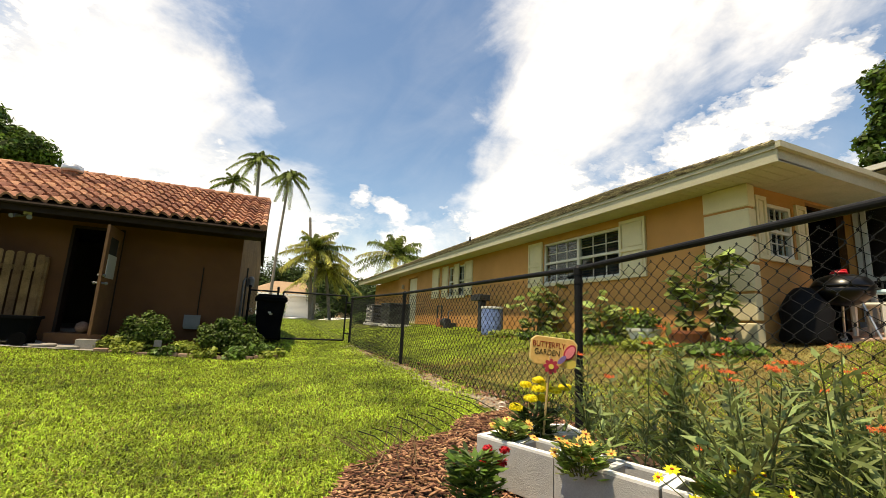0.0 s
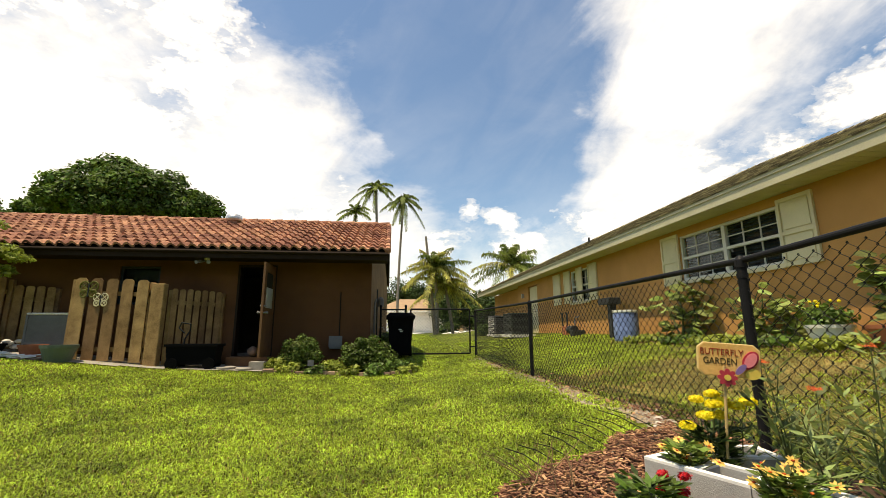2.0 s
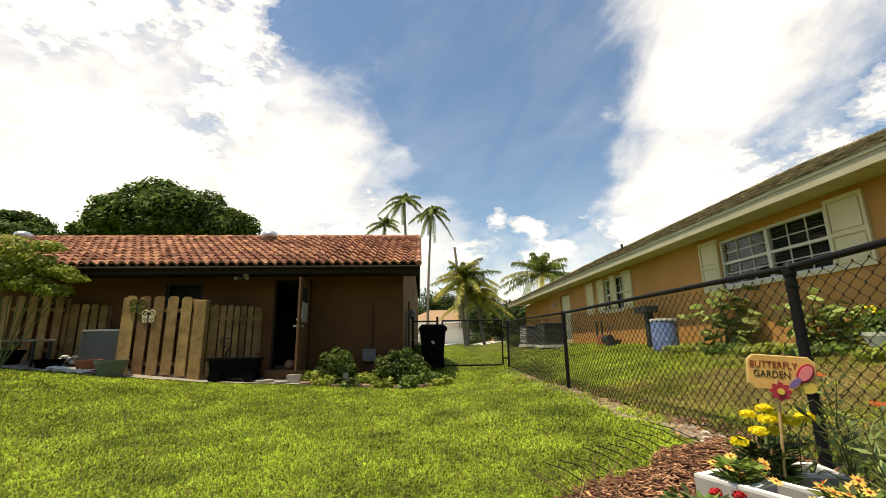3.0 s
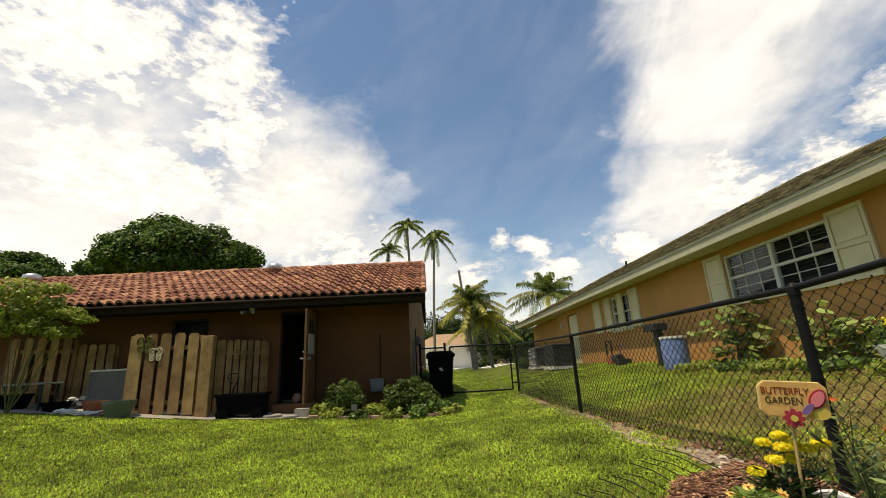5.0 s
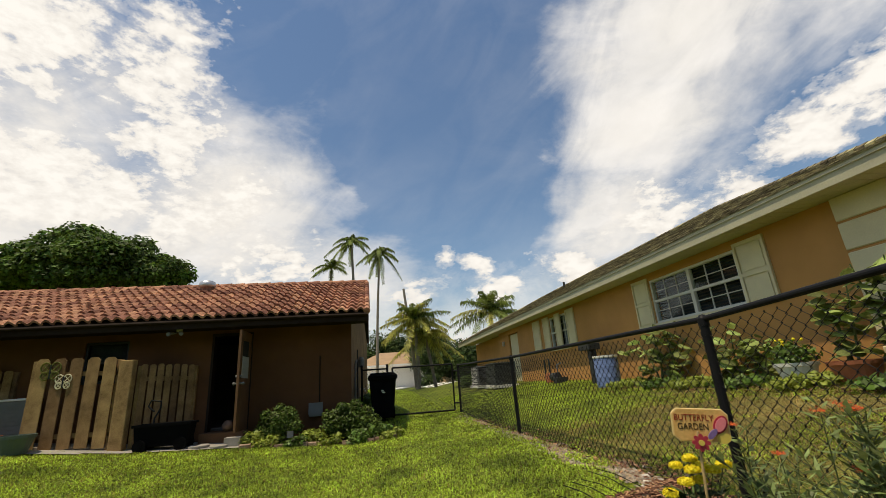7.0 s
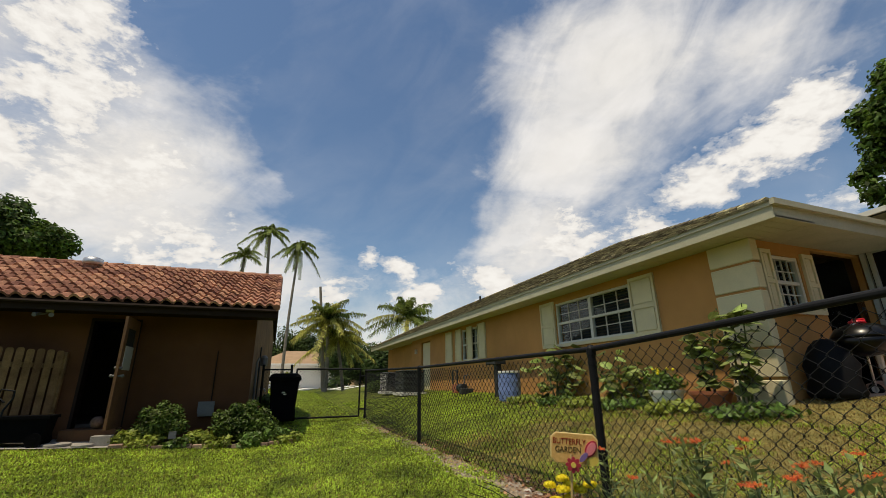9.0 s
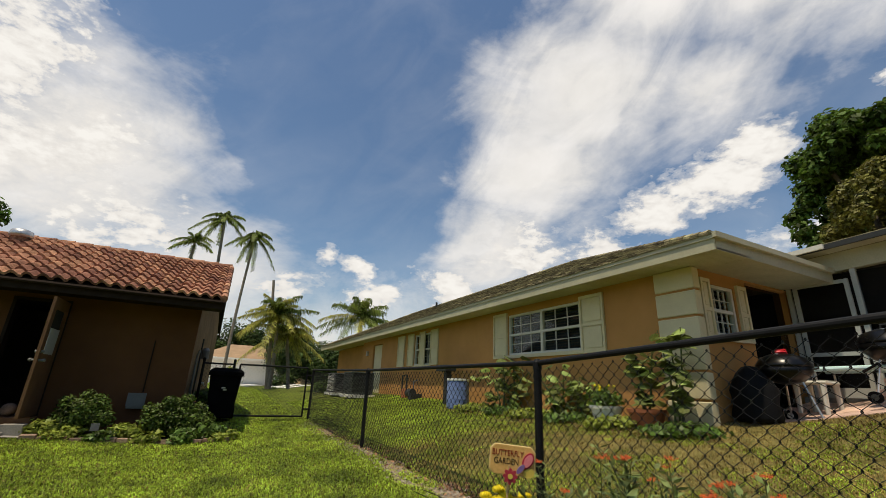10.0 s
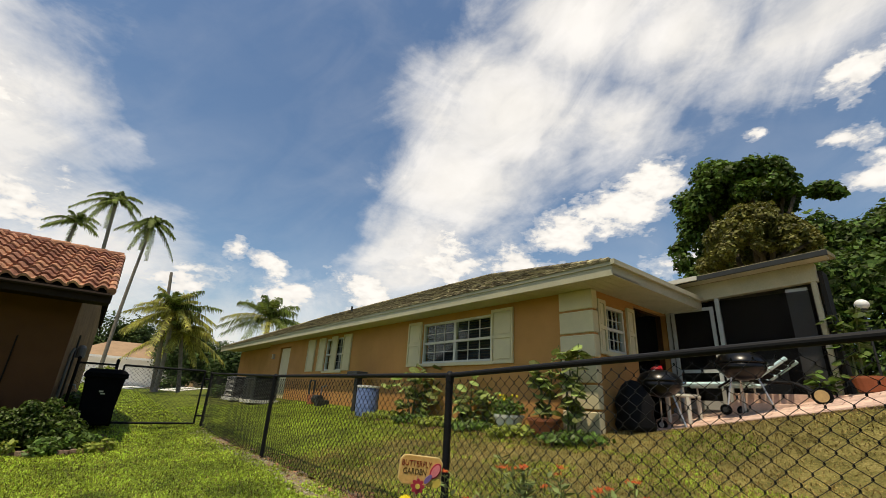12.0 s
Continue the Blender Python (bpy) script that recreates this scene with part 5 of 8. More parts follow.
shrub("shrub", -2.32, 9.62, [(0, 0, 0.38, 0.36, 0.26, 0.30), (-0.18, -0.05, 0.22, 0.30, 0.22, 0.2), (0.15, 0.0, 0.5, 0.22, 0.2, 0.2), (-0.25, 0, 0.55, 0.13, 0.13, 0.12), (0.3, -0.1, 0.3, 0.2, 0.15, 0.14), (0.02, 0, 0.66, 0.12, 0.12, 0.10)], 5200, 0.058, "leaf_shrub", "round dark green shrub in the brick-edged bed", 11, "shrubs in the bed")
shrub("shrub", -0.90, 9.62, [(0, 0, 0.36, 0.44, 0.28, 0.32), (-0.3, 0, 0.28, 0.3, 0.24, 0.24), (0.36, -0.02, 0.28, 0.32, 0.24, 0.24), (0.0, 0.05, 0.55, 0.28, 0.2, 0.18), (-0.42, 0, 0.5, 0.14, 0.13, 0.13), (0.35, 0, 0.52, 0.15, 0.13, 0.14), (0.12, 0, 0.70, 0.13, 0.12, 0.10), (-0.15, -0.1, 0.66, 0.12, 0.12, 0.1)], 7600, 0.058, "leaf_shrub", "wide dark green shrub in the brick-edged bed", 12, "shrubs in the bed")
for i, x in enumerate((-2.5, -1.95, -1.3, -0.75, -0.1)):
    shrub("low_plant", x, 9.14 - 0.06 * i, [(0, 0, 0.06, 0.2, 0.13, 0.10), (0.15, 0.05, 0.10, 0.14, 0.12, 0.12)], 260, 0.08, "leaf" if i % 2 else "leaf_lime", "sprawling green plant over the brick edging", 170 + i, "low plants in the bed", stems=3)
shrub("low_plant", -0.28, 9.45, [(0, 0, 0.12, 0.38, 0.25, 0.14), (-0.4, -0.1, 0.1, 0.25, 0.2, 0.12)], 900, 0.09, "leaf", "low spreading plant at the bed's corner", 13, "low plants in the bed")
shrub("low_plant", -2.75, 9.45, [(0, 0, 0.12, 0.28, 0.2, 0.16), (0.3, 0.05, 0.1, 0.25, 0.2, 0.12)], 800, 0.09, "leaf_lime", "low spreading green plant by the block", 14, "low plants in the bed")
shrub("low_plant", -1.62, 9.40, [(0, 0, 0.12, 0.25, 0.18, 0.15)], 600, 0.09, "leaf_lime", "low spreading green plant between the shrubs", 15, "low plants in the bed")
solo("bed_marker", Geo().box(-2.10, -1.98, 9.30, 9.32, lie(-2, 9.3) + 0.14, lie(-2, 9.3) + 0.26), "grey_metal", "small grey tag among the shrub leaves", "tag")
plant_pot("flower_pot", -0.80, 9.95, 0.17, 0.30, "terracotta", "terracotta pot behind the shrub", base=lie(-0.8, 9.9) + 0.28)
solo("pot_stand", Geo().box(-0.95, -0.65, 9.8, 10.1, lie(-0.8, 9.9) - 0.02, lie(-0.8, 9.9) + 0.28), "brick", "brick pile under the terracotta pot", "stand")


def meter_box():
    b = thing("wall_box", (-1.6, LY, 0.6), "small grey utility box on the brown wall", "utility box")
    part("body", Geo().box(-1.79, -1.51, LY - 0.10, LY - 0.002, 0.50, 0.78), "grey_metal", b, bevel=0.01)
    part("lid", Geo().box(-1.80, -1.50, LY - 0.112, LY - 0.101, 0.55, 0.79), "grey_metal", b)


meter_box()


def flood_light():
    b = thing("flood_light", (-4.45, LY - 0.3, 2.6), "twin white flood lamps under the eave", "lamp")
    z = EAVE_Z - 0.12
    part("base", Geo().lathe((-4.45, EAVE_Y + 0.25, z), [(0.06, -0.03), (0.06, 0.015)], 12), "white", b)
    for dx in (-0.09, 0.09):
        part("head", Geo().tube([(-4.45, EAVE_Y + 0.25, z - 0.03), (-4.45 + dx * 0.5, EAVE_Y + 0.2, z - 0.07), (-4.45 + dx, EAVE_Y + 0.12, z - 0.08), (-4.45 + dx * 1.4, EAVE_Y + 0.02, z - 0.11)], [0.012, 0.015, 0.03, 0.042], 10), "grey_metal", b)


flood_light()


def roof_vents():
    def can(x, y, label):
        z = roof_z(y) + 0.08
        v = thing("roof_vent", (x, y, z), label, "roof vent", "vents on the tile roof")
        part("collar", Geo().lathe((x, y, z - 0.05), [(0.17, 0), (0.17, 0.16), (0.16, 0.17)], 18), "tile_stuff", v, "clay-coloured collar")
        part("cap", Geo().lathe((x, y, z + 0.11), [(0.20, 0), (0.22, 0.06), (0.20, 0.15), (0.12, 0.19), (0.001, 0.20)], 18), "galv", v, "galvanised cap", smooth_shade=True)
    can(-4.90, 12.35, "galvanised mushroom vent near the ridge")
    can(-11.84, 12.35, "galvanised mushroom vent far along the ridge")
    for x, y in ((-8.72, 12.6), (-7.37, 12.55)):
        z = roof_z(y) + 0.1
        v = thing("pipe_vent", (x, y, z), "short clay-coloured pipe vent on the tiles", "roof vent", "vents on the tile roof")
        part("pipe", Geo().tube([(x, y, z - 0.1), (x, y, z + 0.16)], 0.05, 10), "tile_stuff", v)
    x, y = -6.77, 10.6
    v = thing("pipe_vent", (x, y, roof_z(y)), "short clay-coloured pipe vent on the tiles", "roof vent", "vents on the tile roof")
    part("pipe", Geo().tube([(x, y, roof_z(y) - 0.05), (x, y, roof_z(y) + 0.26)], 0.045, 10), "tile_stuff", v)


roof_vents()


def trash_can():
    x, y = -0.16, 10.72
    z = lie(x, y)
    c = thing("trash_cart", (x, y, z), "black wheeled rubbish cart with a closed lid", "trash can")
    W0, W1, D0, D1, H = 0.24, 0.32, 0.24, 0.33, 0.97
    body = Geo().add([(x - W0, y - D0, z + 0.04), (x + W0, y - D0, z + 0.04), (x + W0, y + D0, z + 0.04), (x - W0, y + D0, z + 0.04), (x - W1, y - D1, z + H), (x + W1, y - D1, z + H), (x + W1, y + D1, z + H), (x - W1, y + D1, z + H)],
                     [(0, 3, 2, 1), (4, 5, 6, 7), (0, 1, 5, 4), (1, 2, 6, 5), (2, 3, 7, 6), (3, 0, 4, 7)])
    part("body", body, "black_plastic", c, bevel=0.03)
    part("rim", Geo().box(x - W1 - 0.03, x + W1 + 0.03, y - D1 - 0.03, y + D1 + 0.03, z + H - 0.07, z + H), "black_plastic", c, bevel=0.012)
    lid = Geo().add([(x - W1 - 0.04, y - D1 - 0.05, z + H + 0.002), (x + W1 + 0.04, y - D1 - 0.05, z + H + 0.002), (x + W1 + 0.04, y + D1 + 0.04, z + H + 0.002), (x - W1 - 0.04, y + D1 + 0.04, z + H + 0.002),
                     (x - W1 + 0.05, y - D1 + 0.06, z + H + 0.09), (x + W1 - 0.05, y - D1 + 0.06, z + H + 0.09), (x + W1 - 0.05, y + D1 - 0.02, z + H + 0.11), (x - W1 + 0.05, y + D1 - 0.02, z + H + 0.11)],
                    [(0, 3, 2, 1), (4, 5, 6, 7), (0, 1, 5, 4), (1, 2, 6, 5), (2, 3, 7, 6), (3, 0, 4, 7)])
    part("lid", lid, "black_plastic", c, bevel=0.02)
    for dx in (-0.26, 0.26):
        w = part("wheel", Geo().tube([(x + dx - 0.03, y + 0.2, z + 0.13), (x + dx + 0.03, y + 0.2, z + 0.13)], 0.13, 18), "black_plastic", c)
        part("hub", Geo().tube([(x + dx - 0.034, y + 0.2, z + 0.13), (x + dx + 0.034, y + 0.2, z + 0.13)], 0.05, 12), "grey_metal", w)
    part("handle", Geo().tube([(x - 0.2, y + D1 + 0.02, z + H - 0.04), (x - 0.2, y + D1 + 0.08, z + H), (x + 0.2, y + D1 + 0.08, z + H), (x + 0.2, y + D1 + 0.02, z + H - 0.04)], 0.016, 8), "black_plastic", c)
    part("emblem", Geo().box(x - 0.05, x + 0.02, y - D1 - 0.012, y - D1 + 0.004, z + 0.64, z + 0.665).box(x - 0.02, x + 0.05, y - D1 - 0.008, y - D1 + 0.006, z + 0.60, z + 0.625), "galv", c, "small pale emblem")


trash_can()


def side_pipes():
    """Pipework and a hose on the gable wall."""
    s = thing("wall_pipework", (LX, 11.6, 0.4), "weathered pipes and tap on the gable wall", "pipes")

    def wx(y):
        return LX + 0.065 * (y - LY - 0.2) + 0.04
    part("riser", Geo().tube([(wx(10.9), 10.9, 0.2), (wx(10.9), 10.9, 1.6), (wx(10.9) + 0.03, 10.95, 1.7)], 0.025, 8), "grey_metal", s)
    part("riser", Geo().tube([(wx(11.5), 11.5, 0.2), (wx(11.5), 11.5, 2.0)], 0.018, 8), "dark_metal", s)
    part("tap", Geo().tube([(wx(12.2), 12.2, 1.0), (wx(12.2) + 0.12, 12.2, 1.0), (wx(12.2) + 0.14, 12.2, 0.93)], 0.018, 8), "galv", s)
    part("meter", Geo().lathe((wx(11.9) + 0.06, 11.9, 1.68), [(0.085, -0.12), (0.09, 0.08), (0.05, 0.14), (0.001, 0.15)], 14), "grey_metal", s)
    part("bracket", Geo().box(wx(11.2) - 0.04, wx(11.2), 11.2, 11.7, 1.45, 1.5), "dark_metal", s)


side_pipes()

# ---------------------------------------------------------------- right yard
def drum():
    x, y, r = 5.12, 9.52, 0.28
    z = lie(x, y)
    d = thing("rain_drum", (x, y, z), "blue plastic drum with a pale rim against the wall", "barrel")
    part("body", Geo().lathe((x, y, z - 0.02), [(r * 0.93, 0), (r * 0.97, 0.04), (r, 0.2), (r * 1.015, 0.23), (r, 0.26), (r, 0.44), (r * 1.015, 0.47), (r, 0.5), (r * 0.98, 0.66)], 28), "blue_plastic", d, smooth_shade=False)
    part("rim", Geo().lathe((x, y, z), [(r * 1.0, 0.64), (r * 1.03, 0.66), (r * 1.02, 0.70), (r * 0.9, 0.70), (r * 0.88, 0.67)], 28), "far_white", d, "pale rim")


drum()


def wall_kit():
    p = thing("utility_post", (5.4, 10.55, lie(5.4, 10.55)), "dark post with a meter box beside the drum", "utility post")
    z = lie(5.4, 10.55)
    part("post", Geo().box(5.30, 5.46, 10.50, 10.66, z - 0.1, z + 0.86), "dark_metal", p)
    part("box", Geo().box(5.22, 5.56, 10.42, 11.0, z + 0.861, z + 1.03), "dark_metal", p, bevel=0.01)
    q = thing("pump_set", (5.55, 13.6, lie(5.5, 13.6)), "small dark sprinkler pump and pipes at the wall", "pump")
    z = lie(5.55, 13.6)
    part("body", Geo().tube([(5.5, 13.2, z + 0.18), (5.5, 13.6, z + 0.18)], 0.13, 14), "dark_metal", q)
    part("box", Geo().box(5.45, 5.7, 13.75, 14.1, z, z + 0.30), "terracotta", q, bevel=0.01)
    part("riser", Geo().tube([(5.6, 14.0, z), (5.6, 14.0, z + 0.75), (5.6, 14.4, z + 0.75), (5.6, 14.4, z)], 0.03, 8), "dark_metal", q)
    part("riser", Geo().tube([(5.6, 13.4, z + 0.2), (5.6, 13.4, z + 0.55), (5.75, 13.4, z + 0.6)], 0.025, 8), "grey_metal", q)
    part("foot", Geo().box(5.3, 5.7, 12.9, 13.15, z - 0.02, z + 0.16), "dark_metal", q, bevel=0.01)


wall_kit()


def big_condensers():
    for y0, y1, h, mat, lab in ((18.4, 19.6, 0.80, "grey_metal", "grey air conditioner with a pale coil guard"), (16.3, 17.45, 0.84, "green_metal", "dark green-grey louvred air conditioner beside the pale one")):
        x0, x1 = (4.16, 5.0) if mat == "grey_metal" else (4.30, 5.16)
        z = lie(5.1, (y0 + y1) / 2)
        u = thing("condenser_unit", ((x0 + x1) / 2, (y0 + y1) / 2, z), lab, "air conditioner", "condensers at the peach wall")
        part("pad", Geo().box(x0 - 0.08, x1 + 0.08, y0 - 0.08, y1 + 0.08, z - 0.05, z + 0.06), "far_white", u)
        part("core", Geo().box(x0 + 0.03, x1 - 0.03, y0 + 0.03, y1 - 0.03, z + 0.06, z + h), "dark_metal", u)
        n = 16
        for i in range(n):
            zz = z + 0.09 + (h - 0.12) * i / n
            part("louvre", Geo().box(x0, x1, y0, y1, zz, zz + (h - 0.12) / n * 0.45), mat, u)
        for yy in (y0, y1 - 0.04):
            for xx in (x0, x1 - 0.04):
                part("corner_post", Geo().box(xx - 0.006, xx + 0.046, yy - 0.006, yy + 0.046, z + 0.06, z + h + 0.01), mat, u)
        part("top_cover", Geo().box(x0 - 0.02, x1 + 0.02, y0 - 0.02, y1 + 0.02, z + h + 0.011, z + h + 0.05), mat, u, bevel=0.01)
        if mat == "grey_metal":
            wires = Geo()
            for i in range(7):
                wires.tube([(x0 - 0.03, y0 + 0.1 + 0.16 * i, z + 0.1), (x0 - 0.03, y0 + 0.1 + 0.16 * i, z + h)], 0.008, 5)
            for i in range(4):
                wires.tube([(x0 - 0.03, y0 + 0.05, z + 0.14 + 0.16 * i), (x0 - 0.03, y1 - 0.05, z + 0.14 + 0.16 * i)], 0.008, 5)
            part("coil_guard", wires, "far_white", u, "pale wire coil guard")


big_condensers()


def big_leaf(geo, c, size, rng, droop=0.85):
    """A broad heart-shaped leaf that hangs from its stalk."""
    c = Vector(c)
    az = rng.random() * 2 * math.pi
    tip = Vector((math.cos(az), math.sin(az), -droop + 0.7 * rng.random())).normalized()
    side = tip.cross(Vector((0, 0, 1))).normalized()
    nrm = side.cross(tip)
    pts = [(0, 0), (0.08, 0.34), (0.38, 0.47), (0.74, 0.30), (1.0, 0.0), (0.74, -0.30), (0.38, -0.47), (0.08, -0.34)]
    vs = [c + tip * (u * size) + side * (v * size) - nrm * (abs(v) * size * 0.25) for u, v in pts]
    mid = c + tip * (0.5 * size)
    geo.add([*vs, mid], [(i, (i + 1) % 8, 8) for i in range(8)])


def fig_plant(name, x, y, height, spread, leaves, size, label, seed, mat="leaf_pale", base=None, stems=3, bare=0.22):
    rng = np.random.default_rng(seed)
    z = lie(x, y) if base is None else base
    p = thing(name, (x, y, z), label, "plant", "tall plants at the peach wall")
    st, lf = Geo(), Geo()
    for s in range(stems):
        a = 2 * math.pi * s / stems + rng.random()
        top = Vector((x + spread * 0.6 * math.cos(a) * rng.random(), y + spread * math.sin(a), z + height * (0.72 + 0.28 * rng.random())))
        pts = [Vector((x + 0.04 * math.cos(a), y + 0.04 * math.sin(a), z)), Vector((x, y, z)).lerp(top, 0.5) + Vector((0.05, 0, 0)), top]
        st.tube(pts, [0.018, 0.014, 0.007], 6)
        for i in range(leaves // stems):
            f = bare + (1 - bare) * rng.random()
            c = pts[0].lerp(pts[1], f * 2) if f < 0.5 else pts[1].lerp(pts[2], f * 2 - 1)
            off = Vector(rng.normal(size=3).tolist()) * spread * 0.30
            c2 = c + off
            st.tube([c, c2], 0.004, 4, cap=False)
            big_leaf(lf, c2, size * (0.6 + 0.7 * rng.random()), rng)
    tagged(part("stem", st, "stem", p), kind="stuff")
    tagged(part("leaves", lf, mat, p), kind="stuff")
    return p


plant_pot("planter_bowl", 5.32, 4.97, 0.26, 0.26, "far_white", "white bowl planter with yellow flowers at the wall")
shrub("potted_plant", 5.32, 4.97, [(0, 0, 0.12, 0.28, 0.30, 0.16), (0.0, 0.1, 0.2, 0.2, 0.25, 0.16)], 700, 0.075, "leaf", "leafy potted plant with yellow flowers", 21, z=lie(5.32, 4.97) + 0.22, category="plant")
plant_pot("planter_tub", 5.32, 4.22, 0.27, 0.25, "terracotta", "wide red terracotta tub at the wall")
fig_plant("fig_plant", 5.32, 4.22, 1.05, 0.20, 52, 0.21, "tall pale-leaved fig in the terracotta tub", 31, base=lie(5.32, 4.22) + 0.2)
fig_plant("fig_plant", 5.30, 3.72, 1.50, 0.22, 72, 0.22, "tall pale-leaved fig in front of the corner blocks", 32)
fig_plant("fig_plant", 5.40, 7.95, 1.0, 0.60, 80, 0.26, "broad bushy plant with large leaves under the window", 33, stems=4)
fig_plant("fig_plant", 5.45, 7.70, 1.32, 0.10, 26, 0.16, "thin upright shoot under the window", 34, stems=1)
fig_plant("fig_plant", 5.42, 6.2, 0.72, 0.5, 70, 0.22, "low large-leaved plant by the wall", 35, stems=4)
fig_plant("fig_plant", 5.42, 5.65, 0.74, 0.32, 44, 0.20, "low large-leaved plant beside the white planter", 36, stems=3)
for i, (y, n, w) in enumerate(((8.6, 500, 0.5), (7.4, 500, 0.5), (6.6, 600, 0.5), (5.6, 600, 0.5), (4.6, 700, 0.45), (3.5, 700, 0.5))):
    shrub("ground_cover", 5.15, y, [(0, 0, 0.06, 0.32, w, 0.10), (-0.25, 0.15, 0.04, 0.25, w * 0.7, 0.07)], n, 0.085, "leaf" if i % 2 else "leaf_lime", "low leafy ground cover along the wall", 40 + i, "ground cover along the wall", stems=2, category="plant")
fl = Geo()
rq = np.random.default_rng(4)
for i in range(7):
    fl.ball((5.2 + 0.2 * rq.random(), 4.75 + 0.4 * rq.random(), lie(5.3, 5) + 0.46 + 0.12 * rq.random()), 0.022, 8, 5)
solo("yellow_blooms", fl, "yellow_petal", "small yellow blooms on the potted plant", "flower", kind="stuff")


def pave(x, y):
    """Height of the paving, which climbs towards the porch."""
    u = min(1, max(0, (x - 6.8) / 1.7))
    return lie(x, y) + 0.28 * u


def patio():
    """Pink pavers, each a piece; the bed below is mortar."""
    patch("patio", (6.15, 13.6, -3.2, 3.4, lambda x, y: x > 6.55 and y < 3.4), 0.015, "concrete", "patio of pink pavers beside the porch", "patio", 0.2)
    ob = bpy.data.objects["patio"]
    me = mesh_of(Geo().box(-0.148, 0.148, -0.148, 0.148, -0.30, 0.022), "paver_slab", bevel=0.006)
    me.materials.append(M["paver"])
    r = random.Random(2)
    for i in range(9):
        for j in range(17):
            x, y = 6.75 + 0.305 * i, 3.2 - 0.305 * j + 0.15 * (i % 2)
            if x > 8.3 and y > 0.6:
                continue
            e = 0.1
            n = Vector((-(pave(x + e, y) - pave(x - e, y)) / (2 * e), -(pave(x, y + e) - pave(x, y - e)) / (2 * e), 1)).normalized()
            m = Matrix.Translation((x, y, pave(x, y) + 0.014 + 0.006 * r.random())) @ Vector((0, 0, 1)).rotation_difference(n).to_matrix().to_4x4()
            piece("paver", me, m, ob)
    # two shallow steps up to the porch
    for k, (x0, x1) in enumerate(((7.75, 8.10), (8.10, 8.45))):
        z = pave(x0, 1.7)
        g = Geo().box(x0, x1 - 0.003 * k, 0.95, 2.42, z - 0.25, z + 0.10 * (k + 1))
        solo("porch_step", g, "paver", "pink paved step below the screened porch", "step", "porch steps", bevel=0.006)


def covered_grill():
    x, y = 6.30, 3.24
    z = lie(x, y)
    c = thing("covered_grill", (x, y, z), "gas grill under a sagging black cover", "grill")
    rng = np.random.default_rng(6)
    prof = [(0.22, 0.02), (0.24, 0.08), (0.20, 0.25), (0.22, 0.42), (0.19, 0.52), (0.13, 0.66), (0.07, 0.74), (0.001, 0.76)]
    g = Geo().lathe((x, y, z), prof, 26)
    g.v = [(x + (px - x) * (1 + 0.30 * noise.noise((px * 7, py * 7, pz_ * 4))), y + (py - y) * (1.35 + 0.2 * noise.noise((px * 5, py * 5, pz_ * 2))), pz_) for px, py, pz_ in g.v]
    part("cover", g, "cover", c, smooth_shade=True)
    part("hem", Geo().lathe((x, y, z), [(0.18, 0.03), (0.215, 0.035), (0.215, 0.055), (0.18, 0.06)], 22), "black_plastic", c)
    for dy in (-0.2, 0.2):
        part("caster", Geo().tube([(x - 0.02, y + dy, z + 0.035), (x + 0.02, y + dy, z + 0.035)], 0.035, 12), "black_plastic", c)


def kettle_grill(x, y, s, label, red):
    z = pave(x, y) + 0.02
    k = thing("kettle_grill", (x, y, z), label, "grill", "kettle grills on the patio")
    H = 0.62 * s
    R = 0.285 * s
    part("bowl", Geo().lathe((x, y, z + H), [(0.05, -0.20 * s), (R * 0.6, -0.17 * s), (R * 0.92, -0.08 * s), (R, 0.0), (R * 0.96, 0.0)], 26), "enamel", k, smooth_shade=True)
    lid = part("lid", Geo().lathe((x, y, z + H), [(R * 1.02, 0.004), (R * 1.0, 0.03), (R * 0.8, 0.11 * s), (R * 0.4, 0.155 * s), (0.001, 0.165 * s)], 26), "enamel", k, smooth_shade=True)
    part("lid_handle", Geo().tube([(x, y - 0.07, z + H + 0.155 * s), (x, y - 0.06, z + H + 0.21 * s), (x, y + 0.06, z + H + 0.21 * s), (x, y + 0.07, z + H + 0.155 * s)], 0.012, 8), "red_plastic" if red else "dark_metal", lid)
    part("vent_disc", Geo().lathe((x - R * 0.4, y, z + H + 0.145 * s), [(0.03, 0), (0.03, 0.012)], 10), "galv", lid)
    for a in (0.5, 2.6, 4.7):
        leg = part("leg", Geo().tube([(x + R * 0.55 * math.cos(a), y + R * 0.55 * math.sin(a), z + H - 0.15 * s), (x + R * 1.05 * math.cos(a), y + R * 1.05 * math.sin(a), z + 0.03)], 0.014, 8), "galv", k)
        if a != 4.7:
            cx, cy = x + R * 1.08 * math.cos(a), y + R * 1.08 * math.sin(a)
            wh = part("wheel", Geo().tube([(cx - 0.02, cy, z + 0.075), (cx + 0.02, cy, z + 0.075)], 0.075, 16), "black_plastic", k)
            part("hub", Geo().tube([(cx - 0.026, cy, z + 0.075), (cx + 0.026, cy, z + 0.075)], 0.04, 12), "far_white" if red else "dark_metal", wh)
    part("side_handle", Geo().tube([(x, y - R, z + H - 0.03), (x, y - R - 0.07, z + H - 0.02), (x, y - R - 0.07, z + H + 0.04)], 0.012, 6), "dark_metal", k)
    if red:
        solo("red_cloth", Geo().ball((x - 0.05, y, z + H + 0.175 * s), 0.09, 10, 6, 0.35), "red_plastic", "red cloth lying on the grill lid", "cloth")


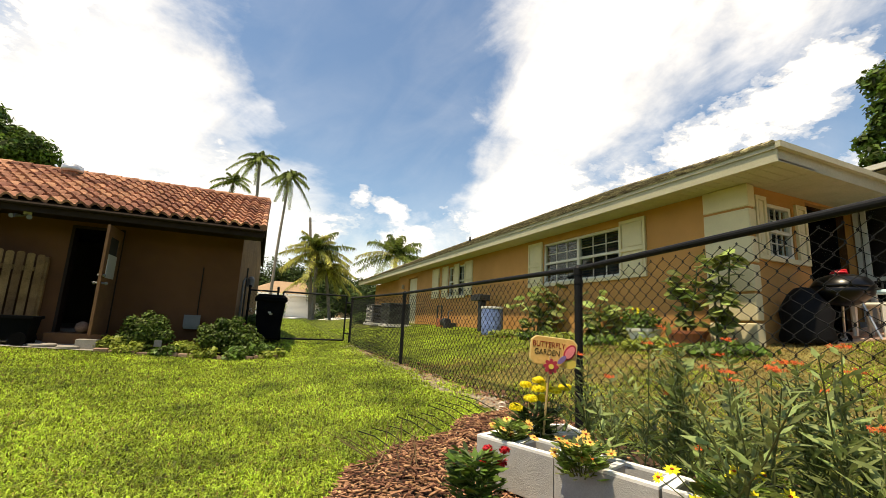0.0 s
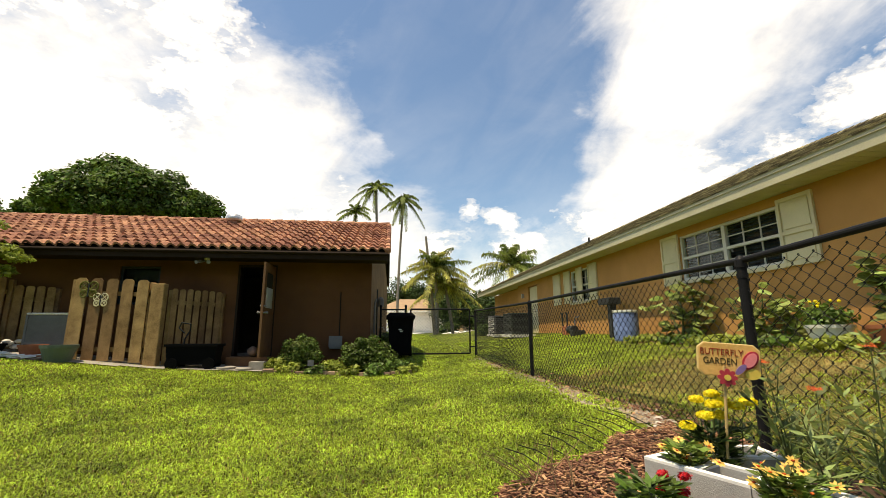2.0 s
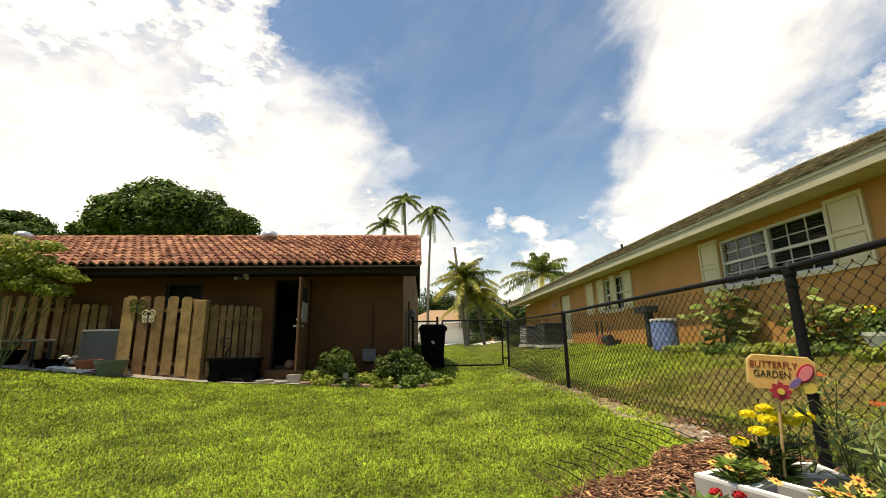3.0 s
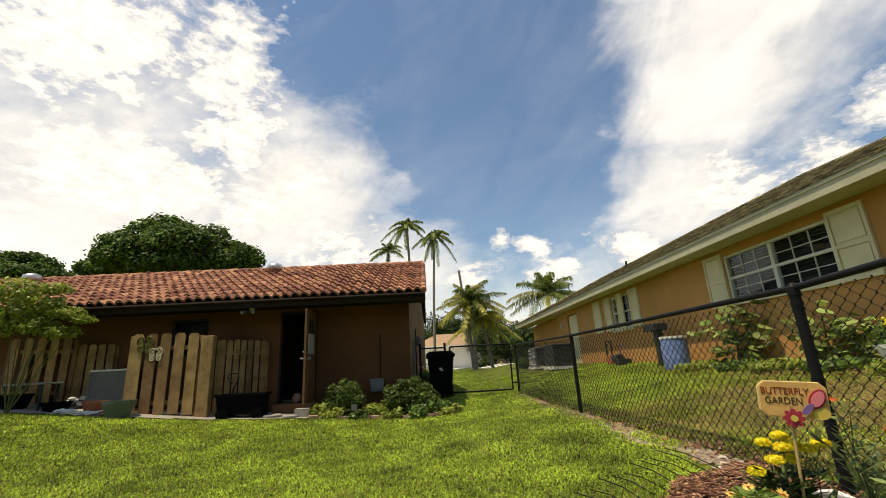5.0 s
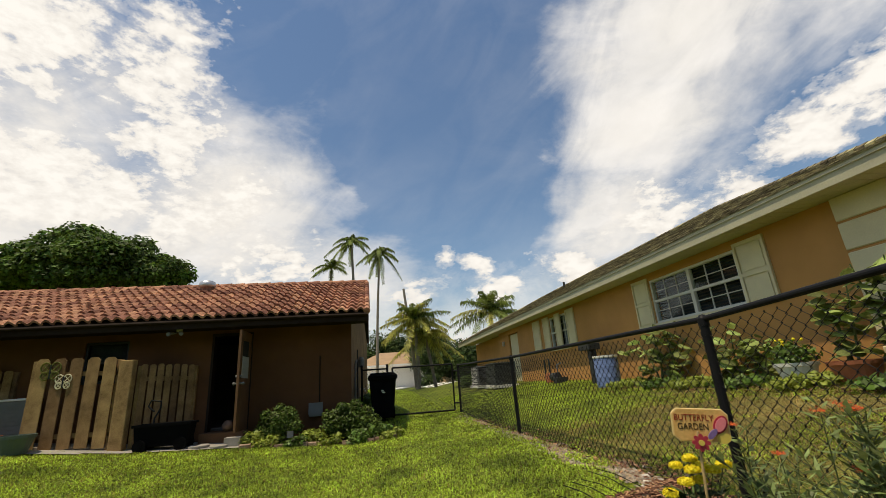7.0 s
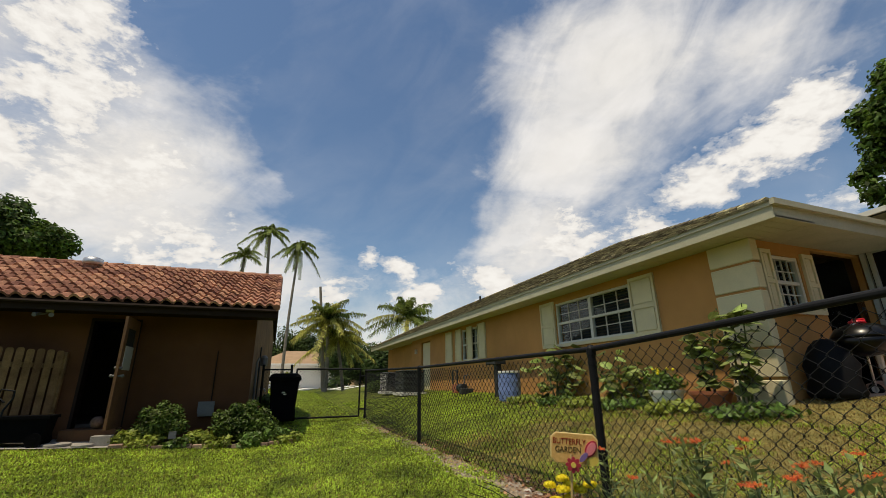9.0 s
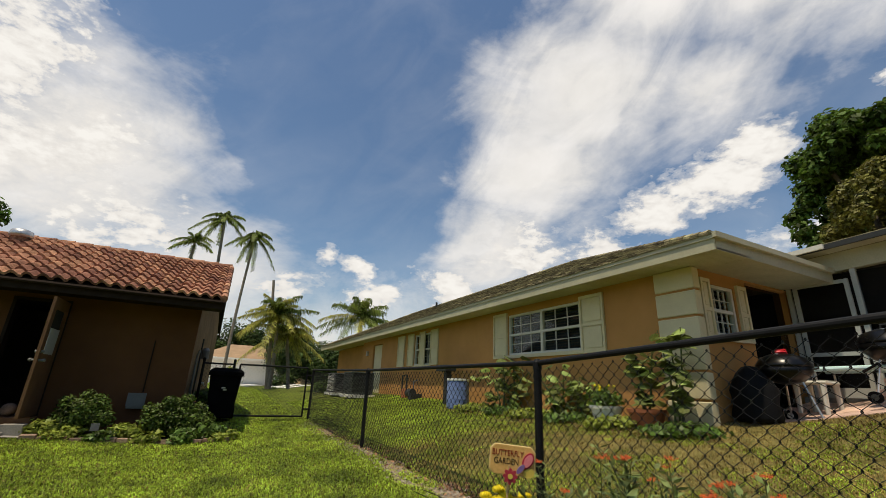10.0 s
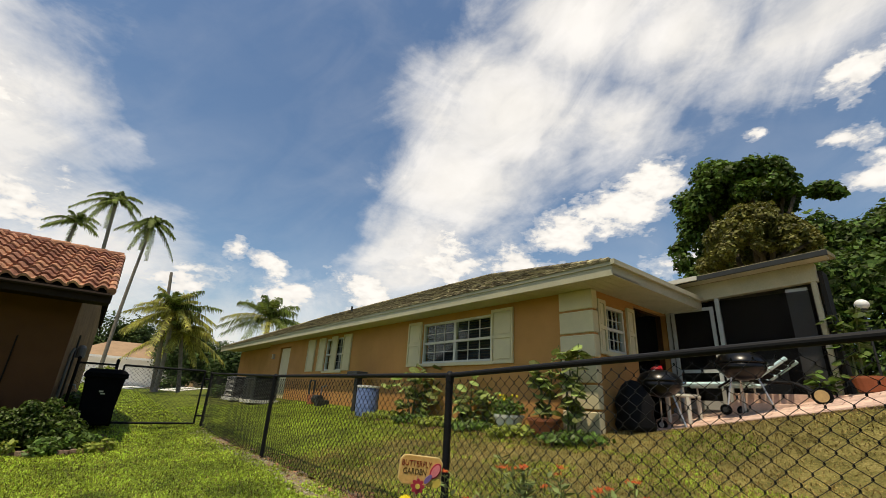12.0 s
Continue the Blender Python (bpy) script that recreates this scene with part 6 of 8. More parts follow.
def bench_and_lounger():
    x, y0, y1 = 7.35, 2.72, 3.14
    z = pave(x, 2.9) + 0.03
    b = thing("plastic_bench", (x, (y0 + y1) / 2, z), "small white plastic table with tapered legs", "table")
    part("seat", Geo().box(x - 0.22, x + 0.22, y0, y1, z + 0.40, z + 0.44), "white", b, bevel=0.012)
    for dx in (-0.19, 0.19):
        for yy in (y0 + 0.05, y1 - 0.05):
            part("leg", Geo().tube([(x + dx, yy, z + 0.40), (x + dx * 1.1, yy, z)], [0.04, 0.028], 6), "white", b)
    for i in range(3):
        part("slat", Geo().box(x - 0.20 + 0.14 * i, x - 0.10 + 0.14 * i, y0 + 0.01, y1 - 0.01, z + 0.441, z + 0.455), "white", b)
    x, y1 = 8.0, 3.15
    z = pave(x, 2.3) + 0.10
    l = thing("sun_lounger", (x, 2.0, z), "pale aqua webbed sun lounger with its back raised", "lounger")
    for dx in (-0.3, 0.3):
        part("rail", Geo().tube([(x + dx, y1, z + 0.34), (x + dx, 2.05, z + 0.36)], 0.036, 8), "aqua", l)
        part("back_rail", Geo().tube([(x + dx, 2.05, z + 0.36), (x + dx, 1.50, z + 0.74)], 0.03, 8), "aqua", l)
    for yy in (3.05, 2.15):
        for dx in (-0.3, 0.3):
            part("leg", Geo().tube([(x + dx, yy, z + 0.36), (x + dx, yy, z - 0.1)], 0.016, 8), "white", l)
    for i in range(9):
        yy = 2.10 + 0.115 * i
        part("strap", Geo().box(x - 0.30, x + 0.30, yy, yy + 0.085, z + 0.372, z + 0.382), "aqua", l)
    for i in range(5):
        f0, f1 = (i + 0.1) / 5, (i + 0.85) / 5
        a, c = Vector((0, 2.03, z + 0.375)), Vector((0, 1.50, z + 0.75))
        p, q = a.lerp(c, f0), a.lerp(c, f1)
        part("strap", Geo().slab([(x - 0.30, p.y, p.z), (x + 0.30, p.y, p.z), (x + 0.30, q.y, q.z), (x - 0.30, q.y, q.z)], 0.01), "cover", l, "dark sling strap")
    # garden hose reel cart near it
    x, y = 7.62, 1.16
    z = pave(x, y) + 0.02
    c = thing("folded_cart", (x, y, z), "folded dark cart with yellow-hubbed wheels", "cart")
    w = part("wheel", Geo().tube([(x - 0.025, y, z + 0.12), (x + 0.025, y, z + 0.12)], 0.12, 18), "black_plastic", c)
    part("hub", Geo().tube([(x - 0.03, y, z + 0.12), (x + 0.03, y, z + 0.12)], 0.085, 14), "cane", w, "tan wheel hub")
    part("frame", Geo().tube([(x, y, z + 0.12), (x, y + 0.3, z + 0.30), (x, y + 1.1, z + 0.34), (x, y + 1.3, z + 0.22)], 0.018, 8).tube([(x + 0.3, y, z + 0.12), (x + 0.3, y + 0.3, z + 0.30), (x + 0.3, y + 1.1, z + 0.34), (x + 0.3, y + 1.3, z + 0.22)], 0.018, 8), "black_metal", c)


patio()
covered_grill()
kettle_grill(6.64, 2.96, 1.15, "black kettle grill on wheeled legs with a red handle", True)
kettle_grill(7.4, 2.02, 1.22, "black kettle grill standing on thin legs", False)
bench_and_lounger()
plant_pot("planter_tub", 8.35, 0.72, 0.22, 0.22, "terracotta", "brown clay tub by the porch corner", base=pave(8.35, 0.72) + 0.03)
fig_plant("fig_plant", 8.44, 0.84, 1.25, 0.18, 60, 0.15, "tall leafy plant at the porch corner", 51, base=pave(8.3, 0.8) + 0.2, mat="leaf", bare=0.35)
shrub("shrub", 12.2, 0.4, [(0, 0, 1.0, 1.0, 1.2, 1.1), (0, 1.2, 1.2, 0.9, 0.8, 1.2), (0, -1.4, 1.3, 1.0, 1.2, 1.3), (0, 0.3, 2.4, 0.9, 1.0, 1.0), (0, -1.0, 2.6, 0.9, 1.0, 1.0), (0, 1.0, 2.5, 0.7, 0.7, 0.8)], 15000, 0.15, "leaf_dark", "tall dark green hedge beyond the patio", 55)
fig_plant("fig_plant", 8.22, 1.22, 0.50, 0.20, 60, 0.12, "dark bushy plant beside the porch", 52, mat="leaf", base=pave(8.25, 1.18))
shrub("shrub", 10.4, -1.6, [(0, 0, 0.6, 0.8, 0.9, 0.7), (0.5, 1.0, 0.8, 0.8, 0.8, 0.9), (0.6, -1.3, 0.8, 0.9, 1.0, 0.9), (0.4, -2.4, 0.6, 0.8, 0.9, 0.8), (0.9, 0.2, 1.3, 0.9, 1.0, 0.7)], 9000, 0.15, "leaf_dark", "dense dark hedge shrub behind the patio", 54)
shrub("shrub", 9.3, 0.30, [(0, 0, 0.5, 0.5, 0.4, 0.5), (0.4, -0.4, 0.7, 0.5, 0.4, 0.5), (0.3, -0.9, 0.5, 0.5, 0.5, 0.5)], 2600, 0.13, "leaf", "dense green shrub at the patio's far side", 53)


def globe_lamp():
    x, y = 8.9, 0.64
    z = lie(x, y)
    g = thing("globe_lamp", (x, y, z), "white globe garden lamp on a thin pole", "lamp")
    top = 2.93
    part("pole", Geo().tube([(x, y, z), (x, y, top - 0.1)], 0.018, 10), "dark_metal", g)
    part("fitter", Geo().lathe((x, y, top - 0.12), [(0.05, 0), (0.055, 0.05), (0.03, 0.06)], 12), "dark_metal", g)
    part("globe", Geo().ball((x, y, top), 0.095, 18, 12, 0.9), "lamp_glass", g, smooth_shade=True)


globe_lamp()

# ---------------------------------------------------------------- trees and distance
def frond(geo, root, az, rise, length, droop, rng, leaflets=50, width=0.42, hang=0.5, blade=0.045):
    """A feather frond: a bowed rib with leaflets on both sides that bend over and hang."""
    root = Vector(root)
    out = Vector((math.cos(az), math.sin(az), 0))
    side = Vector((-math.sin(az), math.cos(az), 0))
    pts = []
    for i in range(11):
        f = i / 10
        pts.append(root + out * (length * (f * math.cos(rise) + 0.12 * f * f)) + Vector((0, 0, length * (f * math.sin(rise) - droop * f * f))))
    geo.tube(pts, [0.035 * (1 - 0.85 * i / 10) for i in range(11)], 5)
    for s in (-1, 1):
        for k in range(leaflets):
            f = 0.08 + 0.92 * (k + 0.3 * rng.random()) / leaflets
            i = min(9, int(f * 10))
            p = pts[i].lerp(pts[i + 1], f * 10 - i)
            d = (pts[i + 1] - pts[i]).normalized()
            w = width * (0.45 + 0.65 * math.sin(math.pi * min(1, f * 0.85 + 0.12))) * (0.55 + 0.65 * rng.random())
            up = side.cross(d) * -s
            mid = p + (side * s * 0.80 + d * 0.45 + Vector((0, 0, 0.15 * rng.normal() - 0.15 * hang))) * (w * 0.55)
            tip = mid + (side * s * (0.55 - 0.35 * hang) + d * 0.45 + Vector((0, 0, -hang - 0.35 * rng.random()))) * (w * 0.5)
            n = d * blade
            geo.add([p - n * 0.5, p + n * 0.5, mid + n * 0.6, mid - n * 0.6, tip], [(0, 1, 2, 3), (3, 2, 4)])


def palm(name, base, top, r0, r1, fronds, length, label, seed, width=0.42, yellow=0.0, droop=0.55, group="palms beyond the gate", high=78, low=-42, hang=0.5, blade=0.045):
    rng = np.random.default_rng(seed)
    base, top = Vector(base), Vector(top)
    p = thing(name, base, label, "palm tree", group)
    bend = Vector((0.25 * (rng.random() - 0.5), 0, 0)) * (top - base).length * 0.15
    pts = [base.lerp(top, i / 9) + bend * math.sin(math.pi * i / 9) for i in range(10)]
    g = Geo()
    for i in range(9):
        for k in range(4):
            a, b = pts[i].lerp(pts[i + 1], k / 4), pts[i].lerp(pts[i + 1], (k + 1) / 4)
            f = (i + k / 4) / 9
            r = r0 + (r1 - r0) * f
            g.tube([a, b], [r * 1.06, r * 0.96], 9, cap=False)
    part("trunk", g, "bark", p)
    part("crownshaft", Geo().tube([top - Vector((0, 0, 0.25 * length)), top + Vector((0, 0, 0.05))], [r1 * 1.25, r1 * 0.8], 9), "stem", p)
    for i in range(fronds):
        az = 2 * math.pi * (i * 0.382) + 0.5 * rng.random()
        f = i / fronds
        rise = radians(high + (low - high) * f + 9 * rng.normal())
        gg = Geo()
        frond(gg, top + Vector((0, 0, 0.02)), az, rise, length * (0.8 + 0.35 * rng.random()), droop * (0.6 + 0.6 * rng.random()), rng, width=width, hang=hang, blade=blade)
        part("frond", gg, "palm_yellow" if rng.random() < yellow * (0.3 + 1.2 * f) else "palm_leaf", p)
    return p


def far(x, y):
    return lie(x, y)


palm("palm_tree", (-1.25, 34, far(-1, 34)), (-1.75, 34, 12.6), 0.14, 0.09, 15, 1.75, "tall slender palm with a feathery crown", 1, 0.42, droop=0.95, high=88, low=-18, hang=1.0, blade=0.045)
palm("palm_tree", (0.1, 31.5, far(0, 31)), (0.50, 31.5, 10.9), 0.11, 0.07, 16, 1.45, "tall leaning slender palm", 2, 0.40, droop=1.05, high=88, low=-35, hang=1.0, blade=0.045)
palm("palm_tree", (-3.4, 36, far(-3, 36)), (-3.5, 36, 11.0), 0.16, 0.09, 13, 1.8, "slender palm half hidden behind the tile roof", 3, 0.42, droop=0.7, high=86, low=-5, hang=1.0, blade=0.045)
palm("palm_tree", (2.28, 24.6, far(2.3, 24.6)), (2.15, 24.6, 4.5), 0.11, 0.085, 30, 2.15, "coconut palm with arching yellowing fronds", 4, 0.46, yellow=0.75, droop=0.62, high=86, low=-20, hang=1.1, blade=0.038)
palm("palm_tree", (3.35, 25.4, far(3.1, 25.4)), (2.85, 25.4, 3.6), 0.10, 0.09, 22, 1.9, "short coconut palm with yellow fronds beside the taller one", 5, 0.44, yellow=0.9, droop=0.6, high=80, low=-20, hang=1.1, blade=0.038)
palm("palm_tree", (9.6, 33.7, far(6, 33)), (9.5, 33.7, 6.2), 0.22, 0.16, 24, 3.0, "coconut palm showing above the shingle roof", 6, 0.8, yellow=0.08, droop=0.5, high=88, low=-12, hang=1.05, blade=0.05)
stub = thing("bare_trunk", (2.2, 25.2, far(2.2, 25.2)), "bare dead palm trunk standing above the fronds", "trunk")
part("trunk", Geo().tube([(2.25, 25.2, far(2.2, 25)), (2.0, 25.2, 3.5), (1.68, 25.2, 6.6)], [0.13, 0.10, 0.07], 10), "bark", stub)


def tree(name, base, blobs, count, size, mat, label, seed, trunk=0.3, group="", inner=0.55, flat=0.6):
    rng = np.random.default_rng(seed)
    b = Vector(base)
    t = thing(name, b, label, "tree", group)
    fork = b + Vector((0, 0, max(1.5, (min(z - rz for _, _, z, *_, rz in blobs) - b.z) * 0.8)))
    tr = Geo().tube([b - Vector((0, 0, 0.2)), b.lerp(fork, 0.5) + Vector((0.1, 0, 0)), fork], [trunk, trunk * 0.8, trunk * 0.7], 10)
    part("trunk", tr, "bark_dark", t)
    for (x, y, z, rx, ry, rz) in blobs[:9]:
        c = Vector((x, y, z))
        mid = fork.lerp(c, 0.5) + Vector((rng.normal() * 0.3, rng.normal() * 0.3, 0.3))
        part("limb", Geo().tube([fork, mid, c, c + Vector((rx * 0.4, 0, rz * 0.5))], [trunk * 0.5, trunk * 0.32, trunk * 0.16, 0.03], 7), "bark_dark", t)
    tagged(part("crown", leaf_cloud(Geo(), blobs, count, size, rng, flat=flat, narrow=0.62, inner=inner), mat, t), kind="stuff")
    return t


def crown_blobs(c, r, n, seed, each=(0.28, 0.42)):
    """Clumps packed over a dome, which leave gaps at its rim."""
    rng = np.random.default_rng(seed)
    out = []
    for i in range(n):
        d = unit(1, rng)[0]
        d[2] = abs(d[2]) * 1.0 - 0.25
        k = 0.55 + 0.42 * rng.random() ** 0.5
        s = each[0] + (each[1] - each[0]) * rng.random()
        out.append((c[0] + d[0] * r[0] * k, c[1] + d[1] * r[1] * k, c[2] + d[2] * r[2] * k, r[0] * s, r[1] * s, r[2] * s * 0.9))
    return out


tree("tree", (-15.4, 26, 0.6), crown_blobs((-15.8, 26, 8.0), (4.6, 3.6, 2.9), 80, 1, (0.15, 0.27)) + [(-17.7, 25.4, 9.8, 1.2, 0.9, 0.8), (-16.6, 25.4, 10.3, 1.2, 0.9, 0.7), (-18.9, 25.6, 9.0, 0.9, 0.8, 0.7), (-13.6, 25.6, 9.6, 1.1, 0.8, 0.7)], 64000, 0.24, "leaf_dark", "broad round dark green tree behind the tile roof", 61, 0.45)
tree("tree", (-29, 31, 0.6), crown_blobs((-30.5, 31, 8.6), (3.9, 3.4, 2.3), 40, 2, (0.17, 0.3)), 20000, 0.26, "leaf_dark", "dark green tree farther along the roof", 62, 0.4)
tree("tree", (-26.5, 34, 0.6), crown_blobs((-26.8, 34, 9.1), (2.4, 2.0, 1.6), 14, 9), 2500, 0.34, "leaf_dark", "small tree between the two crowns", 66, 0.3)
shrub("lime_tree", -8.55, 8.8, [(-0.3, 0, 2.35, 0.55, 0.4, 0.28), (0.35, 0, 2.05, 0.40, 0.3, 0.16), (0.8, 0, 1.86, 0.34, 0.28, 0.12), (1.12, 0, 1.72, 0.24, 0.2, 0.08), (0.5, 0, 2.36, 0.30, 0.26, 0.12), (0.25, 0, 1.62, 0.4, 0.3, 0.16), (-0.7, 0, 1.7, 0.5, 0.4, 0.3), (0.75, 0, 1.48, 0.35, 0.25, 0.12), (-0.2, 0.1, 1.9, 0.5, 0.4, 0.3)], 5200, 0.09, "leaf_lime", "small bright lime-green tree by the pots", 16, stems=9, category="tree", z=lie(-8.9, 8.8))
tree("tree", (22, 5.0, 0.9), crown_blobs((22, 5.1, 11.0), (2.3, 2.3, 2.5), 84, 3, (0.14, 0.25)) + [(21.6, 8.1, 9.0, 0.5, 0.5, 0.4), (21.6, 7.6, 9.5, 0.6, 0.5, 0.5), (21.5, 7.9, 8.2, 0.7, 0.5, 0.5), (21.5, 7.5, 7.4, 0.7, 0.6, 0.6), (21.8, 6.8, 9.0, 0.7, 0.7, 0.6), (22, 2.3, 10.5, 0.6, 0.6, 0.3), (22, 1.9, 10.2, 0.5, 0.4, 0.25), (22, 6.6, 8.2, 0.9, 0.9, 0.8), (22, 4.6, 8.4, 1.2, 1.2, 0.9), (22, 2.8, 8.7, 1.0, 0.9, 0.8), (22, 1.6, 8.0, 1.0, 0.9, 0.8), (22, 6.2, 7.0, 1.0, 1.0, 0.8), (22, 7.2, 6.6, 0.9, 0.8, 0.7), (22, 7.4, 10.3, 0.8, 0.8, 0.8), (22, 7.6, 11.6, 0.7, 0.7, 0.7), (22, 6.4, 12.9, 0.8, 0.8, 0.7)],
     34000, 0.25, "leaf_dark", "tall dark tree rising behind the porch", 63, 0.4, inner=0.15)
tree("tree", (17.6, 3.9, 0.9), crown_blobs((17.8, 4.0, 7.0), (1.9, 1.85, 2.1), 90, 4, (0.12, 0.22)), 34000, 0.14, "leaf_olive", "olive-yellow tree in front of the dark one", 64, 0.3, inner=0.15)
tree("tree", (24, 0.2, 0.9), crown_blobs((24, 0.5, 6.6), (3.4, 3.4, 3.9), 100, 5, (0.13, 0.24)), 40000, 0.24, "leaf_dark", "dark tree at the end of the porch", 65, 0.35, inner=0.2)


def far_hedge():
    rng = np.random.default_rng(77)
    blobs = []
    for i in range(120):
        x = -30 + 80 * rng.random()
        y = 62 + 10 * rng.random()
        h = 2.4 + 4.2 * rng.random() * (0.55 + 0.45 * math.sin(x * 0.35))
        blobs.append((x, y, h * 0.55, 2.4, 1.8, h * 0.7))
    g = leaf_cloud(Geo(), blobs, 26000, 0.55, rng, inner=0.5)
    solo("far_trees", g, "leaf_shade", "row of dark trees along the far street", "trees", kind="stuff")
    blobs = [(8.2 + 0.9 * i + 0.3 * rng.random(), 40 + 2 * rng.random(), 0.9 + 0.5 * rng.random() + (1.6 if i in (0, 1) else 0), 1.0, 0.8, 1.0 + (0.8 if i < 2 else 0)) for i in range(6)]
    solo("far_hedge", leaf_cloud(Geo(), blobs, 5000, 0.28, rng, inner=0.4), "leaf_shade", "clipped dark hedge across the street", "hedge", kind="stuff")
    blobs = [(4.4 + 0.62 * i + 0.4 * rng.random(), 42.5 + 2.5 * rng.random(), 1.3 + 4.4 * rng.random() * (1 - 0.045 * i), 1.1, 1.0, 1.0 + 0.4 * rng.random()) for _ in range(3) for i in range(15)]
    solo("far_trees", leaf_cloud(Geo(), blobs, 30000, 0.30, rng, inner=0.2), "leaf_shade", "dark dense trees behind the coconut palms", "trees", kind="stuff")
    blobs = [(-4 + 0.6 * i + 0.4 * rng.random(), 55 + 2.5 * rng.random(), 2.6 + 4.0 * rng.random(), 1.4, 1.2, 1.1 + 0.6 * rng.random()) for _ in range(2) for i in range(24)]
    solo("far_trees", leaf_cloud(Geo(), blobs, 26000, 0.34, rng, inner=0.2), "leaf_shade", "dark trees behind the beige garage house", "trees", kind="stuff")
    # tall unseen trees added behind the camera: close the lot, cut reflections and fill
    blobs = [(-26 + 0.75 * i + rng.random(), -17 + 3 * rng.random(), 2.2 + 4.6 * rng.random(), 1.7, 1.5, 1.7) for i in range(72)]
    solo("garden_trees", leaf_cloud(Geo(), blobs, 30000, 0.5, rng, inner=0.2), "leaf_dark", "unseen row of dense trees added behind the camera to cut reflections and fill", "trees", kind="stuff")
    # closing ring of low woods behind the camera and beyond the lots
    blobs = []
    for i in range(220):
        a = 2 * math.pi * i / 220
        r = 95 + 25 * rng.random()
        blobs.append((r * math.cos(a), r * math.sin(a), 3.0, 6.0, 6.0, 4.0 + 2.5 * rng.random()))
    solo("woods", leaf_cloud(Geo(), blobs, 30000, 1.6, rng, inner=0.5), "leaf_dark", "distant belt of trees round the lots", "woods", kind="stuff")


far_hedge()


def far_house(x0, x1, y, ze, zr, label, garage):
    z = lie(x0, y)
    h = thing("far_house", (x0, y, z), label, "house", "houses across the street")
    part("wall", Geo().box(x0, x1, y, y + 7, z - 0.3, ze), "far_wall", h)
    xm = (x0 + x1) / 2
    part("roof", Geo().add([(x0 - 0.6, y - 0.7, ze), (x1 + 0.6, y - 0.7, ze), (x1 + 0.6, y + 7.7, ze), (x0 - 0.6, y + 7.7, ze), (x0 + 2.4, y + 3.5, zr), (x1 - 2.4, y + 3.5, zr)],
                           [(0, 1, 5, 4), (1, 2, 5), (2, 3, 4, 5), (3, 0, 4), (3, 2, 1, 0)]), "far_roof", h)
    part("fascia", Geo().box(x0 - 0.6, x1 + 0.6, y - 0.74, y - 0.70, ze - 0.16, ze + 0.03), "far_white", h)
    if garage:
        d = part("garage_door", Geo().box(x0 + 0.5, x1 - 0.5, y - 0.05, y - 0.01, z, z + 2.1), "far_white", h, "white garage door")
        for i in range(1, 4):
            part("door_panel", Geo().box(x0 + 0.6, x1 - 0.6, y - 0.08, y - 0.051, z + 0.52 * i - 0.44, z + 0.52 * i - 0.06), "far_white", d)
    else:
        for k in range(2):
            a = x0 + (x1 - x0) * (0.18 + 0.45 * k)
            w = part("window", Geo().box(a, a + 1.2, y - 0.04, y - 0.01, z + 0.8, z + 1.9), "indoor_shade", h)
            part("window_frame", Geo().box(a - 0.08, a + 1.28, y - 0.06, y - 0.041, z + 1.9, z + 2.0).box(a - 0.08, a + 1.28, y - 0.06, y - 0.041, z + 0.7, z + 0.8), "far_white", w)


far_house(-1.7, 6.0, 45, 3.0, 4.5, "beige house with a white garage door across the street", True)
far_house(8.2, 15.0, 50, 3.3, 4.8, "beige house behind the hedge across the street", False)
patch("driveway", (-6.0, 9.0, 34.0, 45.0, lambda x, y: (x < 6.4 and y > 38.5) or y < 36.5 and y > 34.4), 0.03, "far_white", "pale concrete drive and path across the street", "driveway", 0.5)
mb = thing("mailbox", (1.0, 37.5, far(1, 37.5)), "dark mailbox on a leaning post", "mailbox")
part("post", Geo().tube([(1.3, 37.5, far(1, 37)), (0.9, 37.5, far(1, 37) + 0.9)], 0.07, 8), "bark", mb)
part("box", Geo().box(0.55, 1.05, 37.3, 37.6, far(1, 37) + 0.9, far(1, 37) + 1.25), "dark_metal", mb, bevel=0.04)
yard_bushes = [(-0.6, 12.4, 0.3, 0.5, 900), (-1.6, 28.0, 1.0, 0.9, 1600), (0.3, 28.5, 0.9, 0.8, 1400)]
for i, (x, y, h, w, n) in enumerate(yard_bushes):
    shrub("shrub", x, y, [(0, 0, h * 0.6, w, w * 0.8, h * 0.6), (0.3 * w, 0, h * 0.9, w * 0.6, w * 0.6, h * 0.4)], n, 0.16, "leaf_lime" if i else "leaf", "loose green shrub beyond the gate", 90 + i, "shrubs beyond the gate")
shrub("shrub", 4.6, 22.5, [(0, 0, 0.3, 0.5, 0.4, 0.3)], 700, 0.12, "leaf", "small round shrub by the far corner", 95, "shrubs beyond the gate")

# ---------------------------------------------------------------- flower bed
TL, ROW, ACROSS = Vector((0.755, 1.97)), Vector((0.363, -0.932)), Vector((0.932, 0.363))
BLOCK_BASE = 0.092


def blocks():
    for i in range(4):
        c = TL + ROW * (0.226 + 0.452 * i) + ACROSS * 0.108
        m = Matrix.Translation((c.x, c.y, BLOCK_BASE)) @ Matrix.Rotation(math.atan2(ROW.y, ROW.x) + 0.02 * (-1) ** i, 4, "Z")
        hollow_block("hollow_block", m, "grey hollow concrete block with a whitewashed rim edging the bed", "blocks edging the bed")
    m = Matrix.Translation((1.185, 2.005, BLOCK_BASE)) @ Matrix.Rotation(radians(-12), 4, "Z")
    hollow_block("hollow_block", m, "grey hollow concrete block closing the bed's corner", "blocks edging the bed")


blocks()


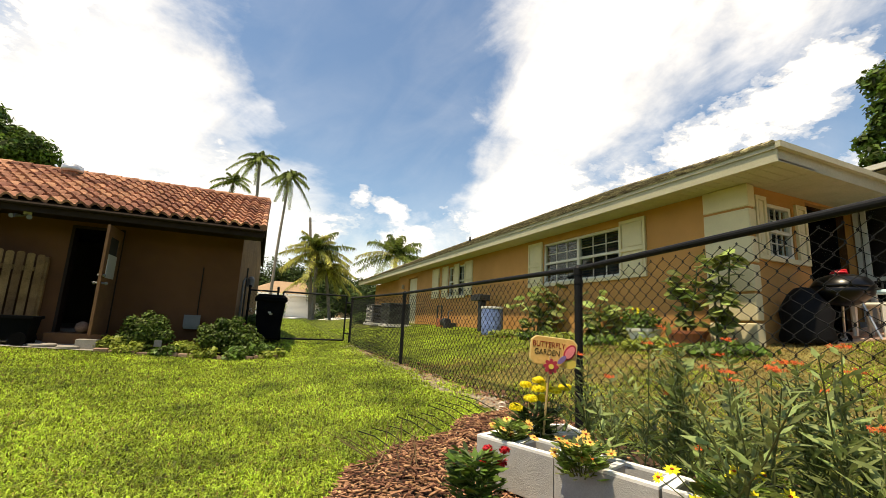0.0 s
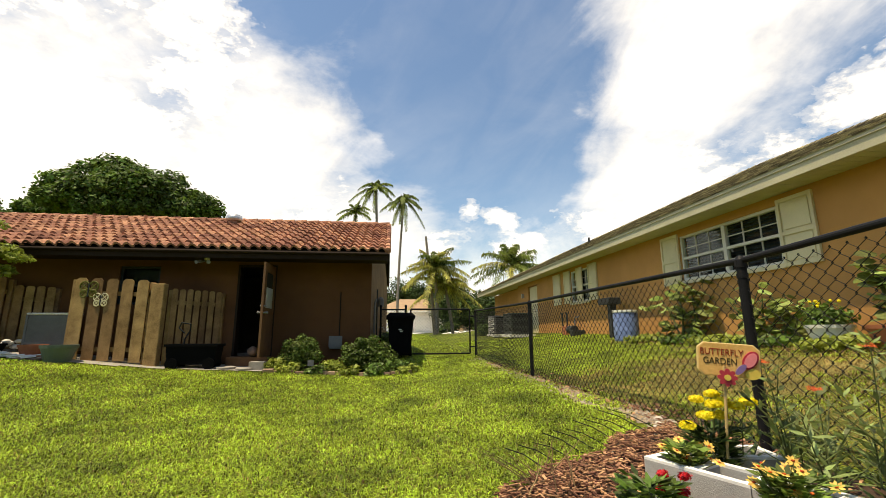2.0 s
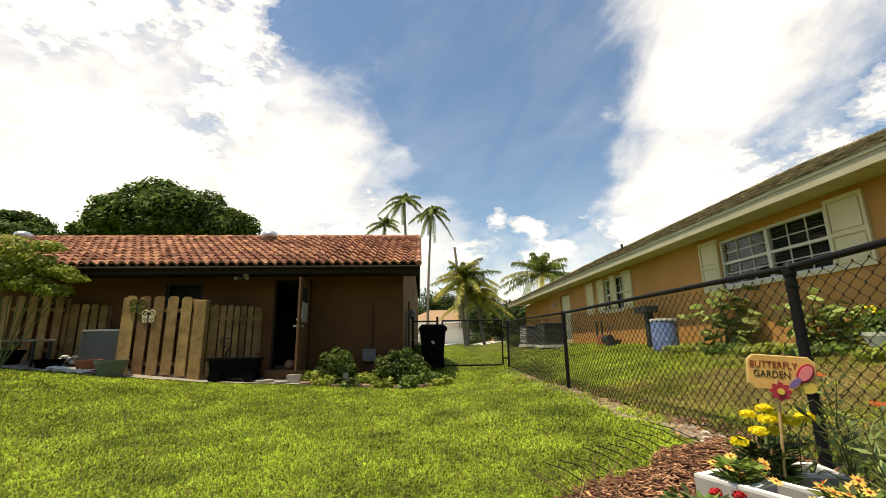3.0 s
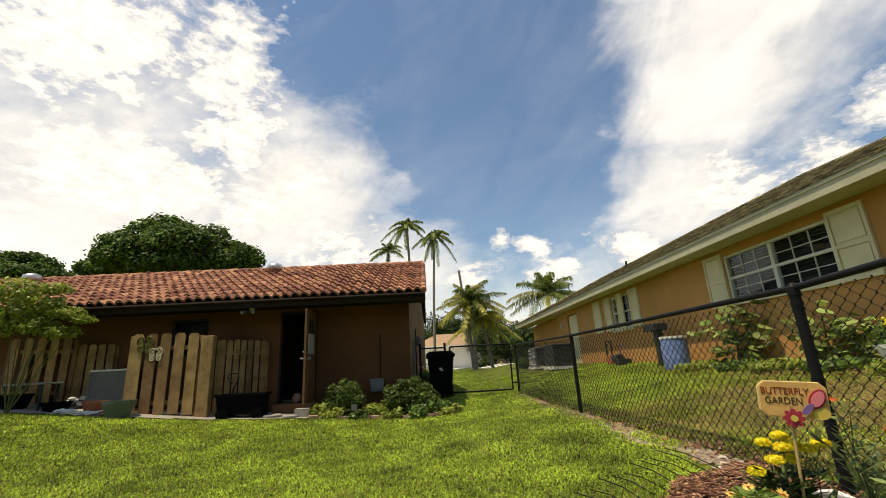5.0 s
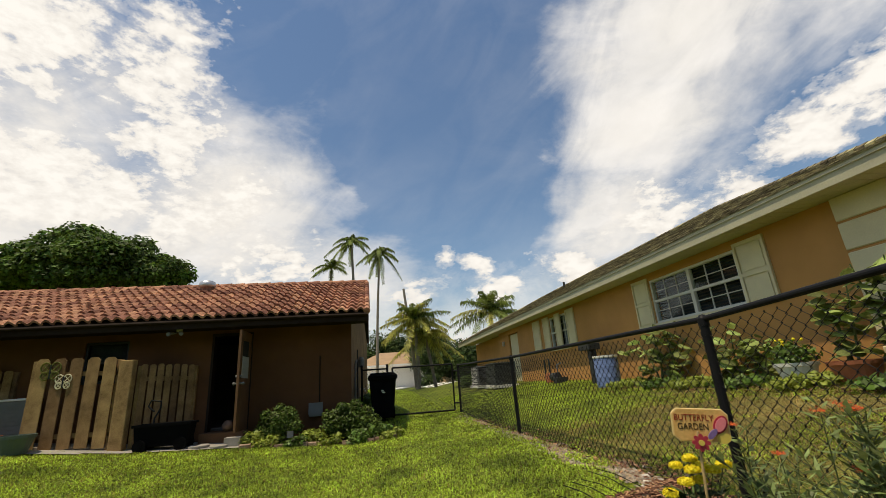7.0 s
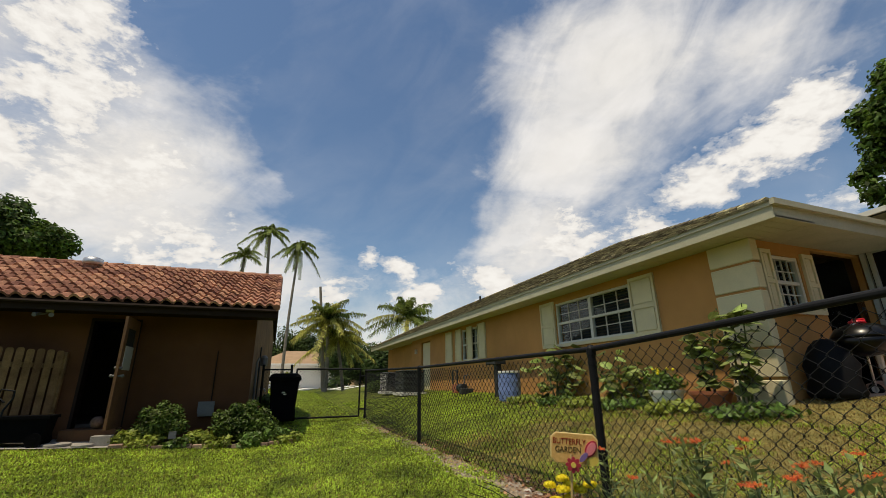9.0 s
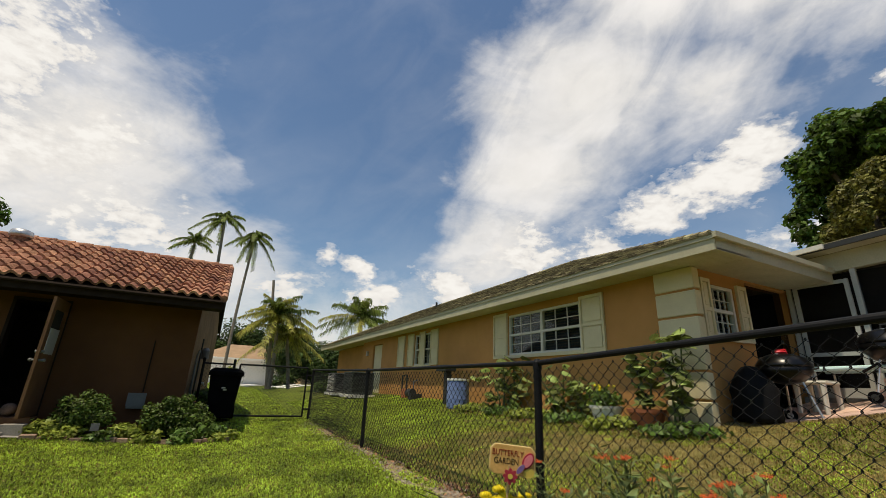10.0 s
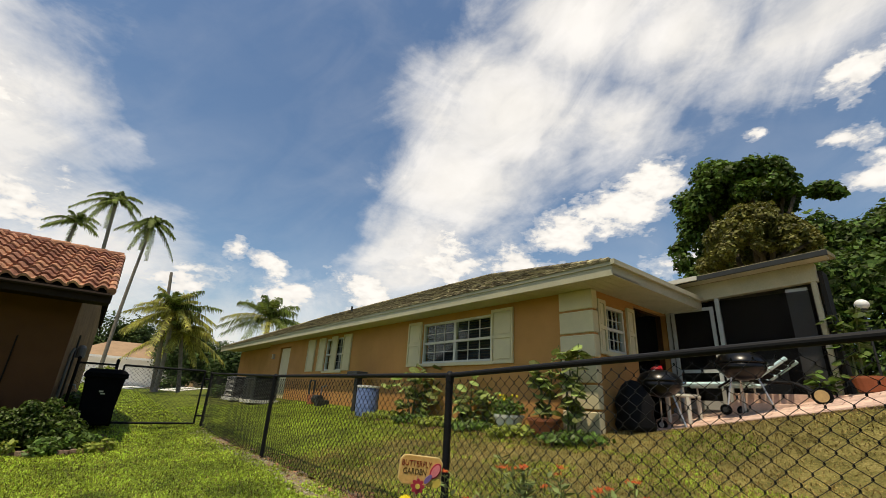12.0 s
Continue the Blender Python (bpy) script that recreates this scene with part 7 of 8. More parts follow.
def in_mulch(x, y):
    """The bark bed: it spreads round the blocks and back to the fence."""
    edge = 2.54 + 0.66 * (x - 0.46) if x < 1.3 else 3.09 + 0.12 * (x - 1.3)
    edge += 0.05 * math.sin(5.1 * x) + 0.04 * math.sin(11 * x + 1)
    left = -0.15 + 0.28 * (1.9 - y) * (y < 1.9) * -0.6 + 0.06 * math.sin(7 * y) + 0.75 * max(0.0, y - 1.9)
    return left < x < FX + 0.03 and y < edge and y > -1.6


patch("flower_bed", (-0.6, 1.95, -1.7, 3.35, in_mulch), 0.012, "soil", "dark soil of the flower bed under bark mulch", "soil", 0.06, 0.015)


def mulch():
    rng = np.random.default_rng(9)
    g = Geo()
    for i in range(30000):
        x, y = -0.4 + 2.3 * rng.random(), -1.7 + 5.0 * rng.random()
        if not in_mulch(x, y):
            continue
        inside = (Vector((x, y)) - TL).dot(ACROSS) > 0.2 and (Vector((x, y)) - TL).dot(ROW) > -0.05
        if inside and rng.random() < 0.85:
            continue
        l, w, t = 0.008 + 0.026 * rng.random() ** 1.8, 0.003 + 0.007 * rng.random() ** 1.4, 0.0015 + 0.002 * rng.random()
        a = rng.random() * math.pi
        u = Vector((math.cos(a), math.sin(a), 0.45 * (rng.random() - 0.5)))
        v = Vector((-math.sin(a), math.cos(a), 0.5 * (rng.random() - 0.5)))
        c = Vector((x, y, lie(x, y) + 0.022 + 0.02 * rng.random()))
        n = u.cross(v).normalized() * t
        g.add([c - u * l - v * w * 0.6 + n, c + u * l - v * w + n, c + u * l * 0.85 + v * w + n, c - u * l * 0.9 + v * w * 0.8 + n, c - u * l - v * w * 0.6 - n, c + u * l - v * w - n, c + u * l * 0.85 + v * w - n, c - u * l * 0.9 + v * w * 0.8 - n],
              [(0, 1, 2, 3), (0, 4, 5, 1), (1, 5, 6, 2), (2, 6, 7, 3), (3, 7, 4, 0)])
    solo("bark_mulch", g, "mulch", "reddish-brown bark chips strewn over the bed", "mulch", kind="stuff")


mulch()


def in_strip(x, y):
    w = 0.09 + 0.20 * math.exp(-((y - 4.1) / 1.3) ** 2) + 0.05 * math.sin(3 * y) + 0.05 * math.sin(7.3 * y + 1)
    return -w < x - FX < 0.04 + 0.06 * math.sin(5 * y) and 2.95 < y < 10.9 and noise.noise((x * 3.1, y * 1.7, 8.0)) > -0.25 + 0.06 * (y - 4)


patch("sandy_strip", (1.4, 2.2, 2.4, 11.0, in_strip), 0.010, "sand", "bare sandy strip under the fence", "soil", 0.05, 0.012)


def pebbles():
    rng = np.random.default_rng(19)
    g = Geo()
    for i in range(1500):
        y = 3.0 + 7.6 * rng.random() ** 2.0
        x = FX - 0.12 + 0.11 * rng.normal()
        r = 0.005 + 0.02 * rng.random() ** 3
        z = lie(x, y) + 0.012
        k = 0.5 + 0.4 * rng.random()
        a = rng.random() * 3
        ring = [(x + r * math.cos(a + b), y + r * k * math.sin(a + b), z) for b in (0, 1.2, 2.4, 3.6, 4.9)]
        top = [(x + 0.5 * r * math.cos(a + b), y + 0.5 * r * k * math.sin(a + b), z + r * 0.6) for b in (0, 1.2, 2.4, 3.6, 4.9)]
        g.add(ring + top, [(i2, (i2 + 1) % 5, (i2 + 1) % 5 + 5, i2 + 5) for i2 in range(5)] + [(5, 6, 7, 8, 9)])
    solo("pebbles", g, "pebble", "pale pebbles and grit along the fence line", "pebbles", kind="stuff")


pebbles()


def litter():
    """Fallen dry leaves and twigs along the fence line and under the plants at the wall."""
    rng = np.random.default_rng(23)
    c, a, b = [], [], []
    for i in range(3400):
        if i < 1500:
            y = 2.9 + 6.5 * rng.random() ** 1.7
            x = FX + 0.02 + 0.10 * rng.normal()
        else:
            y = 3.6 + 6.4 * rng.random()
            x = 5.05 + 0.26 * rng.normal()
            if x > 5.55:
                continue
        az = rng.random() * 2 * math.pi
        tip = 0.5 * rng.normal()
        d = np.array([math.cos(az), math.sin(az), tip * 0.5])
        n = np.array([-math.sin(az), math.cos(az), 0.4 * rng.normal()])
        l = 0.012 + 0.03 * rng.random() ** 2
        c.append((x, y, lie(x, y) + 0.022 + 0.012 * rng.random()))
        a.append(d * l)
        b.append(n * l * (0.12 + 0.35 * rng.random()))
    solo("leaf_litter", quads(Geo(), np.array(c), np.array(a), np.array(b)), "mulch", "brown fallen leaves and twigs along the fence and wall", "leaf litter", kind="stuff")


litter()


def wire_border():
    """Thin black garden wires that lean out of the mulch over the grass."""
    w = thing("wire_border", (0.6, 2.5, lie(0.6, 2.5)), "thin black border wires leaning over the lawn edge", "wire border")
    for i in range(11):
        f = i / 10
        a = Vector((0.50 + 1.08 * f, 2.62 + 0.56 * f, 0))
        b = a + Vector((-0.14 + 0.12 * f, 0.34 + 0.34 * f, 0))
        a.z, b.z = lie(a.x, a.y) + 0.02, lie(b.x, b.y) + 0.05 - 0.015 * (i % 3)
        part("wire", Geo().tube([a, a.lerp(b, 0.5) + Vector((0, 0, 0.02)), b], 0.0035, 5), "black_metal", w)


wire_border()


def straw():
    rng = np.random.default_rng(29)
    g = Geo()
    for i in range(18):
        a = Vector((0.42 + 0.08 * rng.normal(), 2.42 + 0.12 * rng.normal(), 0))
        a.z = lie(a.x, a.y)
        d = Vector((-0.10 + 0.12 * rng.normal(), 0.05 * rng.normal(), 0.16 + 0.08 * rng.random()))
        g.tube([a, a + d * 0.5 + Vector((0.01, 0, 0)), a + d], [0.004, 0.003, 0.001], 4)
    solo("dead_grass", g, "straw", "tuft of dead straw at the mulch edge", "dead grass", kind="stuff")


straw()

TO_EYE = Vector((-0.58, -0.81, 0.0))
SIGN_R = Vector((0.88, -0.475, 0.0))


def sign():
    stick = Vector((1.085, 1.870, 0.14))
    c = Vector((1.085, 1.870, 0.745)) + SIGN_R * 0.065
    k0 = 1.26
    n = SIGN_R.cross(Vector((0, 0, 1)))
    if n.dot(TO_EYE) < 0:
        n = -n
    lean = radians(4.5)
    across = SIGN_R * math.cos(lean) - Vector((0, 0, 1)) * math.sin(lean)
    up = Vector((0, 0, 1)) * math.cos(lean) + SIGN_R * math.sin(lean)
    s = thing("garden_sign", (stick.x, stick.y, lie(stick.x, stick.y)), "small varnished wooden butterfly garden sign on a cane", "sign")

    def at(u, v, d=0.0):
        return tuple(c + across * (u * k0) + up * (v * k0) + n * (d * k0))
    w, h, k = 0.100, 0.061, 0.020
    shape = [(-w + k, -h), (w - k, -h), (w, -h + k), (w, h - k), (w - k, h), (-w + k, h), (-w, h - k), (-w, -h + k)]
    part("board", Geo().slab([at(u, v, -0.016) for u, v in shape], 0.0201, n), "sign_edge", s, bevel=0.002)
    part("face", Geo().slab([at(u * 0.95, v * 0.94, 0.0002) for u, v in shape], 0.0015, n), "sign_wood", s)
    for word, v, size in (("BUTTERFLY", 0.016, 0.043), ("GARDEN", -0.017, 0.043)):
        cu = bpy.data.curves.new("lettering", "FONT")
        cu.body, cu.size, cu.extrude, cu.align_x = word, size, 0.0006, "LEFT"
        tmp = bpy.data.objects.new("lettering", cu)
        me = bpy.data.meshes.new_from_object(tmp)
        bpy.data.objects.remove(tmp)
        ob = new("lettering", me)
        ob.data.materials.append(M["sign_text" if word == "BUTTERFLY" else "sign_ink"])
        ob.parent = s
        rot = Matrix((across, up, n)).transposed().to_4x4()
        ob.matrix_local = Matrix.Translation(-ORIGIN[s]) @ Matrix.Translation(at(-0.092 if word == "BUTTERFLY" else -0.082, v, 0.0026)) @ rot @ Matrix.Diagonal((0.80, 1, 1, 1))
        tagged(ob, "red-brown lettering" if word == "BUTTERFLY" else "dark olive lettering")

    def disc(geo, u, v, ru, rv, d0, d1, lean=0.0, seg=18):
        pts = []
        for i in range(seg):
            a = 2 * math.pi * i / seg
            du, dv = ru * math.cos(a), rv * math.sin(a)
            pts.append(at(u + du * math.cos(lean) - dv * math.sin(lean), v + du * math.sin(lean) + dv * math.cos(lean), d0))
        return geo.slab(pts, (d1 - d0) * k0, n)
    part("wing", disc(Geo(), 0.068, 0.005, 0.022, 0.036, 0.0016, 0.008, -0.5), "maroon", s, "maroon wing outline")
    part("wing_centre", disc(Geo(), 0.068, 0.005, 0.016, 0.029, 0.0082, 0.011, -0.5), "pink", s, "pink wing")
    part("lower_wing", disc(Geo(), 0.074, -0.044, 0.025, 0.019, 0.0016, 0.007, 0.3), "yellow_paint", s, "ochre lower wing")
    part("butterfly_body", disc(Geo(), 0.036, -0.030, 0.010, 0.024, 0.0082, 0.016, -0.7), "violet", s, "violet body")
    pet = Geo()
    for i in range(8):
        a = 2 * math.pi * i / 8
        disc(pet, -0.008 + 0.021 * math.cos(a), -0.062 + 0.021 * math.sin(a), 0.0115, 0.0085, 0.014, 0.020, a, 10)
    disc(pet, -0.008, -0.062, 0.02, 0.02, 0.012, 0.019)
    part("flower", pet, "maroon", s, "red flower")
    part("flower_eye", disc(Geo(), -0.008, -0.062, 0.0105, 0.0105, 0.0202, 0.025), "yellow_paint", s, "yellow centre")
    part("cane", Geo().tube([stick - up * 0.05 + n * 0.006, stick + up * 0.58 + n * 0.004], 0.0065, 8), "cane", s)


sign()


def leafy(geo, base, count, spread, height, length, width, rng, up=0.5):
    """Lance leaves that spring from a short tuft."""
    c, a, b = [], [], []
    for i in range(count):
        az = rng.random() * 2 * math.pi
        el = up * (0.2 + rng.random())
        d = np.array([math.cos(az) * math.cos(el), math.sin(az) * math.cos(el), math.sin(el)])
        p = np.array(base) + np.array([math.cos(az) * spread * rng.random(), math.sin(az) * spread * rng.random(), height * rng.random()])
        l = length * (0.6 + 0.7 * rng.random())
        s = np.cross(d, [0, 0, 1.0])
        s /= np.linalg.norm(s)
        c.append(p + d * l * 0.5)
        a.append(d * l * 0.5)
        b.append((s + 0.5 * rng.normal(size=3)) * width * 0.5)
    return quads(geo, c, a, b)


def pompom(geo, c, r, rng, n=46, squash=0.8):
    c = np.array(c)
    d = unit(n, rng)
    d[:, 2] = np.abs(d[:, 2] + 0.25) - 0.25
    a = np.cross(d, unit(n, rng))
    a /= np.linalg.norm(a, axis=1)[:, None]
    b = np.cross(d, a)
    return quads(geo, c + d * [r, r, r * squash] * 0.85, (a + d * 0.5) * r * 0.30, b * r * 0.26)


def daisy(geo, c, r, rng, petals=9, tilt_amt=0.5):
    n = Vector((tilt_amt * rng.normal() - 0.25, tilt_amt * rng.normal() - 0.35, 1.0)).normalized()
    u = n.orthogonal().normalized()
    v = n.cross(u)
    c = Vector(c)
    for i in range(petals):
        a = 2 * math.pi * i / petals + 0.1 * rng.normal()
        d = u * math.cos(a) + v * math.sin(a)
        s = n.cross(d)
        geo.add([c, c + d * r * 0.6 + s * r * 0.22, c + d * r, c + d * r * 0.6 - s * r * 0.22], [(0, 1, 2, 3)])


def bedding_plant(name, at, spread, height, leaves, blooms, kind, bloom_mat, label, seed, r=0.02, leaf_mat="leaf", length=0.07, width=0.022):
    rng = np.random.default_rng(seed)
    x, y, z = at
    p = thing(name, at, label, "flower", "bedding flowers round the blocks")
    tagged(part("foliage", leafy(Geo(), (x, y, z), leaves, spread * 0.8, height * 0.75, length, width, rng), leaf_mat, p), kind="stuff")
    st, eye = Geo(), Geo()
    for i, b in enumerate(blooms):
        st.tube([(x + 0.3 * (b[0] - x), y + 0.3 * (b[1] - y), z), b], [0.003, 0.002], 4)
        g = Geo()
        if kind == "pom":
            size = r * (0.95 + 0.3 * rng.random())
            g.ball(b, size * 0.78, 12, 8, 0.55)
            pompom(g, b, size, rng, 150, 0.55)
        elif kind == "daisy":
            daisy(g, b, r * (0.8 + 0.4 * rng.random()), rng)
            eye.ball((b[0], b[1], b[2] + 0.002), r * 0.24, 8, 5, 0.6)
        else:
            pompom(g, b, r * 1.1, rng, 60)
            for k in range(14):
                d = rng.normal(size=3) * r * 0.45
                daisy(g, (b[0] + d[0], b[1] + d[1], b[2] + r * 0.4 + abs(d[2]) * 0.4), r * 0.36, rng, 5)
        part("bloom", g, bloom_mat, p)
    if kind == "daisy":
        tagged(part("bloom_eye", eye, "orange_petal", p), kind="stuff")
    tagged(part("stem", st, "stem", p), kind="stuff")


bedding_plant("marigold", (1.10, 1.96, 0.26), 0.12, 0.22, 330, [(1.04, 1.95, 0.555), (1.14, 1.97, 0.575), (1.09, 1.90, 0.54), (1.155, 1.93, 0.545), (1.195, 1.89, 0.53), (1.27, 1.90, 0.545), (1.04, 1.90, 0.49), (0.975, 1.94, 0.44), (1.13, 1.92, 0.485)], "pom", "yellow_petal", "marigold plant with round bright yellow heads in the corner block", 201, 0.034, "leaf_shade", 0.085, 0.02)
rz = np.random.default_rng(55)


def around(c, n, s, h):
    return [(c[0] + s * rz.normal(), c[1] + s * rz.normal(), c[2] + h * (0.5 + rz.random())) for _ in range(n)]


bedding_plant("zinnia", (0.89, 1.86, 0.28), 0.09, 0.13, 260, around((0.89, 1.86, 0.29), 10, 0.05, 0.075), "daisy", "gold_petal", "low zinnia with gold blooms filling a block cell", 202, 0.026, "leaf_bed", 0.048, 0.020)
bedding_plant("zinnia", (0.95, 1.4, 0.27), 0.11, 0.16, 380, around((0.94, 1.39, 0.30), 13, 0.06, 0.085), "daisy", "gold_petal", "low zinnia with pale gold blooms filling a block cell", 203, 0.027, "leaf_bed", 0.05, 0.021)
bedding_plant("zinnia", (1.15, 0.9, 0.27), 0.13, 0.16, 420, around((1.13, 0.9, 0.30), 14, 0.08, 0.085), "daisy", "yellow_petal", "low zinnia with yellow blooms filling a block cell", 204, 0.027, "leaf_bed", 0.05, 0.021)
bedding_plant("zinnia", (1.25, 0.45, 0.27), 0.14, 0.16, 360, around((1.23, 0.46, 0.31), 12, 0.08, 0.10), "daisy", "gold_petal", "low zinnia with gold blooms at the end of the blocks", 205, 0.027, "leaf_bed", 0.05, 0.021)
bedding_plant("red_penta", (0.585, 1.66, lie(0.57, 1.66)), 0.13, 0.36, 520, [(0.635, 1.66, 0.27), (0.695, 1.62, 0.27), (0.67, 1.7, 0.31), (0.735, 1.66, 0.31)], "cluster", "red_petal", "dark-leaved plant with red flower clusters in front of the blocks", 206, 0.024, "leaf", 0.07, 0.028)
bedding_plant("red_penta", (0.92, 1.12, lie(0.9, 1.1)), 0.09, 0.10, 160, [(0.99, 1.1, 0.22), (1, 1.06, 0.22), (0.95, 1.16, 0.21)], "cluster", "red_petal", "dark-leaved plant with red flower clusters beside the blocks", 207, 0.024, "leaf", 0.07, 0.028)


def milkweed(seed, top, blooms, lean):
    """An upright stem with paired lance leaves and flat orange flower heads."""
    rng = np.random.default_rng(seed)
    x, y, z = top
    gx, gy = x + lean[0], y + lean[1]
    z0 = lie(gx, gy)
    p = thing("milkweed", (gx, gy, z0), "tall milkweed with narrow grey-green leaves and orange flower heads", "flower", "milkweeds in the bed")
    st, lf = Geo(), Geo()
    c, a, b = [], [], []
    stems = [(Vector((gx, gy, z0)), Vector(top))]
    for k in range(2 + int(rng.random() * 2)):
        f = 0.15 + 0.4 * rng.random()
        s = stems[0][0].lerp(stems[0][1], f)
        stems.append((s, s + Vector((0.13 * rng.normal(), 0.13 * rng.normal(), (z - z0) * (0.40 + 0.3 * rng.random())))))
    for s, e in stems:
        mid = s.lerp(e, 0.5) + Vector((0.015 * rng.normal(), 0.015 * rng.normal(), 0))
        st.tube([s, mid, e], [0.0038, 0.003, 0.002], 5)
        n = max(4, int((e - s).length / 0.033))
        for i in range(n):
            f = (i + 1.0) / (n + 0.5)
            q = s.lerp(mid, f * 2) if f < 0.5 else mid.lerp(e, f * 2 - 1)
            az = (i % 2) * math.pi / 2 + rng.random() * 0.9
            for sgn in (0, math.pi):
                el = 0.75 * rng.random() + 0.1
                d = np.array([math.cos(az + sgn) * math.cos(el), math.sin(az + sgn) * math.cos(el), math.sin(el)])
                l = 0.105 * (0.6 + 0.6 * rng.random()) * (1.15 - 0.5 * f)
                c.append(np.array(q) + d * l * 0.55)
                a.append(d * l * 0.5)
                sd = np.cross(d, [0, 0, 1.0])
                b.append((sd / np.linalg.norm(sd) + 0.45 * rng.normal(size=3)) * 0.0085)
    quads(lf, c, a, b)
    tagged(part("stem", st, "stem", p), kind="stuff")
    tagged(part("leaves", lf, "leaf_milk", p), kind="stuff")
    for i in range(blooms):
        s, e = stems[i % len(stems)]
        g = Geo()
        for k in range(20):
            d = rng.normal(size=3) * [0.014, 0.014, 0.006]
            daisy(g, (e.x + d[0], e.y + d[1], e.z + 0.012 + abs(d[2])), 0.0085, rng, 5, 0.6)
        part("bloom", g, "orange_petal", p)


TOPS = [(1.479, 1.35, 0.802), (1.212, 1.502, 0.64), (1.352, 1.013, 0.69), (1.433, 0.878, 0.771), (1.54, 0.892, 0.769), (1.521, 0.701, 0.758), (1.166, 0.516, 0.632), (1.65, 1.259, 0.771),
        (1.309, 1.824, 0.72), (1.372, 1.324, 0.59), (1.663, 0.87, 0.668), (1.299, 1.348, 0.81), (1.369, 1.271, 0.81), (1.407, 1.065, 0.84), (1.412, 0.689, 0.84), (1.085, 0.854, 0.74), (1.227, 0.801, 0.76),
        (1.134, -0.127, 0.88), (1.409, 0.032, 0.84), (1.6, 0.35, 0.74), (1.3, 0.25, 0.69)]
rm = np.random.default_rng(71)
for i, t in enumerate(TOPS):
    milkweed(300 + i, t, 1 + (i % 3 == 0), (0.06 * rm.normal() + 0.03, 0.06 * rm.normal()))
for i in range(24):
    x, y = 1.20 + 0.6 * rm.random(), 0.1 + 1.8 * rm.random()
    milkweed(400 + i, (x, y, 0.42 + 0.18 * rm.random()), 0, (0.05 * rm.normal(), 0.05 * rm.normal()))


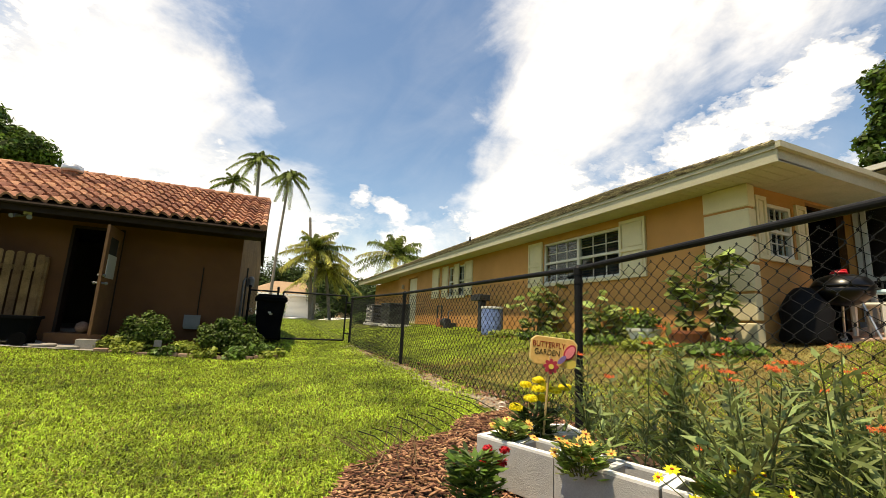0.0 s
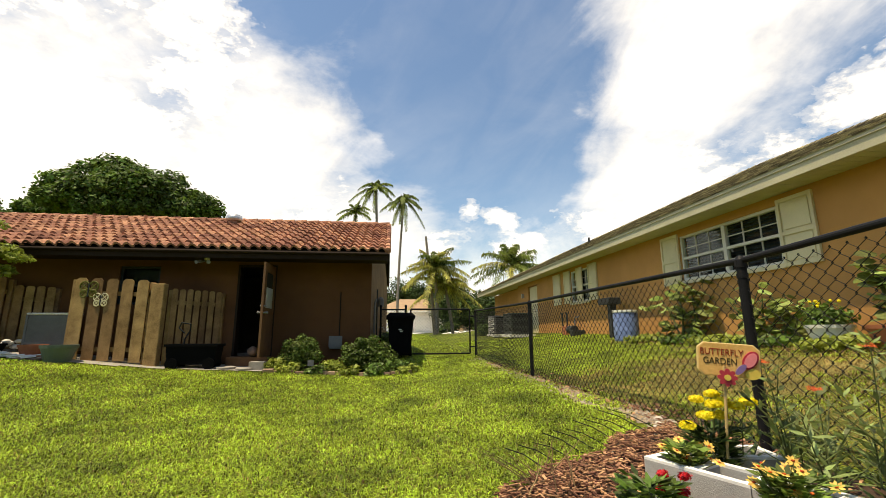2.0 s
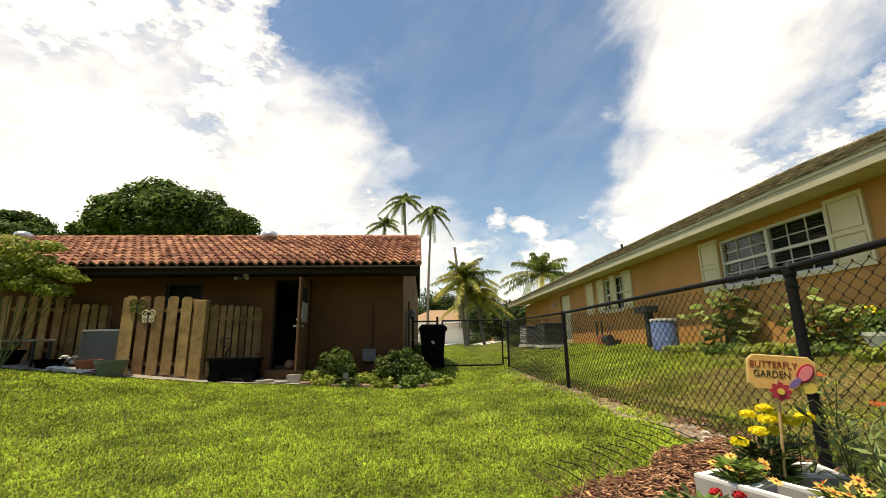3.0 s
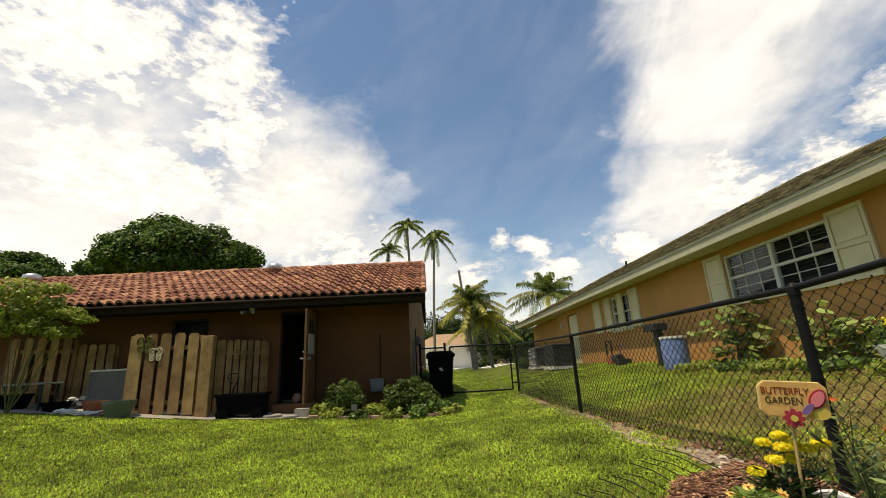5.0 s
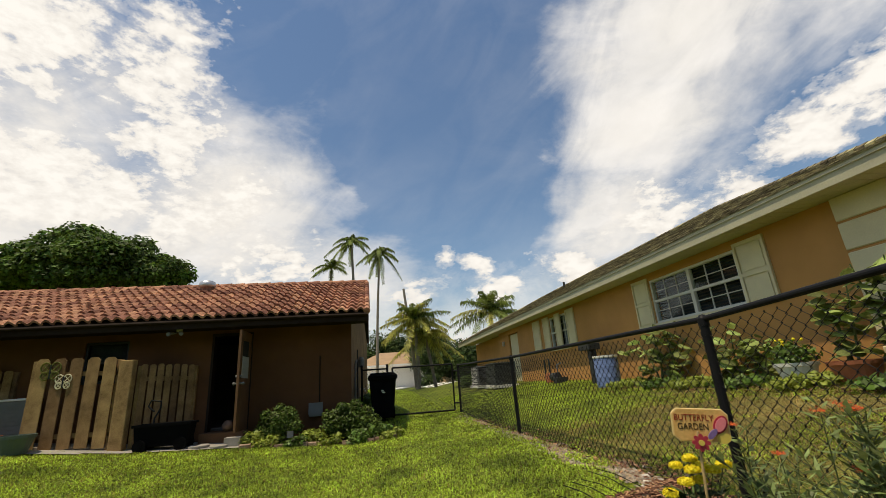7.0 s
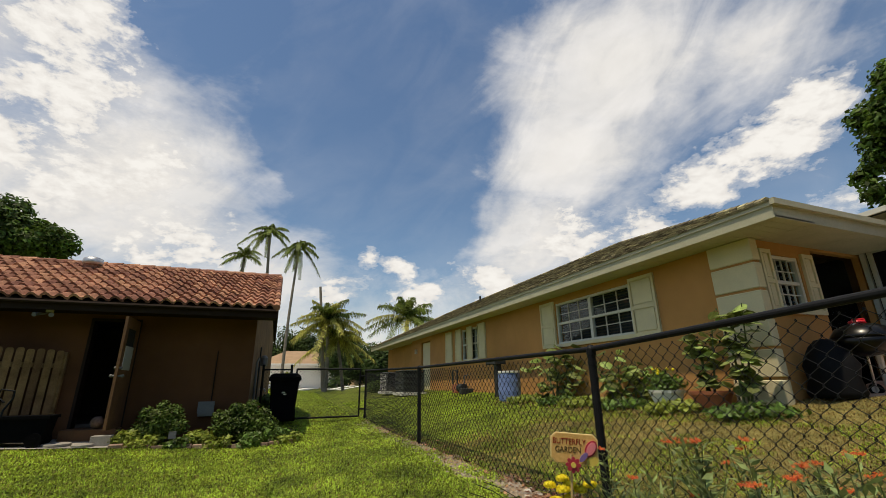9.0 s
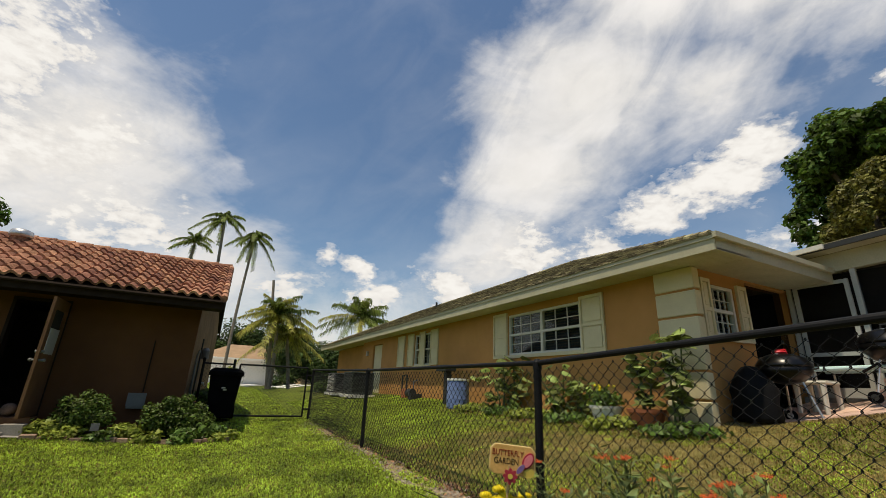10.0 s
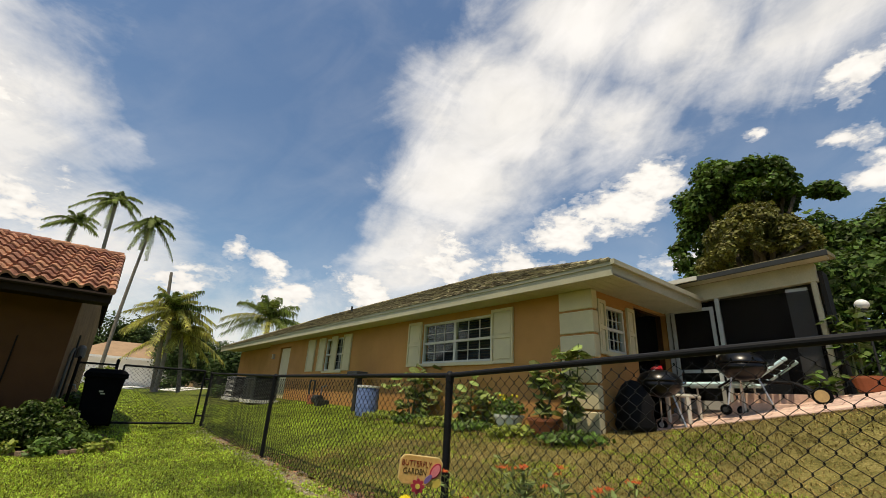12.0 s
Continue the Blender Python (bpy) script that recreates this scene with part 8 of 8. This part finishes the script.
# ---------------------------------------------------------------- grass
def turf_blades(name, count, region, mat, label, seed, hgt, wid, gap=None, near=None):
    rng = np.random.default_rng(seed)
    x0, x1, y0, y1 = region
    n = count
    if near:
        # more blades where the lawn is close
        d = near[0] + (near[1] - near[0]) * rng.random(n) ** 1.5
        a = np.radians(near[2] + (near[3] - near[2]) * rng.random(n))
        x, y = -0.6 + d * np.sin(a), -0.3 + d * np.cos(a)
    else:
        x, y = x0 + (x1 - x0) * rng.random(n), y0 + (y1 - y0) * rng.random(n)
    keep = (x > x0) & (x < x1) & (y > y0) & (y < y1)
    x, y = x[keep], y[keep]
    if gap:
        ok = np.array([not gap(px, py) for px, py in zip(x, y)])
        x, y = x[ok], y[ok]
    n = len(x)
    dist = np.hypot(x + 0.6, y + 0.3)
    z = np.array([lie(px, py) for px, py in zip(x, y)])
    az = rng.random(n) * 2 * np.pi
    h = hgt * (0.5 + 0.8 * rng.random(n))
    w = wid * (0.7 + 0.6 * rng.random(n)) * (1 + 0.16 * dist)
    lean = 0.5 + 1.6 * rng.random(n)
    base = np.stack([x, y, z - 0.004], 1)
    d = np.stack([np.cos(az), np.sin(az), np.zeros(n)], 1)
    s = np.stack([-np.sin(az), np.cos(az), np.zeros(n)], 1)
    mid = base + d * (h * lean * 0.35)[:, None] + np.stack([0 * x, 0 * x, h * np.maximum(0.45, 0.80 - 0.15 * lean)], 1)
    tip = base + d * (h * lean)[:, None] + np.stack([0 * x, 0 * x, h * np.maximum(0.25, 1.0 - 0.45 * lean)], 1)
    vs = np.stack([base - s * (w / 2)[:, None], base + s * (w / 2)[:, None], mid + s * (w * 0.42)[:, None], mid - s * (w * 0.42)[:, None], tip], 1).reshape(-1, 3)
    g = Geo()
    g.v = vs.tolist()
    for i in range(n):
        o = 5 * i
        g.f += [(o, o + 1, o + 2, o + 3), (o + 3, o + 2, o + 4)]
    solo(name, g, mat, label, "grass", kind="stuff")


turf_blades("grass", 270000, (-12, 2.0, 0.6, 12), "grass", "coarse bright green lawn grass", 81, 0.048, 0.0052, lambda x, y: in_mulch(x, y) or in_strip(x, y) and (x * 37 + y * 91) % 1 < 0.75 or (x < 0.1 and y > 9.05 - 0.1 * x), (1.3, 12.5, -52, 30))
turf_blades("grass_dry", 14000, (-12, 2.0, 0.6, 12), "grass_dry", "stray straw-coloured blades in the lawn", 86, 0.045, 0.0048, lambda x, y: in_mulch(x, y) or (x < 0.1 and y > 9.05 - 0.1 * x), (1.3, 12.5, -52, 30))
turf_blades("grass", 22000, (-0.6, 1.7, 9, 40), "grass", "lawn grass beyond the gate", 82, 0.06, 0.006)
turf_blades("grass", 125000, (2.0, 6.4, -0.6, 16), "grass", "thin green grass on the neighbour's side", 83, 0.038, 0.0045, lambda x, y: y < 8 and noise.noise((x * 1.1, y * 0.8, 4.0)) + 0.35 * noise.noise((x * 4, y * 4, 2.0)) < 0.20 - 0.07 * y + 0.08 * abs(x - 3.4))
turf_blades("grass", 45000, (2.0, 6.6, -1.0, 6.5), "grass_dry", "dry yellowing grass on the neighbour's side", 84, 0.035, 0.0045)


# pale stones where the bark meets the fence
def bed_stones():
    rng = np.random.default_rng(14)
    for i, (x, y, r) in enumerate(((1.78, 3.41, 0.032), (1.70, 3.30, 0.024), (1.62, 3.22, 0.018), (1.80, 3.26, 0.026), (1.10, 2.62, 0.016), (1.02, 2.78, 0.014))):
        g = Geo().ball((x, y, lie(x, y) + r * 0.35), r, 9, 6, 0.65)
        g.v = [(x + (a - x) * (1 + 0.35 * noise.noise((a * 30, b * 30, c * 30))), y + (b - y) * (1.25 + 0.3 * noise.noise((b * 25, a * 25, i))), c) for a, b, c in g.v]
        solo("bed_stone", g, "stone", "small pale stone lying at the edge of the bark bed", "stone", "stones at the bed's edge")


bed_stones()


# ---------------------------------------------------------------- roof tiles, piece by piece
build_tiles()
